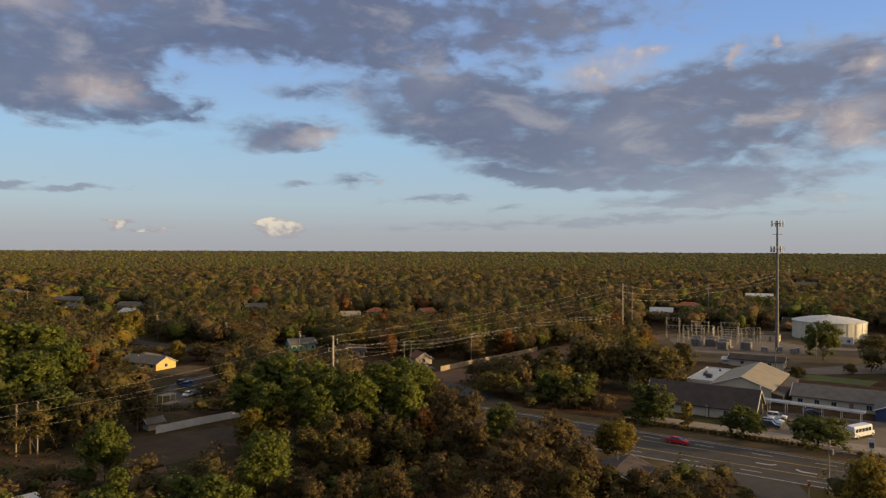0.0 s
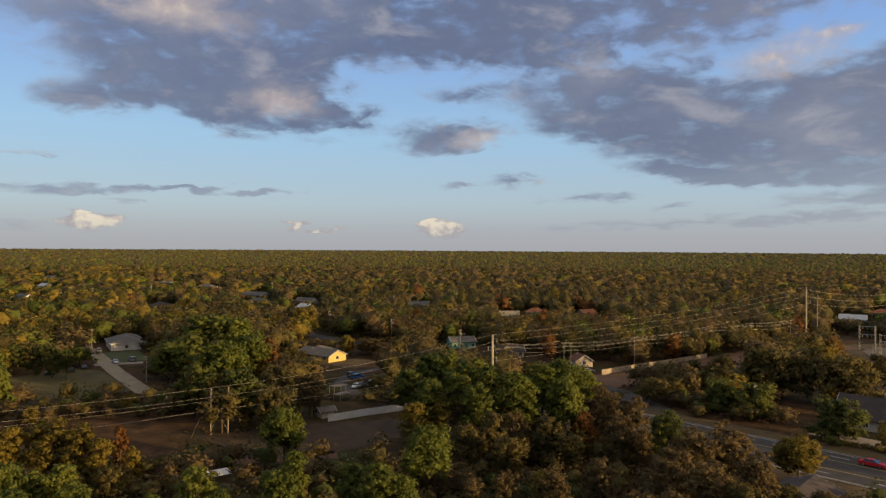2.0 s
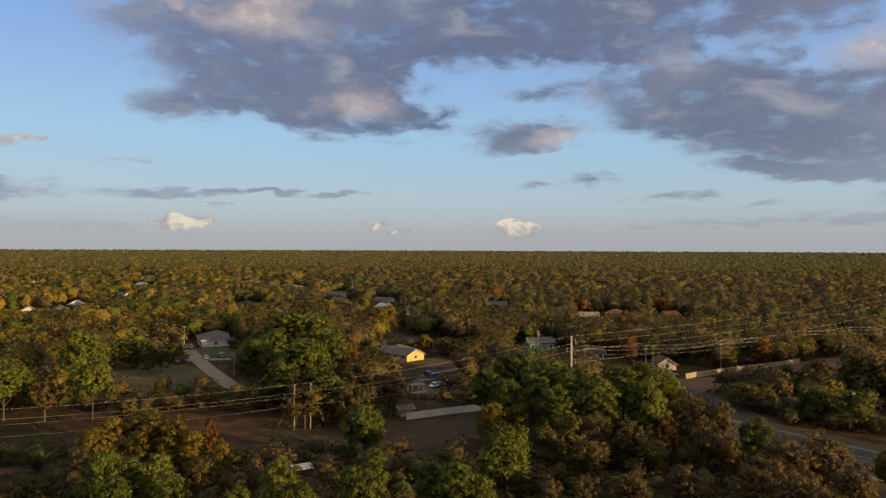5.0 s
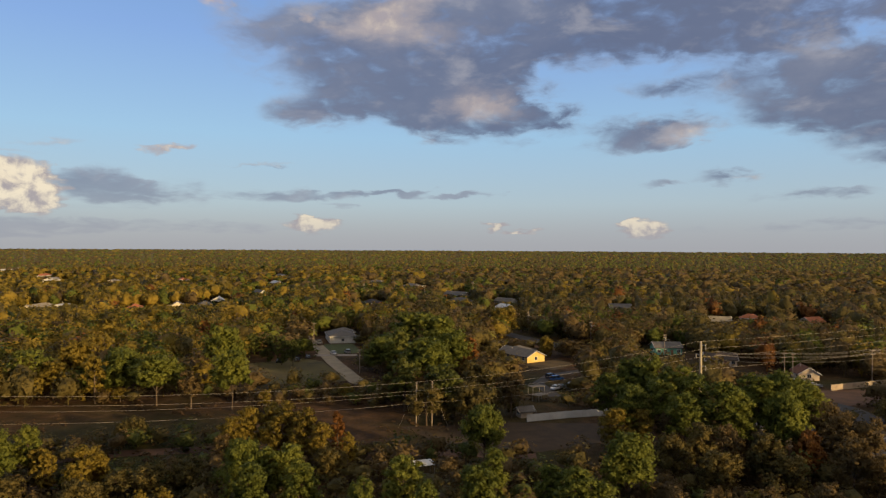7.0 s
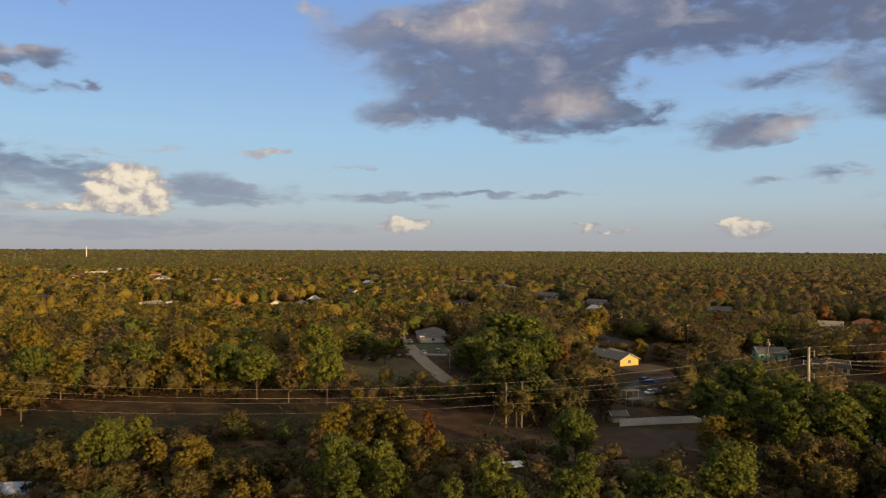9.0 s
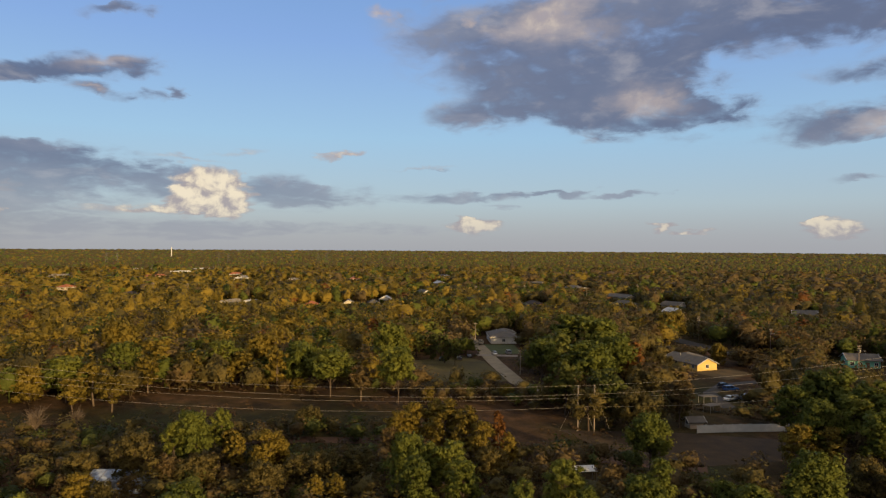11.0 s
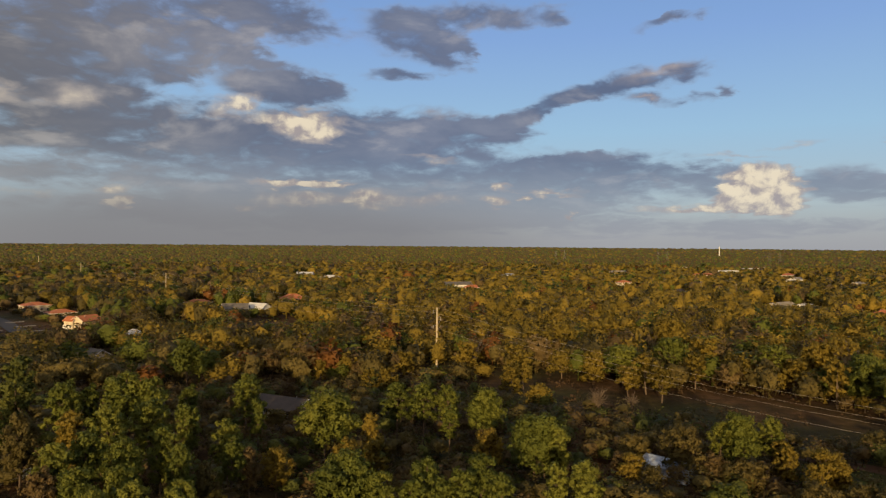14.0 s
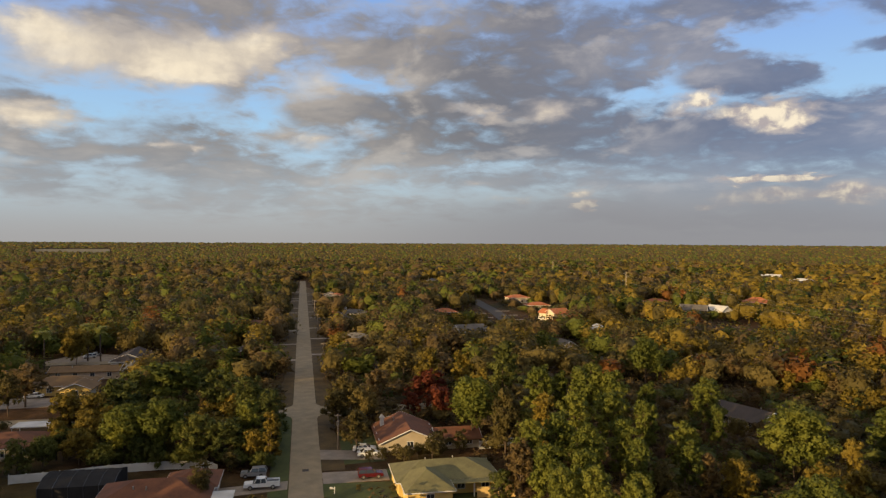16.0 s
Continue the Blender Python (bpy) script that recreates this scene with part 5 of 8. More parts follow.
patch("lawn_house_a", [(-100, -92), (-110, -84), (-124, -96), (-122, -112)], LAWN, "green lawn in front of the cream house", "lawn", 0.024)
patch("drive_house_b", [(-93.2, -85.2), (-101.6, -76.5), (-106.0, -80.7), (-97.6, -89.6)], CONCRETE, "pale concrete driveway", "driveway", 0.05)
patch("drive_house_a", [(-103.3, -95.2), (-110.5, -84.6), (-114.5, -88.6), (-108.0, -99.8)], CONCRETE, "pale concrete driveway", "driveway", 0.05)
patch("drive_house_l", [(-76.0, -97.0), (-87.6, -88.6), (-90.8, -91.6), (-79.5, -100.5)], CONCRETE, "pale concrete driveway", "driveway", 0.05)
patch("verge_left", [on_street(-20, -3.1), on_street(52, -3.1), on_street(52, -6.6), on_street(-20, -6.6)], LAWN, "grass verge along the street", "verge", 0.03)
patch("verge_right", [on_street(8, 3.1), on_street(52, 3.1), on_street(52, 7.5), on_street(8, 7.5)], DRY_GRASS, "dry grass verge along the street", "verge", 0.028)
patch("manhole", [on_street(8.2, -0.6), on_street(9.6, -0.6), on_street(9.6, 0.6), on_street(8.2, 0.6)], ASPHALT, "dark patched square in the street", "road patch", 0.056)
vehicle("pickup", -85.6, -92.8, SP, WHITE_PAINT, "white crew-cab pickup parked on a driveway")
vehicle("suv", -88.9, -98.6, SP, SILVER_PAINT, "boxy silver off-road car parked on grass")
vehicle("sedan", -110.6, -88.6, SP + 180, WHITE_PAINT, "white saloon car parked on a driveway")
vehicle("sedan", -112.6, -91.4, SP + 175, WHITE_PAINT, "white saloon car parked on a driveway")
vehicle("suv", -100.6, -80.2, SP + 180, RED_PAINT, "dark red car parked on a driveway")
utility_pole(-110.1, -96.6, 7.6, ((0.4, 1.4),), can=True, turn=SP, label="grey wooden utility pole beside the street")
utility_pole(-179.8, -164.6, 8.5, ((0.4, 1.6),), can=True, turn=SP)
utility_pole(*on_street(210, 6.5), 9, ((0.4, 1.6),), turn=SP)
utility_pole(*on_street(290, 6.5), 9, ((0.4, 1.6),), turn=SP)
utility_pole(*on_street(370, 6.5), 9, ((0.4, 1.6),), turn=SP)
mail = thing("mailbox", pose(-90.6, -80.2, 0, 0, 0, SP), "white mailbox on a white post", "mailbox")
put("post", boxes((-0.08, 0.08, -0.08, 0.08, -0.2, 1.25), (-0.08, 0.7, -0.06, 0.06, 0.9, 1.0)), mail, WHITE)
put("box", extruded([(-0.13, 1.0), (0.13, 1.0), (0.13, 1.2), (0, 1.28), (-0.13, 1.2)], 0.3, 0.85), mail, WHITE)

# houses and drives along the street, further on
ROOFS = (ROOF_GREY, ROOF_BROWN, ROOF_DARK, ROOF_TAN)
WALLS = (CREAM, TAN, WHITE, BRICK)
WORDS = {ROOF_GREY: "grey shingle", ROOF_BROWN: "brown shingle", ROOF_DARK: "dark shingle", ROOF_TAN: "tan", CREAM: "cream", TAN: "tan", WHITE: "white", DULL_WHITE: "dull white", BRICK: "brick", ROOF_RED: "red tile", YELLOW: "yellow", ROOF_WHITE: "white", GREEN_WALL: "green", ROOF_BLUE: "blue-grey metal", ROOF_OLIVE: "olive shingle"}
for k, along in enumerate(range(140, 520, 27)):
    for s in (-1, 1):
        w, r = WALLS[(k * 3 + s) % 4], ROOFS[(k + 2 * s) % 4]
        if (k + s) % 3:
            house(*on_street(along + 6 * (k % 2), s * 21), SP if k % 2 else SA, 14, 9.5, "hip" if k % 2 else "gable", w, r, f"{WORDS[w]} house with {WORDS[r]} roof near the street", clear=8.0, seen=False)
        if (k * 2 + s) % 3 == 0:
            continue
        shift = 7 * math.sin(2.3 * k + s)
        p = [on_street(along + shift + a, s * b) for a, b in ((-1.6, 3.0), (1.6, 3.0), (1.6, 12.5), (-1.6, 12.5))]
        patch("driveway", p, CONCRETE, "pale concrete driveway off the street", "driveway", 0.046)
        open_round(*on_street(along, s * 8.5), 4.5)
patch("verge_street_left", [on_street(60, -3.1), on_street(520, -3.1), on_street(520, -9), on_street(60, -9)], DRY_GRASS, "dry grass verge along the street", "verge", 0.02)
patch("verge_street_right", [on_street(60, 3.1), on_street(520, 3.1), on_street(520, 9), on_street(60, 9)], DRY_GRASS, "dry grass verge along the street", "verge", 0.02)

# the houses on the side streets
house(-109, -200, SP + 180, 17, 11, "hip", YELLOW, ROOF_OCHRE, "cream-yellow house with tan hip roof", wing=(6, -6, 90, 8, 8, "gable"))
house(-148, -226, SA, 16, 10, "gable", WHITE, ROOF_DARK, "white house with dark gable roof and carport", wing=(-9, 1, 0, 7, 7, "hip"))
house(-124, -214, SP, 20, 7, "gable", TAN, ROOF_OCHRE, "long low house with brownish tan roof", rise=1.2)
house(-70, -152, SP, 16, 11, "hip", BUFF, ROOF_BROWN, "brown-roofed house with white flat porch roof", clear=12)
porch = thing("porch_roof", pose(-80.5, -160, 0, 0, 0, SP), "white flat porch roof on posts", "porch")
put("roof", boxes((-4, 4, -2.5, 2.5, 2.5, 2.68)), porch, ROOF_WHITE)
for a in (-3.7, 3.7):
    for b in (-2.2, 2.2):
        put("post", boxes((a - 0.07, a + 0.07, b - 0.07, b + 0.07, -0.2, 2.5)), porch, WHITE)
patch("drive_side_street", [(-94, -204), (-106, -190), (-98, -183), (-84, -196)], CONCRETE, "pale concrete driveway", "driveway", 0.05)
patch("drive_far_side", [(-150, -262), (-156, -240), (-138, -232), (-128, -252)], CONCRETE, "pale concrete driveway and yard", "driveway", 0.05)
for x, y, r in ((-96, -193, 13), (-84, -182, 12), (-140, -245, 12), (-128, -240, 10), (-136, -225, 9), (-70, -140, 11), (-88, -163, 8)):
    open_round(x, y, r)
vehicle("sedan", -99.7, -198.2, SP, WHITE_PAINT, "white car parked on a driveway")
vehicle("suv", -144.6, -248.0, SP + 20, WHITE_PAINT, "white van parked by the side street")
vehicle("sedan", -148.2, -251, SP + 10, SILVER_PAINT, "silver car parked by the side street")

# ---------------------------------------------------------------- red roofs and others, mid distance
house(-361, -155, SP + 20, 11, 8, "gable", CREAM, ROOF_RED, "cream two-storey house with red tile roof", h=4.6, rise=2.2, wing=(4, -5, 90, 6, 5, "gable"), clear=12)
house(-416, -193, SP, 14, 10, "hip", CREAM, ROOF_RED, "low house with red tile hip roof", clear=10)
house(-449, -224, SP, 15, 11, "hip", CREAM, ROOF_RED, "house with red tile hip roof", h=4.0, clear=12)
house(-512, -74, 100, 18, 13, "hip", CREAM, ROOF_RED, "cream house with bright red tile hip roof", h=3.6, rise=3.4, clear=15)
house(-344, -219, SP, 13, 9, "hip", TAN, ROOF_RED, "tan house with red-brown roof")
house(-284, -167, SP + 10, 14, 10, "gable", WHITE, ROOF_GREY, "white house with long grey gable roof", clear=13)
house(-489, -135, 70, 16, 10, "hip", TAN, ROOF_RED, "tan house with pale red roof")
house(-436, -98, 95, 15, 11, "gable", WHITE, ROOF_GREY, "grey and white house with gable roof", h=3.4, rise=3.0, clear=12)
house(-446, -86, 60, 13, 8, "gable", WHITE, ROOF_WHITE, "white-roofed house in the trees", h=3.2, rise=2.6)
house(-323, -118, 80, 7, 6, "hip", WHITE, ROOF_WHITE, "white tent-shaped pavilion on a lawn", h=2.2, rise=2.2, windows=1, name="pavilion", clear=9)
house(-396, -349, SA, 16, 11, "hip", BRICK, ROOF_RED, "brick house with red-brown roof")
house(-307, -258, SP, 17, 10, "hip", TAN, ROOF_GREY, "house with long grey roof among trees")
house(-180, -28, 60, 14, 10, "gable", TAN, ROOF_DARK, "house with plain grey roof below tall pines", clear=7, seen=False)
house(-606, -404, 20, 18, 10, "gable", WHITE, ROOF_GREY, "white house far off in the woods")
house(-262, -109, 50, 8, 6, "gable", TAN, ROOF_GREY, "small grey shed in the woods", windows=1, name="shed", clear=8)
vehicle("sedan", -366, -108, 70, DARK_PAINT, "dark car parked in a clearing")
vehicle("suv", -361, -112, 60, WHITE_PAINT, "white car parked in a clearing")
for along, aside in ((10, 1), (34, 1), (58, 1), (82, 1), (46, -1), (70, -1)):      # drives off the close
    cx, cy = -318 - 0.776 * along, -158 - 0.631 * along
    nx, ny = -0.631 * aside, 0.776 * aside
    patch("driveway_close", [(cx + nx * 4, cy + ny * 4), (cx + nx * 13, cy + ny * 13), (cx + nx * 13 - 2.6, cy + ny * 13 - 2.1), (cx + nx * 4 - 2.6, cy + ny * 4 - 2.1)], CONCRETE, "pale concrete driveway off the close", "driveway", 0.05)
    open_round(cx + nx * 10, cy + ny * 10, 8)
open_round(-360, -108, 12), open_round(-345, -104, 9)
for x, y, a, L, W, w, r, roof, hh in ((-935, -119, 80, 22, 12, WHITE, ROOF_WHITE, "gable", 3.2), (-845, -76, 85, 22, 12, WHITE, ROOF_WHITE, "hip", 3.2), (-658, 60, 100, 26, 14, WHITE, ROOF_GREY, "gable", 6.0), (-653, 74, 95, 18, 11, TAN, ROOF_RED, "hip", 3.4),
                                      (-925, 155, 100, 20, 12, WHITE, ROOF_BLUE, "hip", 3.0), (-1024, 336, 110, 34, 12, WHITE, ROOF_TAN, "gable", 4.0), (-674, 228, 110, 12, 10, CREAM, ROOF_RED, "hip", 7.5), (-610, 258, 120, 14, 10, TAN, ROOF_DARK, "hip", 3.0),
                                      (-936, 430, 110, 40, 14, CREAM, ROOF_RED, "hip", 4.0), (-467, 271, 120, 24, 9, CREAM, ROOF_TAN, "gable", 3.0), (-469, 290, 130, 14, 8, CREAM, ROOF_WHITE, "flat", 3.0), (-415, 307, 140, 15, 9, BRICK, ROOF_RED, "hip", 2.8),
                                      (-717, 502, 130, 24, 12, CREAM, ROOF_TAN, "gable", 4.5), (-660, 553, 150, 16, 11, CREAM, ROOF_RED, "hip", 6.5), (-405, 334, 140, 11, 8, CREAM, ROOF_GREY, "gable", 3.2), (-395, 350, 140, 15, 9, CREAM, ROOF_GREY, "hip", 2.8),
                                      (-419, 384, 130, 12, 9, WHITE, ROOF_WHITE, "gable", 3.0), (-450, 461, 150, 22, 8, WHITE, ROOF_GREY, "gable", 3.6), (-478, 688, 160, 24, 10, CREAM, ROOF_TAN, "flat", 4.5), (-303, 429, 150, 17, 11, WHITE, ROOF_DARK, "hip", 3.0),
                                      (-292, 542, 160, 26, 12, CREAM, ROOF_GREY, "gable", 3.6), (-258, 486, 160, 18, 8, TAN, ROOF_GREY, "hip", 2.8), (-199, 440, 150, 11, 9, CREAM, ROOF_WHITE, "gable", 3.4), (-223, 494, 170, 15, 10, WHITE, ROOF_GREY, "gable", 3.4),
                                      (-401, 642, 160, 22, 11, WHITE, ROOF_GREY, "hip", 3.2), (-130, 481, 20, 14, 10, CREAM, ROOF_GREY, "gable", 3.8), (-57, 426, 10, 11, 7, WHITE, ROOF_TAN, "gable", 3.4), (-44, 454, 5, 11, 8, CREAM, ROOF_RED, "hip", 3.2),
                                      (-11, 454, 50, 11, 8, TAN, ROOF_RED, "gable", 3.2), (148, 468, -20, 14, 8, WHITE, ROOF_WHITE, "gable", 3.0), (183, 514, -20, 17, 9, TAN, ROOF_RED, "hip", 3.2), (286, 625, -20, 22, 10, WHITE, ROOF_WHITE, "gable", 3.0),
                                      (445, 843, -30, 26, 12, WHITE, ROOF_GREY, "gable", 3.4), (203, 398, RA, 12, 6, TAN, ROOF_DARK, "gable", 3.2), (-780, 470, 120, 30, 12, CREAM, ROOF_WHITE, "flat", 5.0),
                                      (-830, 500, 130, 24, 12, WHITE, ROOF_TAN, "gable", 4.0), (-1050, 520, 120, 40, 16, WHITE, ROOF_WHITE, "flat", 6.0), (-1130, 600, 120, 46, 16, WHITE, ROOF_WHITE, "flat", 7.0), (-950, 560, 130, 30, 12, WHITE, ROOF_RED, "hip", 4.0), (-1180, 520, 110, 30, 14, CREAM, ROOF_WHITE, "flat", 7.0), (-1240, 700, 120, 40, 16, WHITE, ROOF_GREY, "flat", 6.0), (-560, 600, 150, 18, 10, CREAM, ROOF_WHITE, "gable", 3.5), (-700, 760, 150, 22, 12, WHITE, ROOF_GREY, "gable", 3.5)):
    house(x, y, a, L, W, roof, w, r, f"{WORDS[w]} house with {WORDS[r]} roof among distant trees", h=hh, rise=2.4, windows=4, clear=max(L * 0.62, 11))

# ---------------------------------------------------------------- the lane, the yellow-lit house and the yard with the white fence
house(-204, 262, 135, 19, 12, "hip", DULL_WHITE, ROOF_GREY, "white house with grey hip roof at the end of the lane", h=3.2, rise=2.2, wing=(11.5, -3, 0, 11, 9, "hip"), clear=15)
patch("lawn_lane_house", [(-204, 245), (-182, 226), (-172, 236), (-192, 256)], LAWN, "green lawn in front of the white house", "lawn", 0.03)
patch("drive_lane_house", [(-186, 222), (-172, 232), (-169, 228), (-183, 218)], CONCRETE, "pale concrete driveway", "driveway", 0.05)
open_round(-186, 238, 15), open_round(-175, 225, 9), open_round(-172, 214, 7)
vehicle("sedan", -179.5, 226.0, 140, WHITE_PAINT, "white car parked on a driveway")
vehicle("suv", -176.5, 231.5, 140, SILVER_PAINT, "silver car parked on a driveway")
vehicle("pickup", -203.5, 246.2, 135, SILVER_PAINT, "silver pickup parked beside the lane")
vehicle("sedan", -182, 213, 130, DARK_PAINT, "dark car parked on grass beside the lane")
vehicle("suv", -180.5, 205, 120, DARK_PAINT, "dark car parked on grass beside the field")
vehicle("sedan", -185, 200, 120, DARK_PAINT, "dark car parked on grass beside the field")
utility_pole(-208, 247.5, 9.5, ((0.4, 1.8),), turn=45)
utility_pole(-144.5, 196.5, 8.6, ((0.4, 1.4), (1.2, 1.4)), turn=45, lamp=True, label="wooden pole with street lamp beside the lane")

# cream walls, given the yellow wall colour in place of low sunlight
house(-108.6, 255.2, 154.5, 18, 9.0, "gable", YELLOW, ROOF_GREY, "yellow house with grey gable roof in low sun", h=2.6, rise=2.0, wing=(8, -6, 90, 10, 9, "hip"), clear=14)
patch("lawn_sunlit", [(-104, 244), (-96, 262), (-86, 256), (-88, 238)], DRY_GRASS, "golden dry lawn beside the cream house", "lawn", 0.03)
open_strip([(-98, 251), (-20, 233)], 12), open_round(-94, 245, 13), open_round(-88, 222, 10), open_round(-80, 208, 9), open_round(-76, 197, 8)
vehicle("suv", -80.5, 220, 60, BLUE_PAINT, "blue van parked in a cluttered yard")
vehicle("suv", -83.5, 223, 70, DARK_PAINT, "dark car parked in a cluttered yard")
vehicle("sedan", -75.5, 206, 80, WHITE_PAINT, "white car parked in a cluttered yard")
vehicle("pickup", -72.5, 209, 40, SILVER_PAINT, "old silver pickup in a cluttered yard")
shelter = thing("carport", pose(-79, 198, 0, 0, 0, 60), "grey-roofed open carport in a cluttered yard", "carport")
put("roof", boxes((-2.4, 2.4, -1.4, 1.4, 2.1, 2.2)), shelter, ROOF_GREY)
for a in (-2.2, 2.2):
    for b in (-1.2, 1.2):
        put("post", rod((a, b, -0.2), (a, b, 2.1), 0.05), shelter, METAL)
copy_thing(shelter, pose(-74, 188.5, -0.3, 0, 0, 75))
shed_g = thing("shed", pose(-70.5, 168.5, 0, 0, 0, 50), "small grey garden shed behind the fence", "shed")
block(shed_g, 0, 0, 0, 3.6, 2.8, 2.0, 0.8, "gable", TAN, ROOF_GREY, 0)
fence([(-67.7, 163.6), (-60.5, 172.2), (-52.0, 181.0)], 1.85, 2.4, DULL_WHITE, "long white panel fence across the clearing")
open_strip([(-68, 163), (-52, 181)], 9)
open_round(-73, 180, 8)

# the road bend: board fence, tan house, cars, green house
fence([(-0.6, 248.5), (11.2, 263.6), (26.9, 281.4), (41, 299.5)], 1.9, 2.4, plain("bleached_boards", (0.36, 0.28, 0.19), (0.20, 0.15, 0.10), 0.6, 0.9, own=0.3), "weathered board fence along bare earth")
house(-8.5, 268, 110, 8, 6.5, "gable", TAN, ROOF_BROWN, "small tan gabled house behind a fence", h=2.5, rise=2.0, windows=2, clear=8)
vehicle("sedan", -10.5, 256, 20, WHITE_PAINT, "white car parked by the road bend")
vehicle("sedan", -5.5, 252.5, 25, SILVER_PAINT, "silver car parked by the road bend")
house(-62, 302, 30, 11, 8, "gable", GREEN_WALL, ROOF_GREY, "mint green house with grey roof", h=3.2, rise=1.8, clear=12)
house(-38, 284, 15, 11, 8, "gable", TAN, ROOF_DARK, "low dark-roofed house behind the wires", clear=9)
patch("lawn_road_bend", [(-36, 254), (-24, 268), (-14, 262), (-24, 250)], LAWN, "green lawn behind the road bend", "lawn", 0.03)
open_round(-26, 260, 12), open_round(-45, 268, 9)

# ---------------------------------------------------------------- church, hall, school and their lot
church = thing("church", pose(71.5, 189.2, 0, 0, 0, RA), "long church with steep dark roof and pale walls", "church")
block(church, 0, 0, 0, 28, 11.5, 3.1, 4.4, "gable", CREAM, ROOF_DARK, 6, True)
put("finial", join(rod((14.3, 0, 7.3), (14.3, 0, 9.0), 0.12), boxes((14.2, 14.4, -0.5, 0.5, 8.3, 8.5))), church, WHITE, "white finial on the gable")
for k in range(4):
    put("buttress", boxes((-10 + 6 * k, -9.6 + 6 * k, -6.15, -5.75, -0.2, 2.9)), church, WHITE)
put("gable_glass", extruded([(-4.6, 0.3), (4.6, 0.3), (4.6, 3.0), (0, 6.5), (-4.6, 3.0)], 14.05, 14.12), church, GLASS, "dark glazed gable end")
for k in range(-3, 4):
    put("mullion", boxes((14.1, 14.2, 1.3 * k - 0.06, 1.3 * k + 0.06, 0.3, 6.4 - abs(k) * 1.0)), church, DARK_METAL)
hall = thing("hall", pose(96.5, 216, 0, 0, 0, RP), "tall hall with tan metal gable roof", "hall")
block(hall, 0, 0, 0, 31, 16.5, 4.2, 2.9, "gable", CREAM, ROOF_TAN, 5)
put("lean_to", extruded([(-8.3, 0), (-8.3, 3.4), (-11.4, 2.8), (-11.4, 0)], -17, 16), hall, ROOF_DARK, "low dark lean-to roof along the hall")
annex = thing("annex", pose(86.0, 222.5, 0, 0, 0, RP), "flat white-roofed annex with roof machines", "annex")
block(annex, 0, 0, 0, 26, 7.6, 3.9, 0.5, "flat", TAN, ROOF_WHITE, 5)
for a, b, s in ((-3, 0.5, 0.8), (-6, -1.2, 1.0), (2, 1.5, 0.5), (8, -1.5, 0.4)):
    put("air_unit", join(boxes((a - s, a + s, b - s * 0.8, b + s * 0.8, 4.16, 4.16 + s * 1.1)), rod((a, b, 4.16 + s * 1.1), (a, b, 4.3 + s * 1.1), s * 0.6, s * 0.55, 12)), annex, DARK_METAL, "grey roof-top air unit")
walkway = thing("walkway_canopy", pose(88.7, 191.4, 0, 0, 0, math.degrees(math.atan2(-15, 18.3))), "long white covered walkway on slim posts", "walkway")
put("roof", boxes((-0.5, 24.5, -1.3, 1.3, 2.85, 3.1)), walkway, ROOF_BLUE)
for s in (-1, 1):
    put("fascia", boxes((-0.5, 24.5, s * 1.33 - 0.04, s * 1.33 + 0.04, 2.7, 3.16)), walkway, WHITE, "white fascia board")
for k in range(6):
    for s in (-1, 1):
        put("post", boxes((1.5 + 4.4 * k, 1.66 + 4.4 * k, s * 1.1 - 0.08, s * 1.1 + 0.08, -0.2, 2.85)), walkway, WHITE)
school = thing("school", pose(114, 196, 0, 0, 0, RA), "low school building with grey gable roof", "school")
block(school, 0, 0, 0, 25, 13.5, 3.0, 2.4, "gable", CREAM, ROOF_GREY, 6, True)
block(school, 13.5, -5, 90, 20, 11, 3.0, 2.4, "gable", BLUE_WALL, ROOF_GREY, 4)
long_shed = thing("shed", pose(120, 263.5, 0, 0, 0, RA), "long storage shed with dark roof and pale wall", "shed")
block(long_shed, 0, 0, 0, 19, 7.5, 2.9, 1.3, "gable", CREAM, ROOF_DARK, 2)
white_shed = thing("shed", pose(111.5, 269, 0, 0, 0, RA), "small white garden shed", "shed")
block(white_shed, 0, 0, 0, 4.0, 3.0, 2.0, 0.8, "gable", WHITE, ROOF_WHITE, 0)
for x, y, a, kind, paint, words in ((81.5, 171.5, RA, "suv", DARK_PAINT, "dark car in the church lot"), (83.0, 174.0, RA, "suv", SILVER_PAINT, "silver car in the church lot"), (84.6, 176.6, RA, "sedan", WHITE_PAINT, "white car in the church lot"), (87.5, 180.6, RA, "suv", WHITE_PAINT, "white car in the church lot"), (99.0, 185.0, RA + 20, "sedan", DARK_PAINT, "dark car by the covered walkway"), (118.0, 172.0, RP, "suv", DARK_PAINT, "dark car parked by the school")):
    vehicle(kind, x, y, a, paint, words)
bus = thing("bus", pose(98.8, 163.6, 0.06, 0, 0, 28), "white minibus parked in the lot", "bus")
put("body", extruded([(-1.15, 0.5), (1.15, 0.5), (1.15, 2.6), (0.95, 2.9), (-0.95, 2.9), (-1.15, 2.6)], -3.9, 3.1), bus, WHITE_PAINT)
put("bonnet", extruded([(-0.95, 0.45), (0.95, 0.45), (0.95, 1.3), (-0.95, 1.3)], 3.1, 4.3), bus, WHITE_PAINT)
put("windscreen", boxes((3.08, 3.16, -0.9, 0.9, 1.4, 2.35)), bus, GLASS)
for s in (-1, 1):
    for k in range(5):
        put("window", boxes((-3.5 + 1.25 * k, -2.45 + 1.25 * k, min(s * 1.14, s * 1.18), max(s * 1.14, s * 1.18), 1.55, 2.35)), bus, GLASS)
    for a in (-2.4, 3.2):
        wheel(bus, a, s * 1.0, 0.45, 0.3)
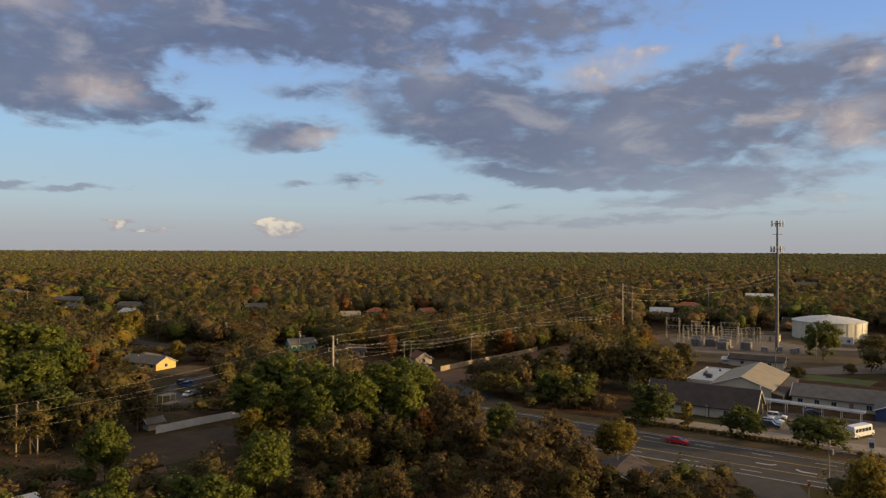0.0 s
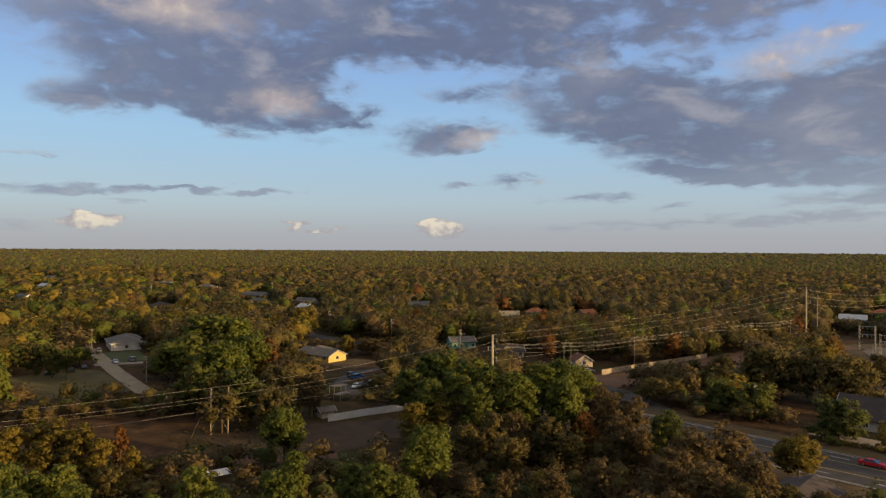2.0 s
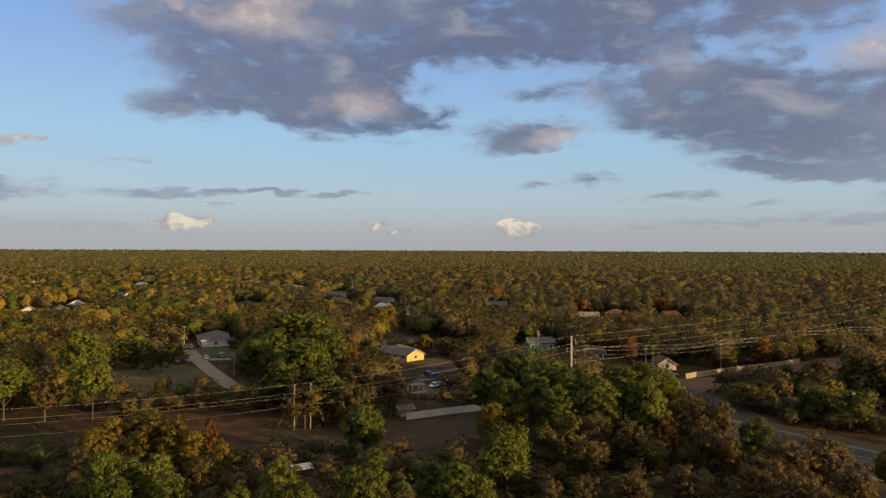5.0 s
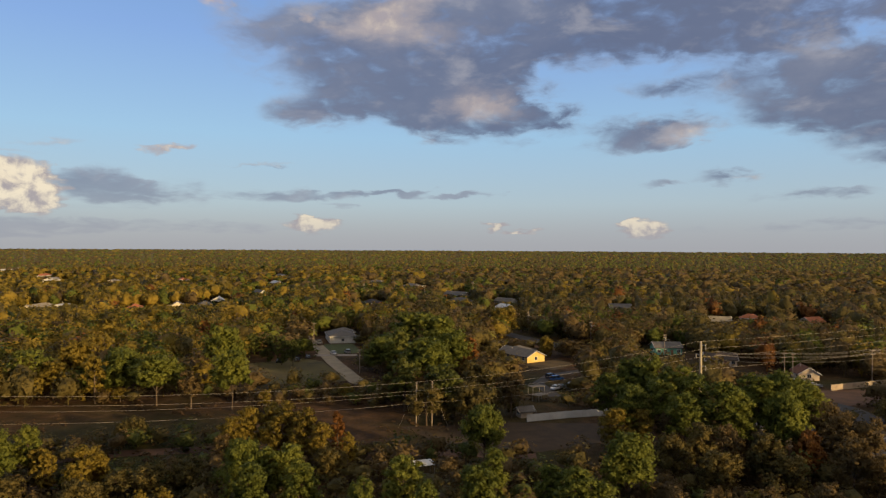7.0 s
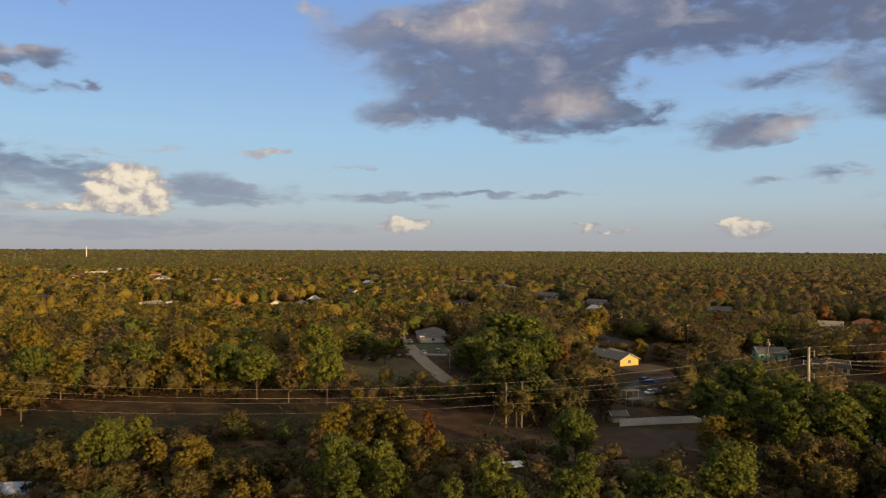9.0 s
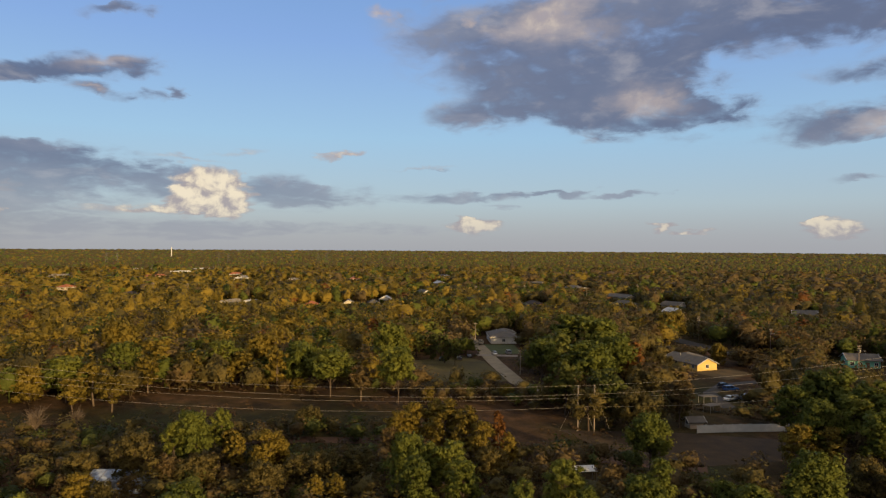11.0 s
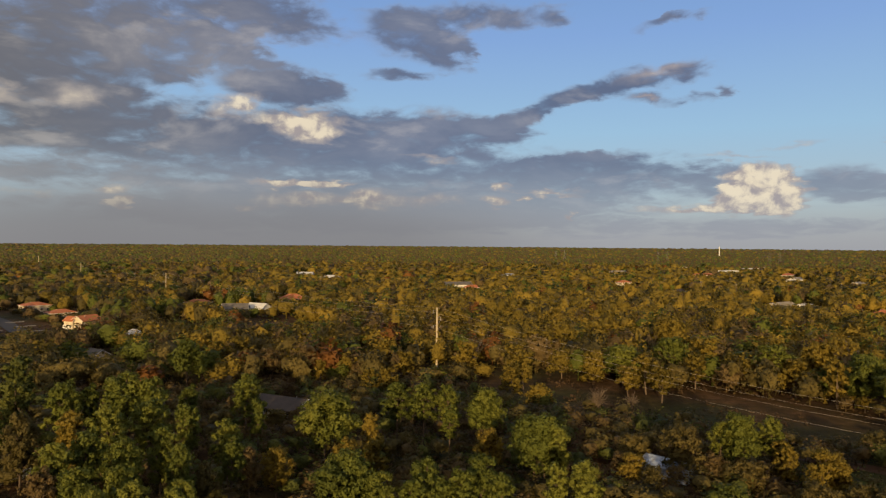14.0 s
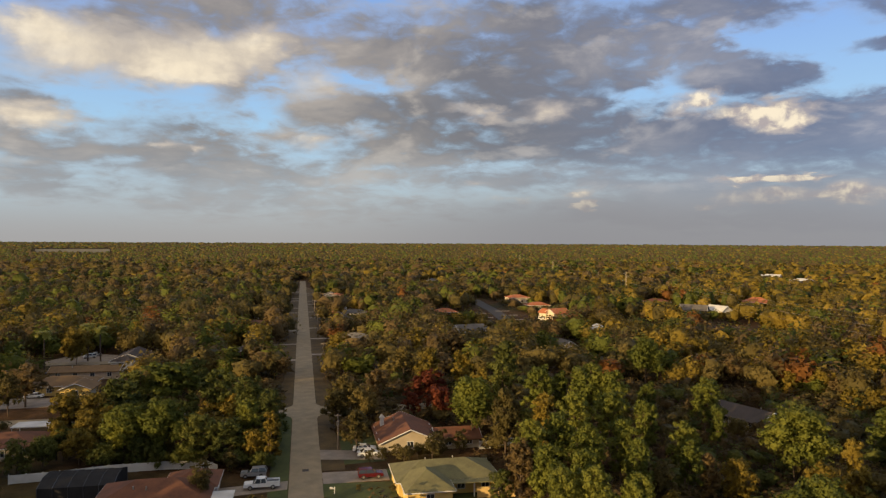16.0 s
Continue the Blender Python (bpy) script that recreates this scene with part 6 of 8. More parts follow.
sign = thing("sign", pose(92.9, 149.5, 0, 0, 0, RP), "white roadside sign board with dark panel", "sign")
put("post", boxes((-0.1, 0.1, -0.1, 0.1, -0.3, 1.2)), sign, METAL)
put("board", boxes((-0.15, 0.15, -0.55, 0.55, 1.2, 3.4)), sign, WHITE)
put("panel", boxes((-0.18, 0.18, -0.45, 0.45, 1.5, 2.6)), sign, DARK_METAL, "dark changeable panel")
vehicle("sedan", 53.6, 157.4, RA, plain("bright_red_paint", (0.50, 0.018, 0.015), (0.42, 0.015, 0.013), 1.0, 0.35), "red car on the wide road")
stop = thing("stop_sign", pose(65.5, 123.4, 0, 0, 0, 200), "red octagonal stop sign on a steel post", "road sign")
put("post", rod((0, 0, -0.3), (0, 0, 2.6), 0.04), stop, METAL)
put("plate", rod((0, 0.03, 2.35), (0, 0.07, 2.35), 0.42, 0.42, 8), stop, RED_PAINT)
utility_pole(70.0, 125.1, 9.8, ((0.5, 1.8),), can=True, lamp=True, turn=RP, label="wooden pole with lamp and transformer by the road")
utility_pole(38.3, 194, 9.0, ((0.4, 1.6), (1.2, 1.6)), can=True, turn=RP)
utility_pole(118, 245, 9.5, ((0.4, 1.6),), lamp=True, turn=RP)
utility_pole(147, 272, 9.5, ((0.4, 1.8),), can=True, turn=RP)
hedge_c = [(*on_road(-16 + 1.1 * k + rng.uniform(-0.3, 0.3), 18.4 + rng.uniform(-0.3, 0.3)), 0.5) for k in range(36)] + [(*on_road(33 + 1.1 * k + rng.uniform(-0.3, 0.3), 17.6 + rng.uniform(-0.3, 0.3)), 0.5) for k in range(18)]
hv, hf, hn = crown_arrays(np.array(hedge_c), np.full(len(hedge_c), 0.95), 26, 0.25)
hedge = tagged(new("hedge", tri_mesh("hedge", hv, hf, LEAF["oak"], hn)), "low dark clipped hedge along the verge", "hedge")
house(33.5, 129, 60, 11, 9, "gable", YELLOW, ROOF_DARK, "dark-roofed house half hidden by trees", clear=6, h=2.8, rise=1.6, seen=False)
set_tree("oak", 29.0, 120.5, 6.5, 3.0), set_tree("brown", 33.5, 118.5, 7.0, 2.6)
silver = thing("pool_enclosure", pose(-129, 53, 0, 0, 0, 40), "pale framed pool enclosure under trees", "pool enclosure")
# the sky's reflection is painted into the screen as pale blue blotches
put("screen", extruded([(-3.2, 0), (-3.2, 2.2), (0, 3.2), (3.2, 2.2), (3.2, 0)], -5, 5), silver, plain("sky_tinted_screen", (0.34, 0.37, 0.42), (0.07, 0.075, 0.085), 0.9, 0.5))
for k in range(5):
    put("rib", join(beam((-5 + 2.5 * k, -3.25, 0), (-5 + 2.5 * k, -3.25, 2.25), 0.06), beam((-5 + 2.5 * k, -3.25, 2.25), (-5 + 2.5 * k, 0, 3.25), 0.06), beam((-5 + 2.5 * k, 0, 3.25), (-5 + 2.5 * k, 3.25, 2.25), 0.06)), silver, METAL)
open_round(-130, 51, 5), open_round(-124, 48, 4)
white_roof = thing("lean_to", pose(-69.5, 114.5, 0, 0, 0, 50), "white metal lean-to roof among pines", "lean-to")
put("roof", extruded([(-1.4, 2.2), (1.4, 2.5), (1.4, 2.58), (-1.4, 2.28)], -2.6, 2.6), white_roof, ROOF_WHITE)
for a in (-2.4, 2.4):
    for b, z in ((-1.2, 2.2), (1.2, 2.45)):
        put("post", rod((a, b, -0.2), (a, b, z), 0.05), white_roof, METAL)
open_round(-69, 114, 4)

# ---------------------------------------------------------------- water tank, tower and substation
TANK_PAINT = plain("cream_tank_paint", (0.56, 0.50, 0.38), (0.46, 0.41, 0.31), 0.15, 0.6)
tank = thing("water_tank", pose(195.5, 350, 0), "large round white water tank with domed roof", "water tank")
N = 48
tv, tf = [], []
prof = [(16.6, -0.3), (16.6, 8.5), (16.9, 8.5), (16.9, 8.8), (14, 9.6), (10, 10.4), (5, 11.0), (0.01, 11.2)]
for r, z in prof:
    tv += [(r * math.cos(2 * math.pi * k / N), r * math.sin(2 * math.pi * k / N), z) for k in range(N)]
for i in range(len(prof) - 1):
    tf += [(i * N + k, i * N + (k + 1) % N, (i + 1) * N + (k + 1) % N, (i + 1) * N + k) for k in range(N)]
put("wall", (tv[:4 * N], [q for q in tf if max(q) < 4 * N]), tank, TANK_PAINT)
put("dome", ([v for v in tv[3 * N:]], [tuple(i - 3 * N for i in q) for q in tf if min(q) >= 3 * N]), tank, ROOF_WHITE, "shallow white dome")
for k in range(N // 2):
    a = 4 * math.pi * k / N
    put("rib", boxes((16.58, 16.72, -0.12, 0.12, -0.2, 8.4)), tank, WHITE, at=pose(0, 0, 0, 0, 0, math.degrees(a)))
put("hatch", boxes((-1.2, 0.8, -1.0, 1.0, 11.05, 11.7)), tank, WHITE)
put("ladder", join(beam((16.95, -0.3, 0), (16.95, -0.3, 9.6), 0.06), beam((16.95, 0.3, 0), (16.95, 0.3, 9.6), 0.06), *[beam((16.95, -0.3, 0.4 * k), (16.95, 0.3, 0.4 * k), 0.04) for k in range(1, 23)]), tank, METAL, at=pose(0, 0, 0, 0, 0, -75))
pump = thing("pump_house", pose(190.5, 328, 0, 0, 0, RA), "small white pump house beside the tank", "shed")
block(pump, 0, 0, 0, 8, 4, 2.4, 0.4, "flat", WHITE, ROOF_WHITE, 2)

tower = thing("cell_tower", pose(143.8, 297.4, 0), "tall grey steel cell tower with two rings of antennas", "cell tower")
put("pole", rod((0, 0, -0.3), (0, 0, 56.6), 0.85, 0.36, 18), tower, plain("dull_galvanised_steel", (0.17, 0.16, 0.145), (0.11, 0.105, 0.095), 0.4, 0.7, 0.3))
put("plinth", rod((0, 0, -0.2), (0, 0, 0.6), 1.7, 1.6, 18), tower, CONCRETE)
for z, rad, n in ((55.6, 2.3, 9), (44.6, 2.5, 12)):
    for k in range(n):
        a = 2 * math.pi * k / n
        c, s = math.cos(a), math.sin(a)
        put("bracket", beam((0.4 * c, 0.4 * s, z), (rad * c, rad * s, z), 0.09), tower, METAL)
        put("antenna", boxes((rad, rad + 0.22, -0.2, 0.2, z - 1.3, z + 1.3)), tower, WHITE if k % 3 else CERAMIC, "pale panel antenna", at=pose(0, 0, 0, 0, 0, math.degrees(a)))
    put("platform", rod((0, 0, z - 0.1), (0, 0, z + 0.1), rad * 0.8, rad * 0.8, 12), tower, DARK_METAL)
put("crossbar", beam((-2.2, 0, 51), (2.2, 0, 51), 0.12), tower, METAL)
for k, (dx, dy) in enumerate(((-4, 3), (3, 4), (6, -2), (9, 1))):
    cab = thing("equipment_cabinet", pose(143.8 + dx, 297.4 + dy, 0, 0, 0, RA), "grey equipment cabinet at the tower's foot", "cabinet", "cabinets at the tower")
    put("body", boxes((-1.3, 1.3, -0.8, 0.8, 0.1, 2.2)), cab, METAL)
    put("base", boxes((-1.5, 1.5, -1, 1, -0.1, 0.1)), cab, CONCRETE)
    put("door", boxes((-1.1, -0.1, -0.84, -0.8, 0.3, 2.0), (0.1, 1.1, -0.84, -0.8, 0.3, 2.0)), cab, CERAMIC)


def lattice_leg(x, y, h, w=0.5):
    s = w / 2
    shapes = [beam((x + a * s, y + b * s, 0), (x + a * s, y + b * s, h), 0.10) for a in (-1, 1) for b in (-1, 1)]
    n = int(h / 1.2)
    for k in range(n):
        z0, z1 = h * k / n, h * (k + 1) / n
        shapes += [beam((x - s, y - s, z0), (x + s, y - s, z1), 0.06), beam((x - s, y + s, z1), (x + s, y + s, z0), 0.06)]
    return join(*shapes)


def gantry(x, y, turn, wide, h, levels):
    t = thing("steel_gantry", pose(x, y, 0, 0, 0, turn), "galvanised steel gantry of the substation", "gantry", "gantries of the substation")
    for s in (-1, 1):
        put("leg", lattice_leg(s * wide / 2, 0, h), t, METAL)
    for z in levels:
        put("girder", join(beam((-wide / 2, -0.25, z), (wide / 2, -0.25, z), 0.12), beam((-wide / 2, 0.25, z), (wide / 2, 0.25, z), 0.12), *[beam((-wide / 2 + k * wide / 6, -0.25, z), (-wide / 2 + (k + 1) * wide / 6, 0.25, z), 0.07) for k in range(6)]), t, METAL)
        for k in range(3):
            u = (k - 1) * wide * 0.3
            put("insulator", rod((u, 0, z - 1.2), (u, 0, z), 0.14, 0.10, 8), t, CERAMIC)


def transformer(x, y, turn):
    t = thing("power_transformer", pose(x, y, 0, 0, 0, turn), "pale grey power transformer with cooling fins", "transformer", "transformers of the substation")
    put("tank", boxes((-2.2, 2.2, -1.3, 1.3, 0.4, 3.6)), t, CERAMIC)
    put("plinth", boxes((-2.8, 2.8, -2.4, 2.4, -0.2, 0.4)), t, CONCRETE)
    for k in range(7):
        for s in (-1, 1):
            put("fin", boxes((-2.0 + 0.62 * k, -1.75 + 0.62 * k, min(s * 1.35, s * 2.1), max(s * 1.35, s * 2.1), 0.8, 3.4)), t, CERAMIC)
    for k in range(3):
        put("bushing", rod((-1.3 + 1.3 * k, 0, 3.6), (-1.5 + 1.5 * k, -0.3, 5.6), 0.2, 0.1, 10), t, CERAMIC)
    put("conservator", rod((-1.8, 1.1, 4.4), (1.8, 1.1, 4.4), 0.45, 0.45, 14), t, CERAMIC)


gantry(113.5, 341, RA + 10, 6, 11, (10.6, 7.0))
gantry(121, 330, RA + 10, 7, 7.0, (6.7,))
gantry(128, 338, RA + 10, 8, 7.5, (7.2,))
gantry(137, 332, RA + 10, 9, 7.5, (7.2, 5.0))
gantry(142, 342, RA + 10, 8, 8.5, (8.2,))
gantry(131, 352, RA + 10, 8, 8.0, (7.6,))
gantry(150, 334, RA + 10, 6, 7.0, (6.7,))
transformer(116.5, 317, RA)
transformer(128.5, 314, RA)
transformer(134, 305, RA)
transformer(122.5, 315.5, RA)
transformer(124, 306, RA)
gantry(117, 324, RA + 10, 8, 9.0, (8.6, 6.0))
gantry(133, 318, RA + 10, 8, 8.0, (7.6, 5.2))
gantry(141, 322, RA + 10, 7, 8.0, (7.6, 5.2))
gantry(126, 322, RA + 100, 9, 8.0, (7.6, 6.0))
for k, (x, y) in enumerate(((112, 326), (125, 328), (140, 326), (118, 336), (110, 318), (146, 318), (128, 320), (137, 314), (150, 324), (139, 336))):
    sw = thing("switch_stand", pose(x, y, 0, 0, 0, RA), "steel stand with porcelain insulators", "switch stand", "switch stands of the substation")
    put("frame", join(beam((-1.2, 0, 0), (-1.2, 0, 3.2), 0.14), beam((1.2, 0, 0), (1.2, 0, 3.2), 0.14), beam((-1.6, 0, 3.2), (1.6, 0, 3.2), 0.14)), sw, METAL)
    for u in (-1.2, 0, 1.2):
        put("insulator", rod((u, 0, 3.3), (u, 0, 4.7), 0.16, 0.12, 8), sw, CERAMIC)
house(160, 337, RA, 8, 5, "flat", TAN, ROOF_GREY, "small grey control house of the substation", h=3.0, windows=1, name="control_house")

# ---------------------------------------------------------------- poles and wires
BIG = [(88.0, 338.2, 27.6), (-29.0, 183.0, 21.0), (-241.0, 15.0, 21.8), (-534.6, -171.8, 20.6), (-782, -342, 20.6), (-1088, -538, 21), (-1674, -960, 22)]
for i, (x, y, h) in enumerate(BIG):
    t = thing("transmission_pole", pose(x, y, 0, 0, 0, 45), "tall pale concrete transmission pole", "transmission pole", "poles of the transmission line")
    put("pole", rod((0, 0, -0.5), (0, 0, h), 0.42, 0.27, 14), t, POLE_CONCRETE)
    for k, z in enumerate((1.0, 3.6, 6.2)):
        s = 1 if k % 2 else -1
        put("arm", rod((0, 0, h - z), (0, s * 1.9, h - z + 0.3), 0.10, 0.07, 8), t, METAL)
        put("insulator", rod((0, s * 1.9, h - z + 0.3), (0, s * 1.9, h - z - 0.9), 0.13, 0.13, 8), t, CERAMIC)
    if i == 2:
        for k, z in enumerate((2.5, 4.4, 6.3)):
            put("brace", rod((0, 0.2, h - z - 1.6), (0, 2.2, h - z), 0.07, 0.05, 6), t, METAL)
for k, z in enumerate((0.2, 1.6, 4.2, 6.8)):
    s = 1.3 if k % 2 else -1.3
    tops = [(x + s * 0.7, y - s * 0.7, h - z) for x, y, h in BIG[:5]]
    tops.insert(2, (-88 + s * 0.9, 146.5 - s * 0.9, 10.8 - 1.5 * k))
    wire(tops, (1.9, 1.2, 5.4, 3.0, 3.0), 0.018, "long sagging transmission line in low sun")
for x, y, h in ((177.5, 461.9, 22.5), (355, 709, 29), (720, 1236, 34), (880, 1290, 34)):
    t = thing("transmission_pole", pose(x, y, 0), "tall grey transmission pole in the woods", "transmission pole", "poles of the transmission line")
    put("pole", rod((0, 0, -0.5), (0, 0, h), 0.45, 0.28, 10), t, POLE_WOOD)
    for z in (1, 4, 7):
        put("arm", boxes((-2.4, 2.4, -0.1, 0.1, h - z - 0.1, h - z + 0.1)), t, METAL)
for k in range(3):
    wire([(88, 338, 26.5 - 3 * k), (177.5, 461.9, 21.5 - 3 * k), (355, 709, 28 - 3 * k)], 3.0, 0.035)
utility_pole(92.5, 338, 24, ((1.0, 3.2), (4.2, 3.2), (8.0, 3.2)), girth=0.26, turn=60, label="tall wooden pole crowded with cross-arms")
ROW = [(-35.2, 254.9, 9.0), (-14.3, 257.8, 9.6), (11.1, 267.4, 11.4), (44.2, 313.4, 11.0), (65.2, 337.5, 11.0), (84, 348, 12)]
for x, y, h in ROW:
    utility_pole(x, y, h, ((0.3, 2.6), (1.5, 2.6)), girth=0.18, turn=55)
utility_pole(-11.8, 258.2, 9.6, ((0.3, 2.2),), turn=55)
for k, (dz, off) in enumerate(((0.0, -1.1), (0.0, 1.1), (-1.2, -1.1), (-1.2, 1.1), (-2.8, 0.0))):
    wire([(x + off * 0.6, y - off * 0.8, h + dz) for x, y, h in ROW], 0.7, 0.026)
PAIR = [(-89.6, 145.4, 11.0), (-86.4, 147.6, 11.2)]
for x, y, h in PAIR:
    utility_pole(x, y, h, ((0.5, 1.0), (1.6, 0.8)), girth=0.17, turn=120, label="grey wooden pole of a guyed pair")
for x, y, h in PAIR:
    for dx, dy in ((-3.4, -2.6), (3.2, 2.4)):
        wire([(x, y, h - 1.5), (x + dx, y + dy, 0.0)], 0.02, 0.02, "taut guy wire of a wooden pole")
for x, y, h in ((-97.9, 312.7, 10.5), (-138.3, 335, 11.5), (-60, 290, 9.5)):
    utility_pole(x, y, h, ((0.4, 1.8), (1.3, 1.8), (2.2, 1.8)), can=True, turn=55, lamp=x > -100)
utility_pole(-471.5, -52.7, 9, ((0.4, 1.8),), lamp=True)
for a, r, h in ((36, 560, 12), (40, 540, 12), (27, 600, 12), (31, 560, 11), (48, 700, 14), (52, 720, 14), (56, 640, 12), (63, 590, 12), (65.5, 610, 12), (12, 520, 11), (72, 800, 14), (96, 620, 12), (104, 900, 16), (110, 700, 12)):
    utility_pole(-math.sin(radians(a)) * r, math.cos(radians(a)) * r, h + 3, ((0.4, 2.0), (1.3, 2.0)), turn=a)


def pylon(a, r, h):
    t = thing("pylon", pose(-math.sin(radians(a)) * r, math.cos(radians(a)) * r, far_rise(r), 0, 0, a), "distant grey lattice pylon on the horizon", "pylon", "pylons on the horizon")
    legs = []
    for sx in (-1, 1):
        for sy in (-1, 1):
            legs.append(beam((sx * 3, sy * 3, 0), (sx * 0.6, sy * 0.6, h), 0.3))
    put("tower", join(*legs, *[beam((-4 + 0.5 * k, -4 + 0.5 * k, h * k / 7), (4 - 0.5 * k, -4 + 0.5 * k, h * (k + 1) / 7), 0.18) for k in range(7)]), t, DARK_METAL)
    for z in (0.72, 0.84, 0.96):
        put("arm", beam((-6, 0, h * z), (6, 0, h * z), 0.25), t, DARK_METAL)


for a in (52.3, 44.5, 36.7, 28.3, 20.4, 13.0, 5.2, -3, 60, 68, 76):
    pylon(a, 1750, 31)
    pylon(a + 0.7, 1790, 29)
stack = thing("chimney_stack", pose(-math.sin(radians(64.2)) * 2400, math.cos(radians(64.2)) * 2400, far_rise(2400)), "thin white chimney on the horizon", "chimney")
put("shaft", rod((0, 0, 0), (0, 0, 40), 2.0, 1.4, 14), stack, WHITE)


def palm(x, y, h):
    t = thing("palm_tree", pose(x, y, 0, 0, 0, rng.uniform(0, 360)), "tall cabbage palm with ragged crown", "palm tree", "palms")
    v, f = limb_arrays([([(0, 0, -0.3), (0.15, 0, h * 0.5), (0, 0.1, h)], (0.30, 0.23, 0.21))], 8)
    part("trunk", tri_mesh("trunk", v, f, PALE_BARK), t)
    V, F, b = [], [], 0
    for k in range(70):
        a, up = rng.uniform(0, 2 * math.pi), rng.uniform(-0.7, 0.9)
        c, s = math.cos(a), math.sin(a)
        pts = [np.array((c * q * 2.7, s * q * 2.7, h + up * q * 1.8 - 0.9 * q * q)) for q in (0, 0.5, 1.0)]
        side = np.array((-s, c, 0.0)) * 0.48
        v = np.array([pts[0], pts[1] + side, pts[1] - side, pts[2] + side * 0.3, pts[2] - side * 0.9])
        V.append(v), F.append(np.array(((0, 1, 2), (1, 3, 2), (2, 3, 4))) + b)
        b += 5
    part("crown", tri_mesh("crown", np.concatenate(V), np.concatenate(F), LEAF["palm"]), t)
    TAKEN.append((x, y))


for x, y, h in ((-123.2, -238.4, 12.4), (-140.5, -242.1, 13.0), (-143.1, -238.3, 12.0), (-163.2, 320.1, 9.5), (-135, 282, 6), (-213, 252, 5)):
    palm(x, y, h)


def bare_tree(x, y, h, spread):
    """A leafless tree: stem and forking twigs only."""
    t = thing("bare_tree", pose(x, y, 0), "pale leafless tree with spreading twigs", "tree", "bare trees")
    lines = [([(0, 0, -0.3), (0.1, 0, h * 0.45)], (0.22, 0.14))]
    for k in range(46):
        a, z0 = rng.uniform(0, 2 * math.pi), h * rng.uniform(0.25, 0.5)
        d, z1 = spread * rng.uniform(0.4, 1.0), h * rng.uniform(0.55, 1.0)
        c, s = math.cos(a), math.sin(a)
        mid = (c * d * 0.45, s * d * 0.45, z0 + (z1 - z0) * 0.6)
        lines.append(([(0.05, 0, z0), mid, (c * d, s * d, z1)], (0.08, 0.05, 0.02)))
        for _ in range(3):
            e = rng.normal(size=3) * (0.9, 0.9, 0.6) + (c * d * 0.8, s * d * 0.8, z1 * 0.95)
            lines.append(([mid, tuple(e)], (0.035, 0.015)))
    v, f = limb_arrays(lines, 4)
    part("crown", tri_mesh("crown", v, f, PALE_BARK), t)
    TAKEN.append((x, y))


bare_tree(-231, 27, 14, 5.5), bare_tree(-172, 52, 8, 2.5), bare_tree(-262, -128, 10, 5), bare_tree(-176, 62, 5, 2)

# what the low trees leave in view
for x, y, wide in ((-60, 172, 24), (-175, 215, 22), (-150, 196, 14), (-172, 185, 34), (-108, 252, 24), (-84, 222, 16), (20, 272, 60), (70, 185, 40), (100, 170, 60), (125, 262, 40), (128, 325, 52), (143, 297, 24), (195, 345, 44), (62, 145, 46), (-120, 305, 44), (-8, 262, 22), (-89, 146, 14), (-74, 200, 22), (-98, 200, 24), (-90, -176, 22), (-145, -245, 26), (-360, -205, 44), (-320, -165, 40), (-355, -62, 56), (-365, -108, 20), (-110, -90, 40), (-70, -100, 40), (-74, -120, 30), (-138, 118, 70), (-115, 105, 60), (-355, -190, 50)):
    in_view(x, y, wide, 0.5 if math.hypot(x, y) < 300 or y > 100 else 3.0)

for x, y in ((-123.2, -238.4), (-140.5, -242.1), (-143.1, -238.3)):
    in_view(x, y, 5, 4.0)
in_view(-241, 15, 3, 1.0), in_view(-231, 27, 9, 4.0)

# single trees that stand out
set_tree("green", 30.5, 199.6, 8.8, 5.5)
set_tree("green", 39.1, 195.3, 8.8, 6.2)
set_tree("green", 53.1, 176.9, 9.3, 7.2)
set_tree("golden", 60.0, 169.1, 7, 2.1)
set_tree("green", 70.0, 160.9, 7.4, 5.1)
set_tree("green", 82.0, 150.9, 7.9, 6.7)
set_tree("golden", 36.4, 144.9, 8.2, 5.1)
set_tree("oak", 47.6, 222.5, 15, 8.8)
set_tree("oak", 58.6, 219.5, 14, 7.8)
set_tree("oak", 67.7, 217.0, 13.5, 9.6)
set_tree("oak", 80.8, 234.4, 13, 6.2)
set_tree("oak", 34.4, 219.6, 13, 6.8)
set_tree("oak", 26.5, 220.7, 11, 4.9)
set_tree("oak", 18.6, 212.4, 7, 5.6)
set_tree("oak", 13.9, 207.5, 7, 5.5)
set_tree("green", 152.9, 277.8, 15, 7.4)
set_tree("oak", 123.3, 240.6, 3.5, 3.0)
set_tree("oak", 145.8, 247.1, 3.5, 2.6)
set_tree("oak", 182.0, 289.7, 8.4, 7.7)
set_tree("green", 11.5, 144.9, 12, 3.2)
set_tree("brown", 15.6, 129.5, 13, 5.1)
set_tree("brown", 22.2, 134.2, 13, 5.3)
set_tree("brown", 24.2, 119.6, 12, 4.2)
set_tree("brown", 11.4, 119.4, 12, 4.2)
set_tree("brown", 16.3, 112.6, 12, 4.5)
set_tree("oak", 20.5, 110.2, 10, 3.9)
set_tree("brown", 4.7, 98.9, 11, 3.5)
set_tree("oak", 34.1, 120.7, 6, 2.7)
set_tree("brown", 44.5, 112.8, 7, 2.5)
set_tree("oak", 50.1, 114.1, 5, 2.0)
set_tree("golden", 69.1, 112.3, 10, 5.0)
set_tree("oak", 38.4, 111.0, 6, 2.9)
set_tree("brown", -7.4, 110.4, 10, 3.4)
set_tree("brown", 9.9, 103.2, 10, 3.2)
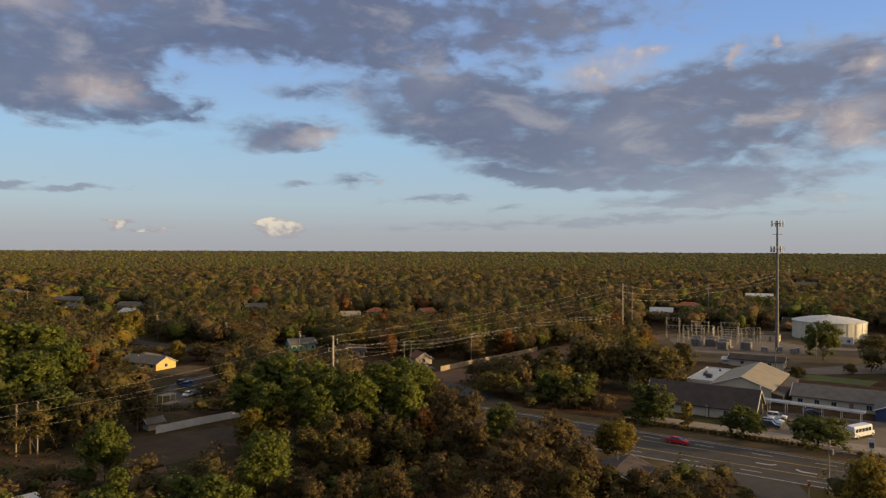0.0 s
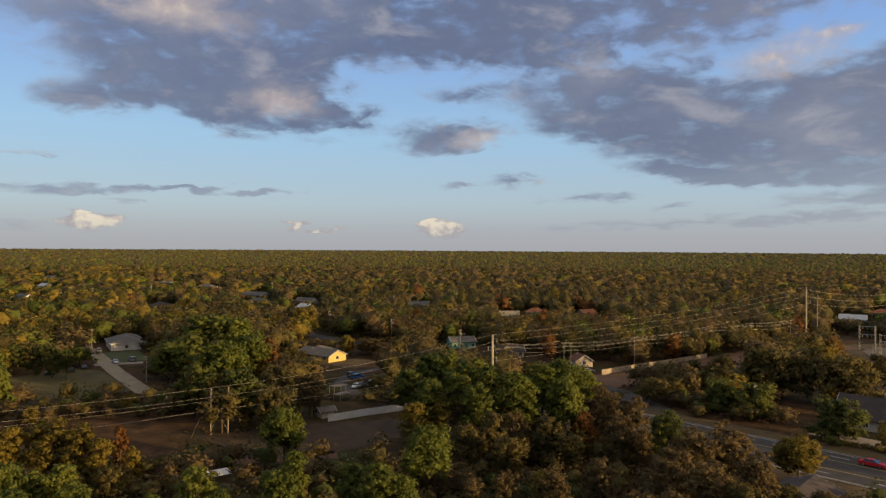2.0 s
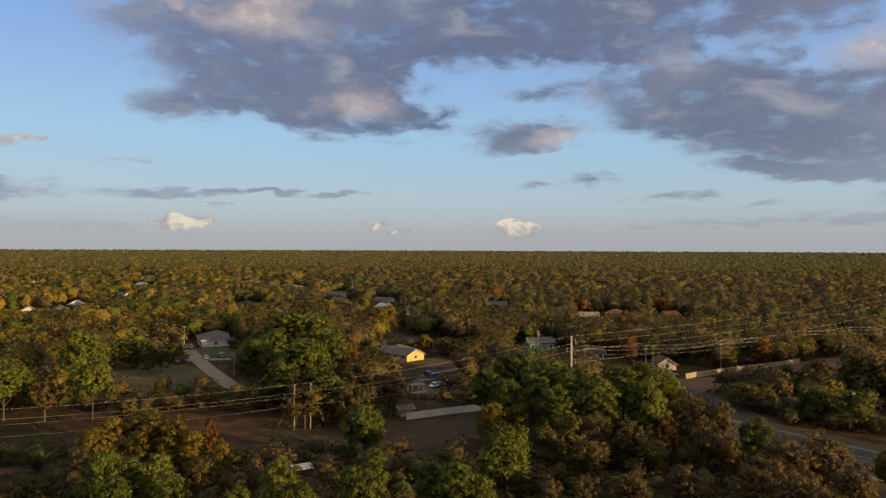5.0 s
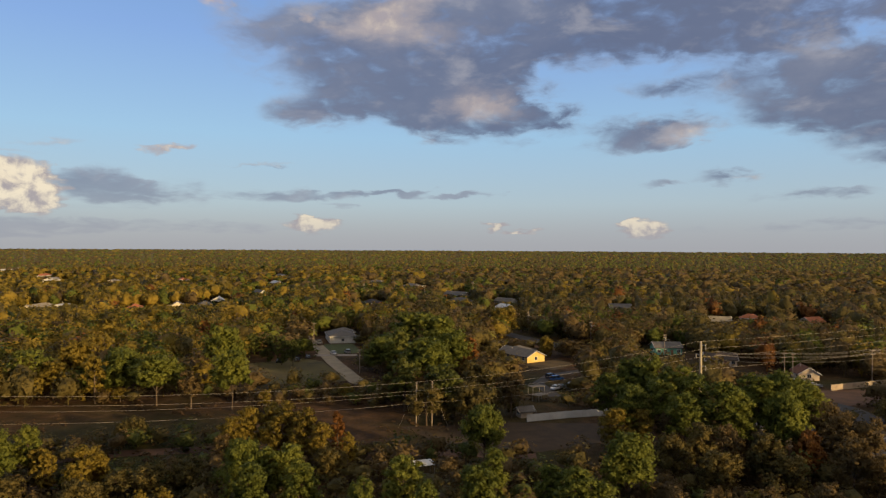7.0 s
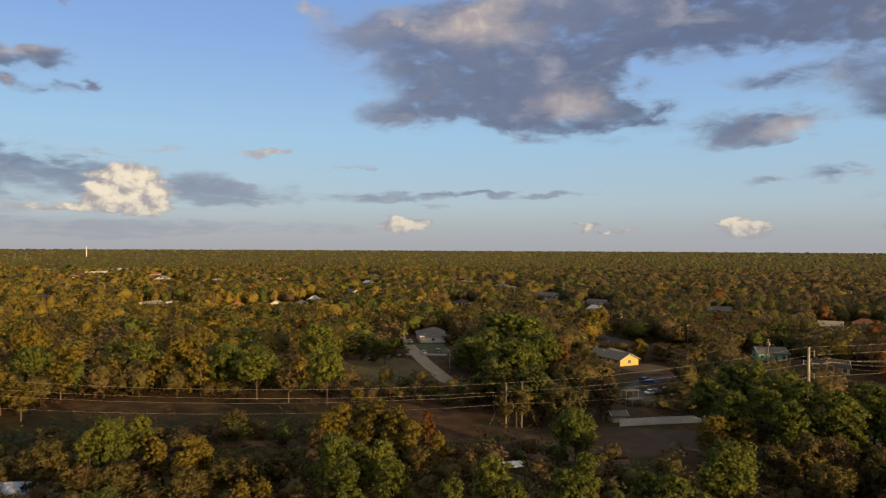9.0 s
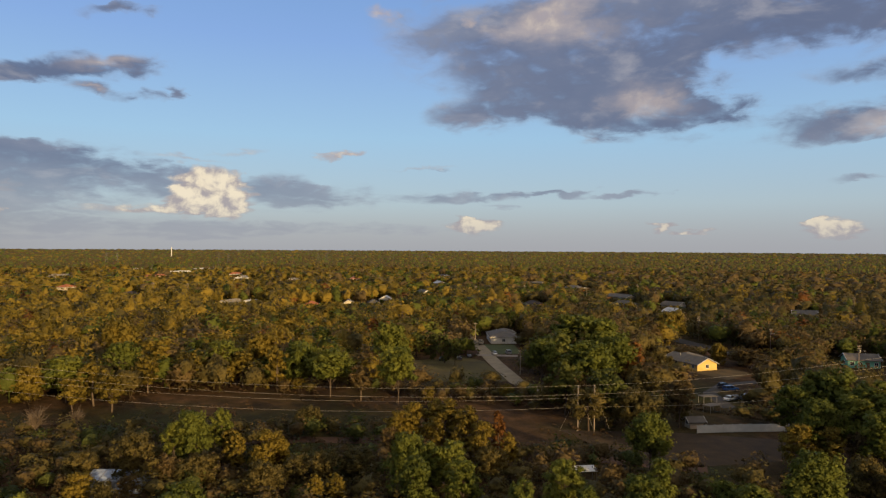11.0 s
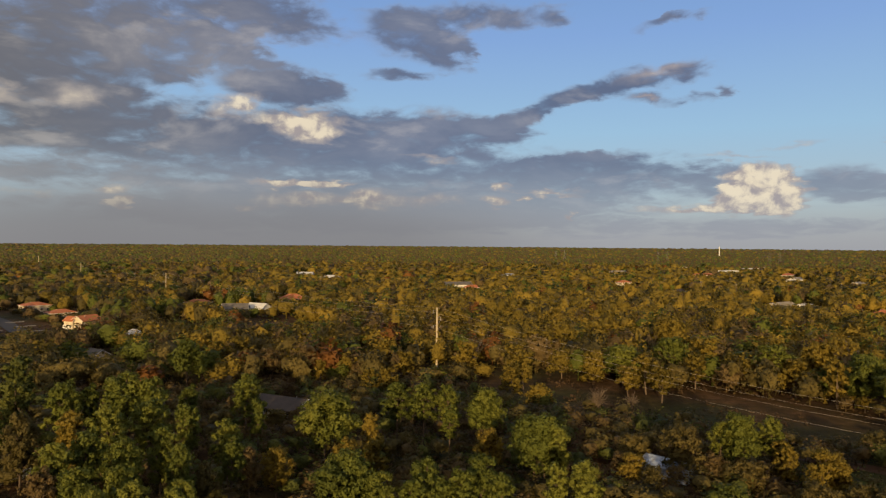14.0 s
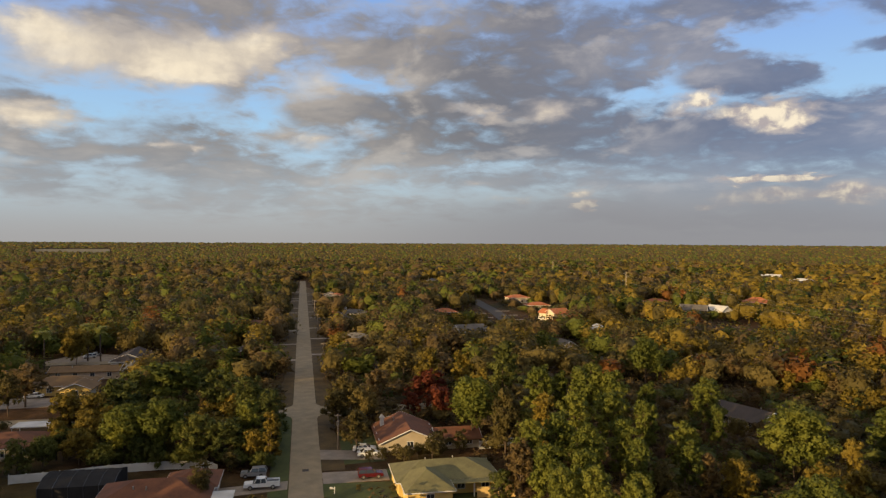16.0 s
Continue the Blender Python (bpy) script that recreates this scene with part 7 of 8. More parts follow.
set_tree("brown", -0.2, 116.0, 10, 2.6)
set_tree("pine", -44.6, 156.8, 16, 4.0)
set_tree("pine", -40.8, 170.1, 18, 6.0)
set_tree("pine", -30.8, 164.0, 18, 4.9)
set_tree("pine", -32.8, 155.0, 16, 4.1)
set_tree("pine", -26.4, 160.1, 17, 4.1)
set_tree("pine", -19.3, 149.5, 17.5, 4.4)
set_tree("pine", -13.9, 158.9, 18, 4.6)
set_tree("pine", -9.2, 163.0, 18, 5.3)
set_tree("pine", -4.8, 164.0, 17, 3.9)
set_tree("pine", -16.6, 151.9, 15, 3.8)
set_tree("pine", -26.4, 146.7, 15, 3.8)
set_tree("pine", -37.9, 150.1, 14.5, 4.0)
set_tree("pine", -8.6, 153.4, 15.5, 4.3)
set_tree("golden", -40.1, 144.8, 11, 3.9)
set_tree("golden", -35.3, 147.4, 11, 3.3)
set_tree("brown", -30.5, 149.9, 11, 2.6)
set_tree("brown", -17.1, 138.5, 12, 3.5)
set_tree("oak", -11.0, 137.0, 12, 3.4)
set_tree("oak", -21.4, 136.4, 12.5, 3.5)
set_tree("oak", -26.0, 133.2, 10, 4.0)
set_tree("oak", -17.3, 129.1, 9, 4.3)
set_tree("oak", -6.6, 134.7, 9, 4.3)
set_tree("rust", -3.8, 148.8, 10, 4.2)
set_tree("brown", 1.6, 154.2, 13, 4.8)
set_tree("brown", 6.0, 153.8, 13, 4.2)
set_tree("brown", 3.3, 140.1, 12, 3.8)
set_tree("brown", -0.4, 159.7, 14, 4.4)
set_tree("green", 13.0, 145.2, 12, 3.8)
set_tree("pine", -59.8, 122.5, 13, 4.1)
set_tree("pine", -47.5, 101.2, 12, 2.5)
set_tree("pine", -29.3, 114.6, 13.5, 4.5)
set_tree("pine", -30.7, 92.3, 14, 3.4)
set_tree("pine", -35.4, 94.6, 13, 2.7)
set_tree("pine", -27.3, 93.0, 12.5, 2.5)
set_tree("pine", -43.4, 86.8, 14, 3.3)
set_tree("pine", -55.3, 86.3, 13.5, 3.2)
set_tree("pine", -55.7, 76.4, 13, 2.1)
set_tree("pine", -48.9, 82.1, 12, 2.1)
set_tree("pine", -74.9, 83.5, 13, 2.9)
set_tree("pine", -67.2, 77.3, 13, 2.9)
set_tree("pine", -72.1, 72.3, 13.5, 3.0)
set_tree("pine", -80.9, 79.4, 13.5, 3.8)
set_tree("pine", -76.8, 81.1, 13, 2.8)
set_tree("golden", -107.5, 107.0, 11, 3.2)
set_tree("golden", -99.7, 108.5, 12, 5.0)
set_tree("golden", -93.4, 108.1, 11.5, 3.7)
set_tree("golden", -107.4, 102.3, 10, 3.1)
set_tree("golden", -104.0, 109.8, 12, 2.6)
set_tree("rust", -88.4, 112.6, 11, 2.6)
set_tree("golden", -81.9, 107.8, 9, 1.8)
set_tree("brown", -103.7, 95.9, 8, 2.3)
set_tree("golden", -88.4, 107.3, 10, 3.0)
set_tree("golden", -116.1, 69.2, 10, 2.0)
set_tree("golden", -112.2, 73.0, 10.5, 3.6)
set_tree("golden", -111.1, 75.7, 9, 1.6)
set_tree("oak", -136.2, 100.0, 6, 4.0)
set_tree("oak", -81.9, 102.6, 6, 3.4)
set_tree("oak", -96.3, 81.8, 8, 4.1)
set_tree("oak", -99.9, 77.5, 8, 4.0)
set_tree("oak", -103.3, 73.4, 7, 3.5)
set_tree("brown", -15.1, 109.9, 9, 2.8)
set_tree("golden", -9.0, 112.6, 9, 3.2)
set_tree("brown", -0.6, 117.6, 10, 2.8)
set_tree("brown", -20.2, 107.7, 8, 2.3)
set_tree("brown", 6.9, 141.9, 9, 3.3)
set_tree("golden", -199.4, 127.9, 15, 7.2)
set_tree("pine", -176.3, 126.8, 14, 4.8)
set_tree("pine", -162.7, 127.4, 14, 6.8)
set_tree("golden", -213.4, 143.4, 14, 6.9)
set_tree("golden", -193.7, 117.0, 12, 5.1)
set_tree("pine", -171.0, 159.2, 19, 5.4)
set_tree("pine", -140.5, 133.7, 16, 4.8)
set_tree("brown", -152.6, 130.5, 11, 4.1)
set_tree("golden", -175.1, 125.1, 4.5, 2.5)
set_tree("golden", -133.6, 139.0, 6, 2.0)
set_tree("golden", -122.3, 159.6, 5, 2.6)
set_tree("green", -197.1, 197.5, 11, 4.0)
set_tree("green", -189.0, 198.0, 11, 3.9)
set_tree("green", -179.7, 195.5, 11, 3.4)
set_tree("green", -174.3, 195.5, 10.5, 3.4)
set_tree("pine", -131.8, 212.9, 21, 9.9)
set_tree("pine", -121.5, 211.4, 20, 8.6)
set_tree("green", -128.9, 197.4, 17, 7.2)
set_tree("pine", -125.9, 183.1, 15, 5.8)
set_tree("pine", -109.4, 199.8, 16, 6.0)
set_tree("rust", -107.9, 210.2, 14, 4.8)
set_tree("pine", -105.5, 177.0, 17, 7.3)
set_tree("green", -100.8, 157.3, 15, 5.7)
set_tree("green", -86.9, 154.3, 15, 6.2)
set_tree("oak", -84.8, 169.3, 13, 5.9)
set_tree("brown", -73.0, 165.5, 13, 4.0)
set_tree("oak", -105.5, 158.9, 9, 5.0)
set_tree("oak", -87.9, 147.5, 11, 6.0)
set_tree("oak", -78.7, 154.1, 10, 6.9)
set_tree("golden", -102.6, 267.2, 8, 3.8)
set_tree("brown", -91.8, 267.8, 7, 6.2)
set_tree("brown", -75.4, 271.7, 8.5, 7.3)
set_tree("golden", -145.1, 318.2, 14, 7.7)
set_tree("pine", -120.9, 26.8, 13.5, 4.2)
set_tree("pine", -117.7, 28.7, 12.5, 2.3)
set_tree("pine", -97.9, 27.6, 13, 2.4)
set_tree("pine", -99.4, 24.0, 12.5, 2.0)
set_tree("pine", -86.9, 43.9, 13, 3.5)
set_tree("oak", -125.2, 53.6, 11, 4.7)
set_tree("pine", -124.9, 64.7, 12.5, 3.6)
set_tree("pine", -123.8, 70.3, 12.5, 2.4)
set_tree("golden", -119.9, 70.0, 10, 2.4)
set_tree("pine", -127.3, 62.4, 11, 2.4)
set_tree("golden", -93.5, 70.2, 7, 1.4)
set_tree("golden", -91.3, 72.7, 7, 1.7)
set_tree("golden", -199.8, 74.7, 12.5, 5.2)
set_tree("golden", -188.7, 75.1, 11, 4.2)
set_tree("golden", -196.5, 68.1, 10, 4.2)
set_tree("golden", -255.4, 103.7, 17, 8.0)
set_tree("pine", -215.0, 88.2, 15, 5.8)
set_tree("golden", -221.8, 102.5, 15, 6.1)
set_tree("golden", -206.3, 92.6, 12, 4.7)
set_tree("golden", -204.6, 104.0, 12, 4.9)
set_tree("pine", -202.4, 114.8, 14, 6.0)
set_tree("golden", -200.0, 128.4, 15, 6.2)
set_tree("golden", -180.0, 120.7, 14, 4.7)
set_tree("pine", -183.0, 131.3, 14, 4.9)
set_tree("golden", -248.1, 51.7, 13, 7.6)
set_tree("golden", -255.0, 62.9, 15, 7.1)
set_tree("golden", -262.7, 79.2, 15, 6.5)
set_tree("pine", -208.7, 70.7, 13, 6.2)
set_tree("golden", -218.5, 64.4, 10, 5.4)
set_tree("golden", -223.8, 55.2, 9.5, 5.3)
set_tree("golden", -204.7, 38.9, 13, 3.9)
set_tree("golden", -181.4, 38.4, 7, 4.2)
set_tree("oak", -135.0, 47.9, 6, 3.5)
set_tree("oak", -117.5, 62.1, 6, 4.5)
set_tree("oak", -102.7, 66.1, 7, 4.2)
set_tree("brown", -121.1, 58.3, 7, 2.8)
set_tree("pine", -137.3, -13.3, 14.5, 5.8)
set_tree("golden", -122.4, -8.1, 11, 2.6)
set_tree("golden", -132.3, -4.2, 12, 2.3)
set_tree("golden", -122.2, -3.1, 11, 2.6)
set_tree("pine", -150.5, 1.0, 14, 3.4)
set_tree("pine", -149.6, 6.7, 14, 3.0)
set_tree("pine", -148.8, 11.7, 14, 2.6)
set_tree("pine", -144.0, 19.5, 13.5, 3.8)
set_tree("pine", -138.9, 11.5, 12, 1.8)
set_tree("golden", -125.4, 17.6, 11, 2.8)
set_tree("pine", -121.1, 25.1, 13.5, 4.4)
set_tree("pine", -155.7, -32.2, 15, 3.9)
set_tree("pine", -141.0, -27.1, 13, 1.8)
set_tree("pine", -120.7, -28.4, 14, 2.5)
set_tree("pine", -114.0, -26.0, 13, 1.9)
set_tree("golden", -119.3, -19.9, 10, 3.0)
set_tree("brown", -116.6, -23.6, 11, 1.9)
set_tree("pine", -97.8, -6.1, 14.5, 4.2)
set_tree("pine", -94.3, -8.7, 14, 3.2)
set_tree("pine", -95.1, -2.2, 13, 2.5)
set_tree("pine", -97.5, 4.6, 14, 2.6)
set_tree("pine", -94.1, 3.0, 13, 2.0)
set_tree("pine", -93.8, 6.7, 12.5, 2.1)
set_tree("pine", -97.6, 12.5, 14.5, 2.6)
set_tree("pine", -93.7, 9.7, 13.5, 2.5)
set_tree("pine", -93.2, 14.7, 13, 2.1)
set_tree("pine", -205.9, -60.0, 15, 4.2)
set_tree("golden", -304.9, 26.1, 16, 9.4)
set_tree("golden", -226.2, 24.0, 13, 5.0)
set_tree("golden", -229.8, -2.2, 13, 5.0)
set_tree("golden", -217.9, 3.9, 11, 3.8)
set_tree("golden", -194.5, -1.8, 10, 3.4)
set_tree("golden", -216.8, 38.3, 14, 4.9)
set_tree("golden", -192.4, 33.3, 11, 4.3)
set_tree("golden", -248.1, -30.7, 13, 6.3)
set_tree("golden", -240.1, -22.5, 12, 6.1)
set_tree("golden", -228.9, -30.8, 11, 5.8)
set_tree("brown", -224.2, -39.2, 11, 4.7)
set_tree("golden", -236.7, -51.6, 13, 4.9)
set_tree("golden", -234.7, -59.5, 12, 2.9)
set_tree("green", -278.6, -68.7, 14, 9.1)
set_tree("golden", -212.9, -22.3, 9, 2.7)
set_tree("golden", -196.5, -7.1, 9, 3.4)
set_tree("golden", -158.2, -105.9, 15, 5.1)
set_tree("golden", -164.9, -99.2, 14, 3.8)
set_tree("golden", -148.1, -83.8, 14, 3.4)
set_tree("pine", -129.1, -74.8, 14.5, 4.8)
set_tree("green", -168.0, -87.7, 18, 4.6)
set_tree("green", -143.0, -75.0, 17, 3.7)
set_tree("oak", -121.1, -62.8, 16, 3.1)
set_tree("pine", -139.0, -64.0, 17, 3.6)
set_tree("golden", -126.3, -57.0, 15, 2.9)
set_tree("pine", -143.5, -61.0, 16, 2.0)
set_tree("pine", -143.3, -54.1, 18, 4.6)
set_tree("pine", -142.7, -49.0, 17, 3.2)
set_tree("pine", -120.4, -48.1, 16.5, 3.3)
set_tree("pine", -128.1, -44.0, 16, 3.5)
set_tree("pine", -126.3, -36.9, 15.5, 2.6)
set_tree("pine", -147.7, -42.5, 15, 2.0)
set_tree("pine", -101.4, -48.0, 15.5, 3.2)
set_tree("pine", -106.5, -45.7, 16, 2.9)
set_tree("pine", -104.0, -39.2, 15.5, 2.8)
set_tree("brown", -97.7, -47.9, 14, 2.7)
set_tree("pine", -93.9, -41.9, 14.5, 2.6)
set_tree("pine", -94.5, -36.4, 14.5, 2.6)
set_tree("pine", -111.5, -36.3, 15, 2.5)
set_tree("pine", -103.7, -31.1, 14.5, 2.3)
set_tree("pine", -89.0, -32.8, 14, 2.8)
set_tree("green", -96.2, -50.6, 9, 2.2)
set_tree("pine", -91.1, -27.3, 13.5, 2.5)
set_tree("pine", -86.4, -36.3, 14, 2.4)
set_tree("golden", -100.1, -24.9, 9, 2.3)
set_tree("oak", -106.9, -28.4, 11, 2.4)
set_tree("red", -151.2, -101.9, 10, 5.6)
set_tree("red", -141.5, -91.5, 9, 3.9)
set_tree("red", -137.5, -97.0, 8, 2.6)
set_tree("oak", -213.4, -154.5, 12, 6.0)
set_tree("brown", -209.3, -130.7, 13, 5.8)
set_tree("oak", -173.4, -125.5, 12, 4.9)
set_tree("oak", -143.1, -79.1, 12, 2.0)
set_tree("golden", -82.8, -151.5, 11, 4.7)
set_tree("golden", -79.5, -135.9, 10, 3.7)
set_tree("green", -89.6, -142.3, 14, 5.4)
set_tree("green", -98.2, -148.0, 14, 5.8)
set_tree("pine", -105.2, -146.2, 14.5, 5.9)
set_tree("green", -115.9, -150.5, 14, 4.7)
set_tree("green", -110.8, -134.4, 13.5, 5.9)
set_tree("green", -109.1, -122.7, 13, 4.9)
set_tree("green", -104.7, -110.7, 12, 3.9)
set_tree("pine", -96.5, -108.5, 12, 2.5)
set_tree("golden", -95.3, -100.7, 11, 2.4)
set_tree("golden", -93.9, -104.0, 7.5, 2.4)
set_tree("pine", -79.6, -124.5, 11.5, 4.2)
set_tree("pine", -84.1, -118.6, 12.5, 4.2)
set_tree("green", -87.2, -112.4, 10.5, 4.2)
set_tree("green", -90.5, -108.2, 9.3, 3.6)
set_tree("golden", -83.9, -141.4, 12, 3.9)
set_tree("green", -81.4, -121.8, 6, 3.6)
set_tree("green", -85.9, -114.0, 4.5, 4.1)
set_tree("green", -90.3, -106.2, 3.6, 3.5)
set_tree("green", -93.2, -100.9, 3.2, 2.9)
set_tree("golden", -74.9, -132.1, 7, 3.6)
set_tree("green", -77.4, -126.7, 4.5, 4.1)
set_tree("golden", -74.0, -138.5, 8.5, 2.4)
set_tree("oak", -73.6, -94.2, 7, 2.3)
set_tree("brown", -93.1, -189.3, 12, 5.6)
set_tree("oak", -85.6, -182.1, 11, 3.8)
set_tree("golden", -134.9, -239.6, 12, 5.4)
set_tree("brown", -121.0, -259.5, 13, 6.4)
set_tree("brown", -164.3, -173.8, 9, 4.1)
set_tree("brown", -154.6, -158.0, 8, 2.9)
set_tree("oak", -123.0, -108.5, 9, 3.6)
set_tree("oak", -128.1, -110.3, 12, 4.4)
set_tree("oak", -124.0, -101.3, 11, 4.2)
set_tree("oak", -110.8, -92.3, 9, 3.5)
set_tree("brown", -142.5, -112.1, 11, 4.0)
set_tree("golden", -181.9, -159.2, 12, 6.3)
set_tree("oak", -188.5, -149.6, 12, 6.3)
for x, y, h, r in ((-163, -33, 4.6, 3.2), (-164.5, -27.5, 4.8, 3.0), (-165, -22, 5.0, 3.2), (-166.5, -16.5, 5.4, 3.0), (-171, -38, 6.5, 3.4)):
    set_tree("brown" if r > 3.1 else "oak", x, y, h, r)
for x, y, h, r in ((-29, -101, 13.0, 4.6), (-30, -110, 14.0, 4.8), (-33, -119, 13.0, 4.6), (-36, -129, 14.0, 4.8), (-41, -139, 13.5, 4.6), (-44, -150, 14.0, 4.8), (-46, -161, 13.5, 4.6)):
    set_tree("pine", x, y, h, r)        # unseen tall pines, added sunward of the nearest roofs to shade them
for x, y, tall in ((-61, -138, 6.8), (-65.5, -136.5, 6.6), (-70, -136, 6.0), (-74.5, -137, 6.8), (-58, -143, 6.6), (-79, -139, 6.6), (-56, -134, 6.0)):
    set_tree("green", x, y, tall, 3.0)

# the dense stand left of the street, closed down to the ground
for i in range(9):
    for j in range(8):
        along, aside = 16.0 + 4.3 * i + rng.uniform(-1.5, 1.5), -7.5 - 4.9 * j + rng.uniform(-1.6, 1.6)
        x, y = on_street(along, aside)
        if along > 49 and j > 5 or math.hypot(x + 67, y + 117) < 13 or math.hypot(x + 70, y + 152) < 14 or math.hypot(x + 76, y + 108) < 9:
            continue
        edge = i == 0 or j == 0
        species = ("green", "oak", "green", "golden")[int(rng.integers(4))]
        tall = min(rng.uniform(6.0, 8.5) if not edge else rng.uniform(4.5, 6.5), tallest(x, y))
        if tall > 3 and all((x - a) ** 2 + (y - b) ** 2 > 7 for a, b in TAKEN):
            set_tree(species, x, y, tall, rng.uniform(2.4, 3.2), "mid")
# bushes against the houses and on the lawns
for x, y, tall in ((-109.5, -84.2, 3.0), (-111.5, -82.4, 3.4), (-113.2, -80.6, 3.0), (-107.6, -86.0, 2.6), (-110.2, -79.5, 3.6), (-114.6, -79.2, 3.4), (-116.2, -77.6, 3.4), (-99.0, -70.6, 2.0), (-98.2, -67.5, 2.2), (-97.4, -64.5, 1.8), (-96.8, -72.2, 1.6), (-88.0, -104.0, 4.2), (-90.5, -106.5, 4.0), (-94.0, -77.5, 1.4), (-115.0, -76.0, 5.0), (-118.5, -77.0, 5.5), (-122.0, -74.0, 5.0), (-82.6, -105.2, 4.2)):
    set_tree("oak", x, y, tall, tall * 0.48, "mid")
for species, x, y, tall in (("brown", -119, 50, 5.6), ("golden", -122, 43, 7.0), ("brown", -128, 43, 5.4), ("oak", -117, 45, 6.0), ("oak", -136, 58, 8.0)):
    set_tree(species, x, y, tall, tall * 0.42)
for x, y, tall in ((-112, 245, 5.0), (-116, 248, 5.5), (-120, 252, 6.0), (-119, 244, 6.0)):
    set_tree("oak", x, y, tall, tall * 0.45, "mid")

# ---------------------------------------------------------------- the woods, near to far
NEAR, MID, FAR = 140.0, 215.0, 620.0


def clear_of_taken(x, y, gap=4.5):
    return all((x - a) ** 2 + (y - b) ** 2 > gap * gap for a, b in TAKEN)


def small_tree(species, leaves, leaf, core=0.86):
    """A tree of the mass: one rough rounded crown, coated with sprays of leaves."""
    h, s = SIZES[species]
    knobs, reach = sphere_ways(11, 0.35), rng.uniform(0.15, 0.55, 11)

    def swell(d):
        return 0.56 + (np.clip((d @ knobs.T - 0.62) / 0.38, 0, 1) ** 1.5 * reach).sum(1)

    size = np.array((s, s, h * 0.46) if SHAPES[species] == "broad" else (s * 0.85, s * 0.85, h * 0.46))
    body = BALL_V * (swell(BALL_V) + rng.uniform(-0.06, 0.06, len(BALL_V)))[:, None] * size * core + (0, 0, h * 0.5)
    keep = BALL_F[(BALL_V[BALL_F][:, :, 2].mean(1)) > -0.55]
    V, F, N, base = [body], [keep], [BALL_V + rng.normal(size=BALL_V.shape) * 0.3], len(body)
    if leaves:
        d = sphere_ways(leaves, 0.3)
        p = d * (swell(d) * rng.uniform(0.86, 1.18, leaves))[:, None] * size + (0, 0, h * 0.5)
        n = d + rng.normal(size=d.shape) * 0.6
        u = np.cross(n, rng.normal(size=d.shape))
        u /= np.linalg.norm(u, axis=1)[:, None] + 1e-9
        w = np.cross(n / (np.linalg.norm(n, axis=1)[:, None] + 1e-9), u)
        q = leaf * rng.uniform(0.6, 1.3, (leaves, 1))
        V.append(np.stack([p + u * q, p - u * q * 0.6 + w * q * 0.75, p - u * q * 0.5 - w * q * 0.75], 1).reshape(-1, 3))
        F.append(np.arange(leaves * 3).reshape(-1, 3) + base)
        N.append(np.repeat(d + rng.normal(size=d.shape) * 0.38, 3, 0))
        base += leaves * 3
    tv, tf = limb_arrays([([(0, 0, -0.2), (0, 0, h * 0.4)], (0.2, 0.15))], 3)
    V.append(tv), F.append(tf + base), N.append(tv * (1, 1, 0) + (0, 0, 0.01))
    return np.concatenate(V), np.concatenate(F), np.concatenate(N)


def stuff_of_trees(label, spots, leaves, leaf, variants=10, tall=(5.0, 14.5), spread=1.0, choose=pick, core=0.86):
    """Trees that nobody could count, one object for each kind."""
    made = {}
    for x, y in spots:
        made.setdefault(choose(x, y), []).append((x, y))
    for species, places in made.items():
        protos = [small_tree(species, leaves, leaf, core) for k in range(variants)]
        h, s = SIZES[species]
        V, F, N, base = [], [], [], 0
        for x, y in places:
            v, f, n = protos[int(rng.integers(variants))]
            grove = 0.5 + 0.5 * noise.noise((x * 0.012, y * 0.012, 21.0))
            up = min(tall[0] + (tall[1] - tall[0]) * min(max(rng.beta(2.0, 2.6) * 0.7 + 0.4 * grove, 0), 1), tallest(x, y))
            if up < 2.2:
                continue
            a, k, w = rng.uniform(0, 2 * math.pi), up / h, rng.uniform(3.9, 6.6) * (0.6 + 0.4 * up / tall[1]) * spread / s
            m = np.array(((math.cos(a) * w, -math.sin(a) * w, 0), (math.sin(a) * w, math.cos(a) * w, 0), (0, 0, k)))
            V.append(v @ m.T + (x, y, far_rise(math.hypot(x, y)))), F.append(f + base), N.append(n @ m.T)
            base += len(v)
        ob = new(f"{species}_woods", tri_mesh("woods", np.concatenate(V), np.concatenate(F), LEAF[species], np.concatenate(N)))
        tagged(ob, f"{label} of {species} coloured trees", "woods", kind="stuff")


def low_mix(x, y):
    return ("oak", "brown", "oak", "brown", "green")[int(rng.integers(5))]


brush = [s for s in woods(78, MID, 5.4) if not is_open(*s, 1.0) and clear_of_taken(*s, 2.2)]
stuff_of_trees("low dusky brush under the tall trees", brush, 170, 0.62, tall=(2.6, 6.2), spread=0.62, choose=low_mix, core=0.66)
middle = [s for s in woods(MID, 380, 7.6) if not is_open(*s, 2.2) and clear_of_taken(*s, 4.0)]
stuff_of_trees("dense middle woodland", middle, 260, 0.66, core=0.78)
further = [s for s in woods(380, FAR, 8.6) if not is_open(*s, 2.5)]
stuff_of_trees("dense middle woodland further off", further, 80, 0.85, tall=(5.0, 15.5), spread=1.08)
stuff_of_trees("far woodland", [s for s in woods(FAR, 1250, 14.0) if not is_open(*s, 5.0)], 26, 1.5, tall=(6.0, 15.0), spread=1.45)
behind = [s for s in woods(30, 330, 13.0, -180, 180) if (not -40 <= view_angle(*s) <= 163 or math.hypot(*s) < 60) and math.hypot(*s) > 40 and not is_open(*s, 1.0)]
stuff_of_trees("woodland behind", behind, 0, 1.0)


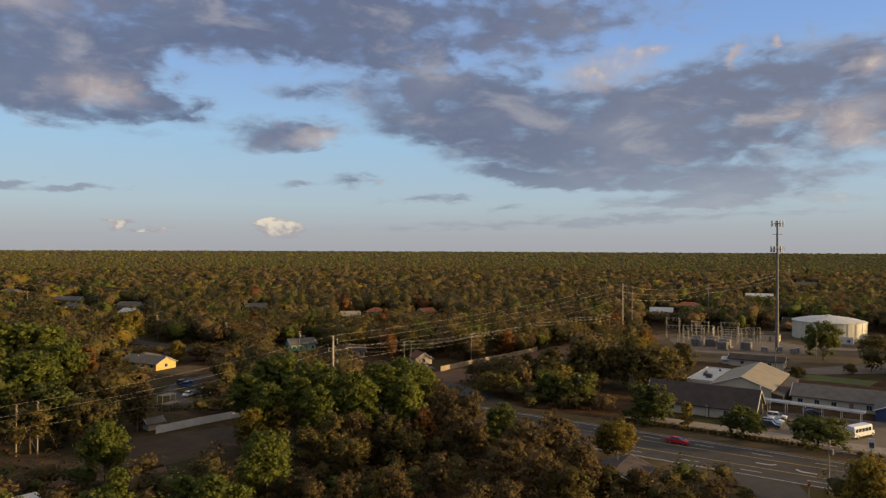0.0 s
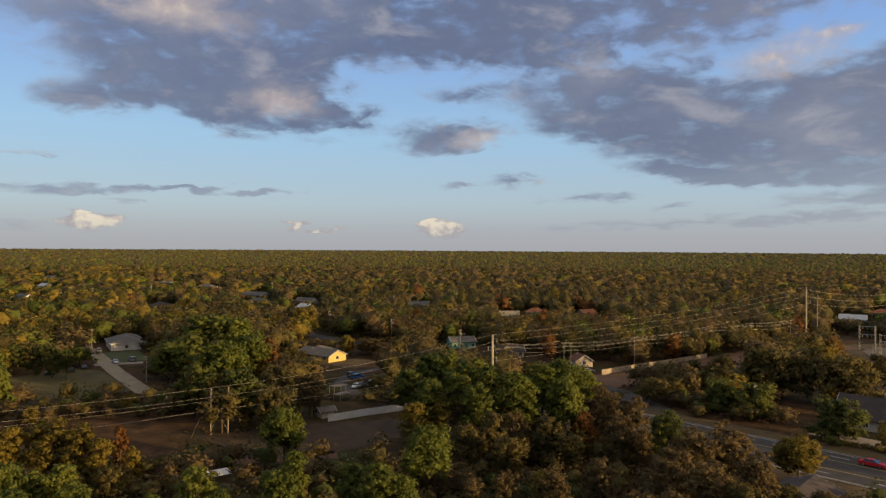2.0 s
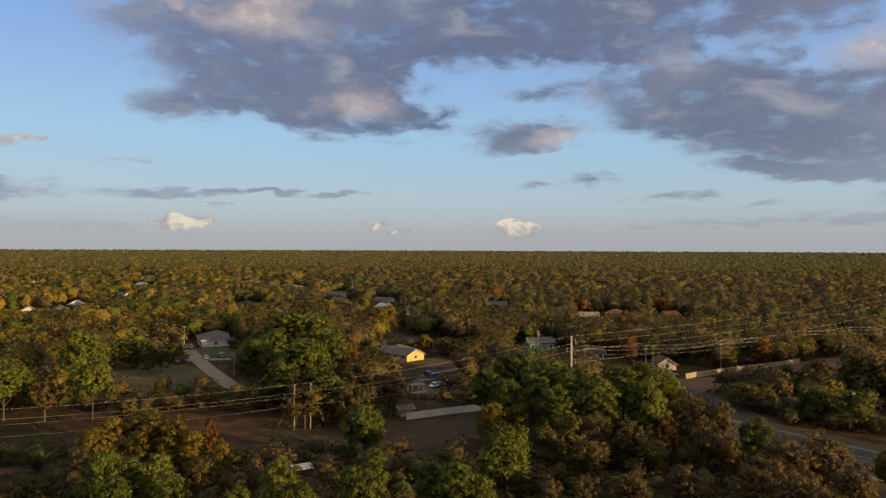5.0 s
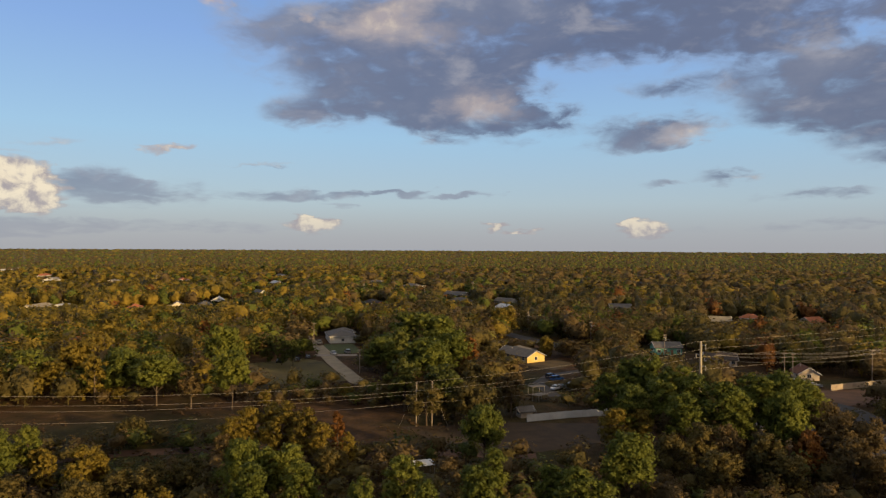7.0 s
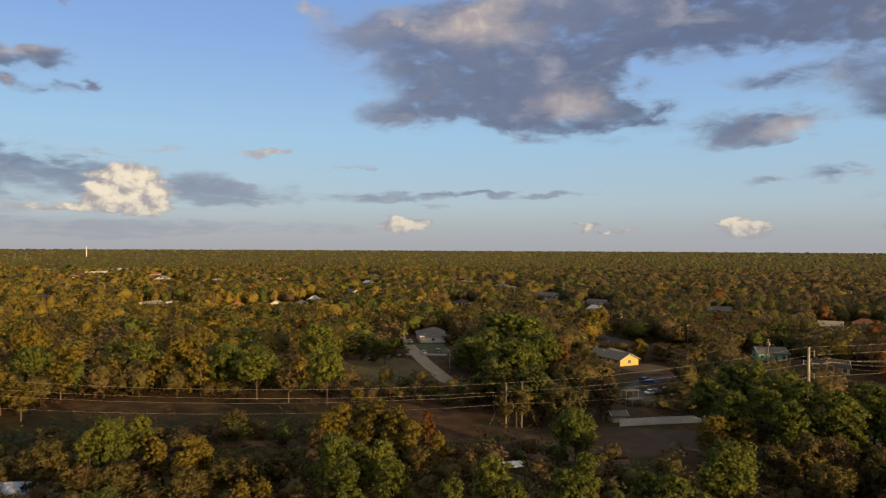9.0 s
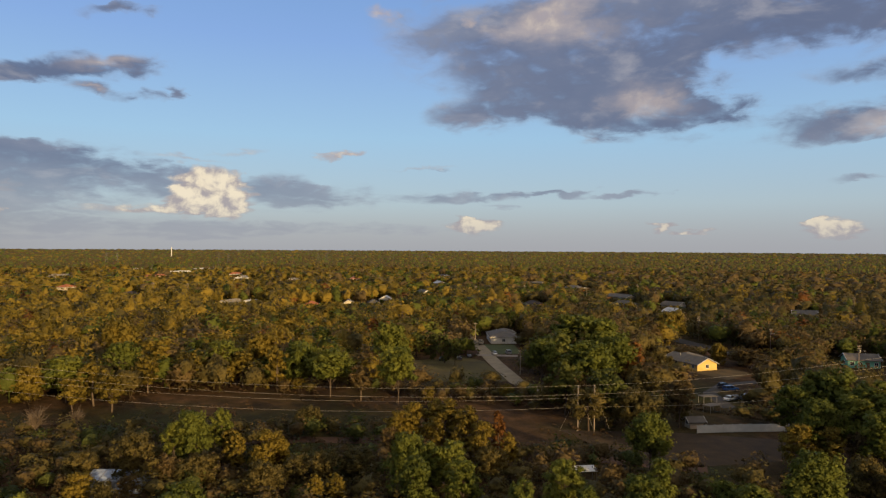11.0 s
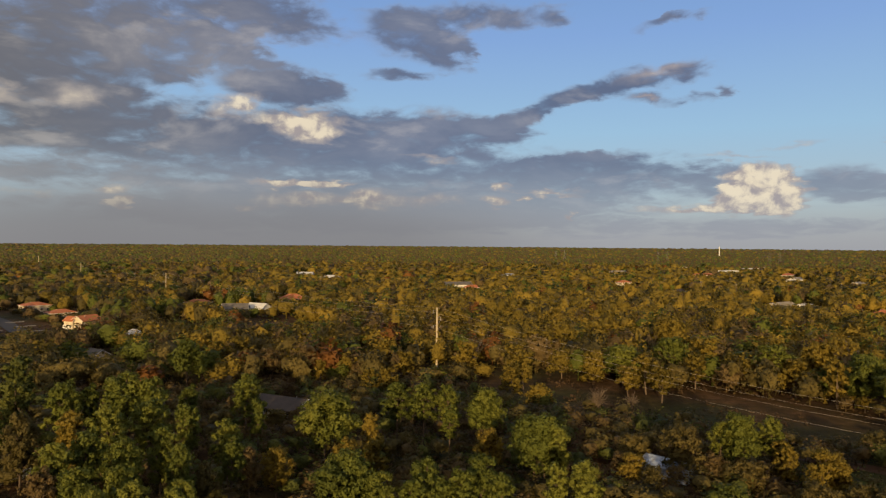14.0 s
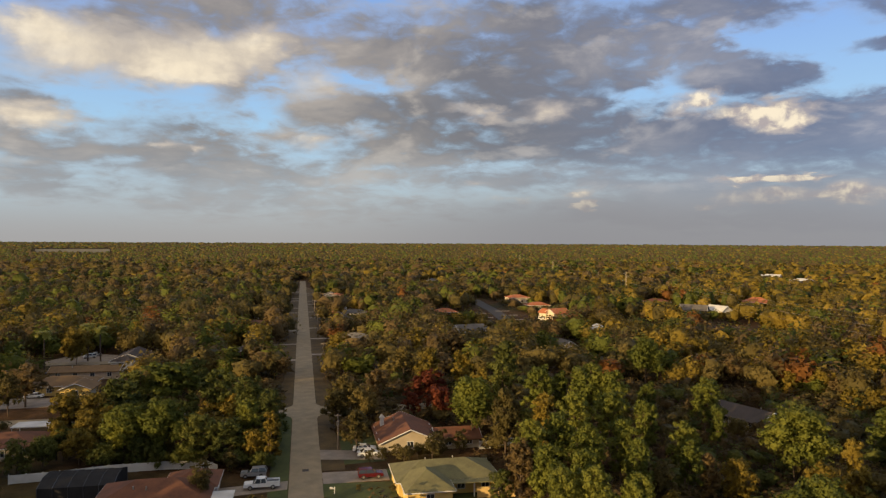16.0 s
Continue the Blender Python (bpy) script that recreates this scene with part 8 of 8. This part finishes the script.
# the roof of the farthest woods: rounded heads of trees, coarser with distance
def far_canopy(label, species, share, seed):
    g = np.random.default_rng(seed)
    ring = np.arange(6) * math.pi / 3
    X, Y, S = [], [], []
    r = 1240.0
    while r < 4900:
        s = max(8.0, r * 0.0052)
        n = int(2 * math.pi * r * (203 / 360) / (s * 1.15) * share)
        a = np.radians(g.uniform(-40, 163, n))
        q = r + g.uniform(-0.9, 0.9, n) * s
        wood = ~((np.degrees(a) > 148.2) & (np.degrees(a) < 153.4) & (q > 2150 + 90 * np.sin(a * 900)) & (q < 2950))      # the far field stays open
        a, q = a[wood], q[wood]
        n = len(a)
        X.append(-np.sin(a) * q), Y.append(np.cos(a) * q), S.append(np.full(n, s) * g.uniform(0.55, 1.25, n))
        r += 1.8 * s
    X, Y, S = np.concatenate(X), np.concatenate(Y), np.concatenate(S)
    n = len(X)
    R = np.hypot(X, Y)
    t = np.clip((R - 1500) / 3300, 0, 1)
    Z = 19.0 * t * t * (3 - 2 * t)
    top = Z + 5.0 + g.beta(2, 3, n) * 9.0
    rad = S[:, None] * g.uniform(0.7, 1.2, (n, 6)) * 0.8
    base = np.stack([X[:, None] + rad * np.cos(ring), Y[:, None] + rad * np.sin(ring), np.repeat((top * 0.45 + Z * 0.55)[:, None], 6, 1)], 2)
    peak = np.stack([X + g.uniform(-0.2, 0.2, n) * S, Y + g.uniform(-0.2, 0.2, n) * S, top], 1)[:, None, :]
    V = np.concatenate([base, peak], 1).reshape(-1, 3)
    N = np.concatenate([np.repeat(np.stack([np.cos(ring), np.sin(ring), np.full(6, 0.15)], 1)[None], n, 0), np.tile((0.0, 0.0, 1.0), (n, 1, 1))], 1).reshape(-1, 3)
    F = (np.arange(n)[:, None, None] * 7 + np.array([(k, (k + 1) % 6, 6) for k in range(6)])[None]).reshape(-1, 3)
    ob = new("far_woods", tri_mesh("far_woods", V, F, LEAF[species], N))
    tagged(ob, label, "woods", kind="stuff")


field_v = [(-math.sin(radians(az)) * r, math.cos(radians(az)) * r, far_rise(r) + 1.0) for r in (2350, 2480, 2620, 2760, 2900) for az in (148.4, 150.0, 151.6, 153.2)]
field_f = [(4 * i + j, 4 * i + j + 1, 4 * i + j + 5, 4 * i + j + 4) for i in range(4) for j in range(3)]
tagged(new("far_field", mesh_of("far_field", field_v, field_f, plain("pale_far_grass", (0.17, 0.135, 0.066), (0.11, 0.088, 0.044), 0.01, 0.95))), "pale open field far off in the woods", "field", kind="structure")
far_canopy("distant olive treetops up to the horizon", "oak", 0.42, 1)
far_canopy("distant green treetops up to the horizon", "pine", 0.34, 2)
far_canopy("distant yellowing treetops up to the horizon", "golden", 0.14, 3)
far_canopy("distant brownish treetops up to the horizon", "brown", 0.20, 4)

# low scrub between the trees
def in_clearing(x, y):
    """Within the wires' clearing."""
    p, pts = np.array((x, y)), np.array(CLEARING, float)
    d = pts[1:] - pts[:-1]
    s = np.clip(((p - pts[:-1]) * d).sum(1) / (d * d).sum(1), 0, 1)
    return np.hypot(*(pts[:-1] + s[:, None] * d - p).T).min() < 25 and x < -64


shrub_protos = [crown_arrays(*crown_points("broad", 2.4, 1.8, 3, 2)[:2], 14, 0.26, 0.6, 0.85, OCT_V, OCT_F) for _ in range(6)]
V, F, N, base = [], [], [], 0
for x, y in woods(80, 236, 4.8):
    clearing = in_clearing(x, y)
    if is_open(x, y, 0.6) and not clearing or clearing and noise.noise((x * 0.05, y * 0.05, 5.0)) < 0.12:
        continue
    v, f, n = shrub_protos[int(rng.integers(6))]
    k = rng.uniform(0.6, 1.3) if not clearing else rng.uniform(0.4, 1.1)
    V.append(v * (k, k, k * rng.uniform(0.5, 0.9)) + (x, y, -0.4)), F.append(f + base), N.append(n)
    base += len(v)
tagged(new("scrub", tri_mesh("scrub", np.concatenate(V), np.concatenate(F), LEAF["scrub"], np.concatenate(N))), "dull brown scrub under the trees", "scrub", kind="stuff")
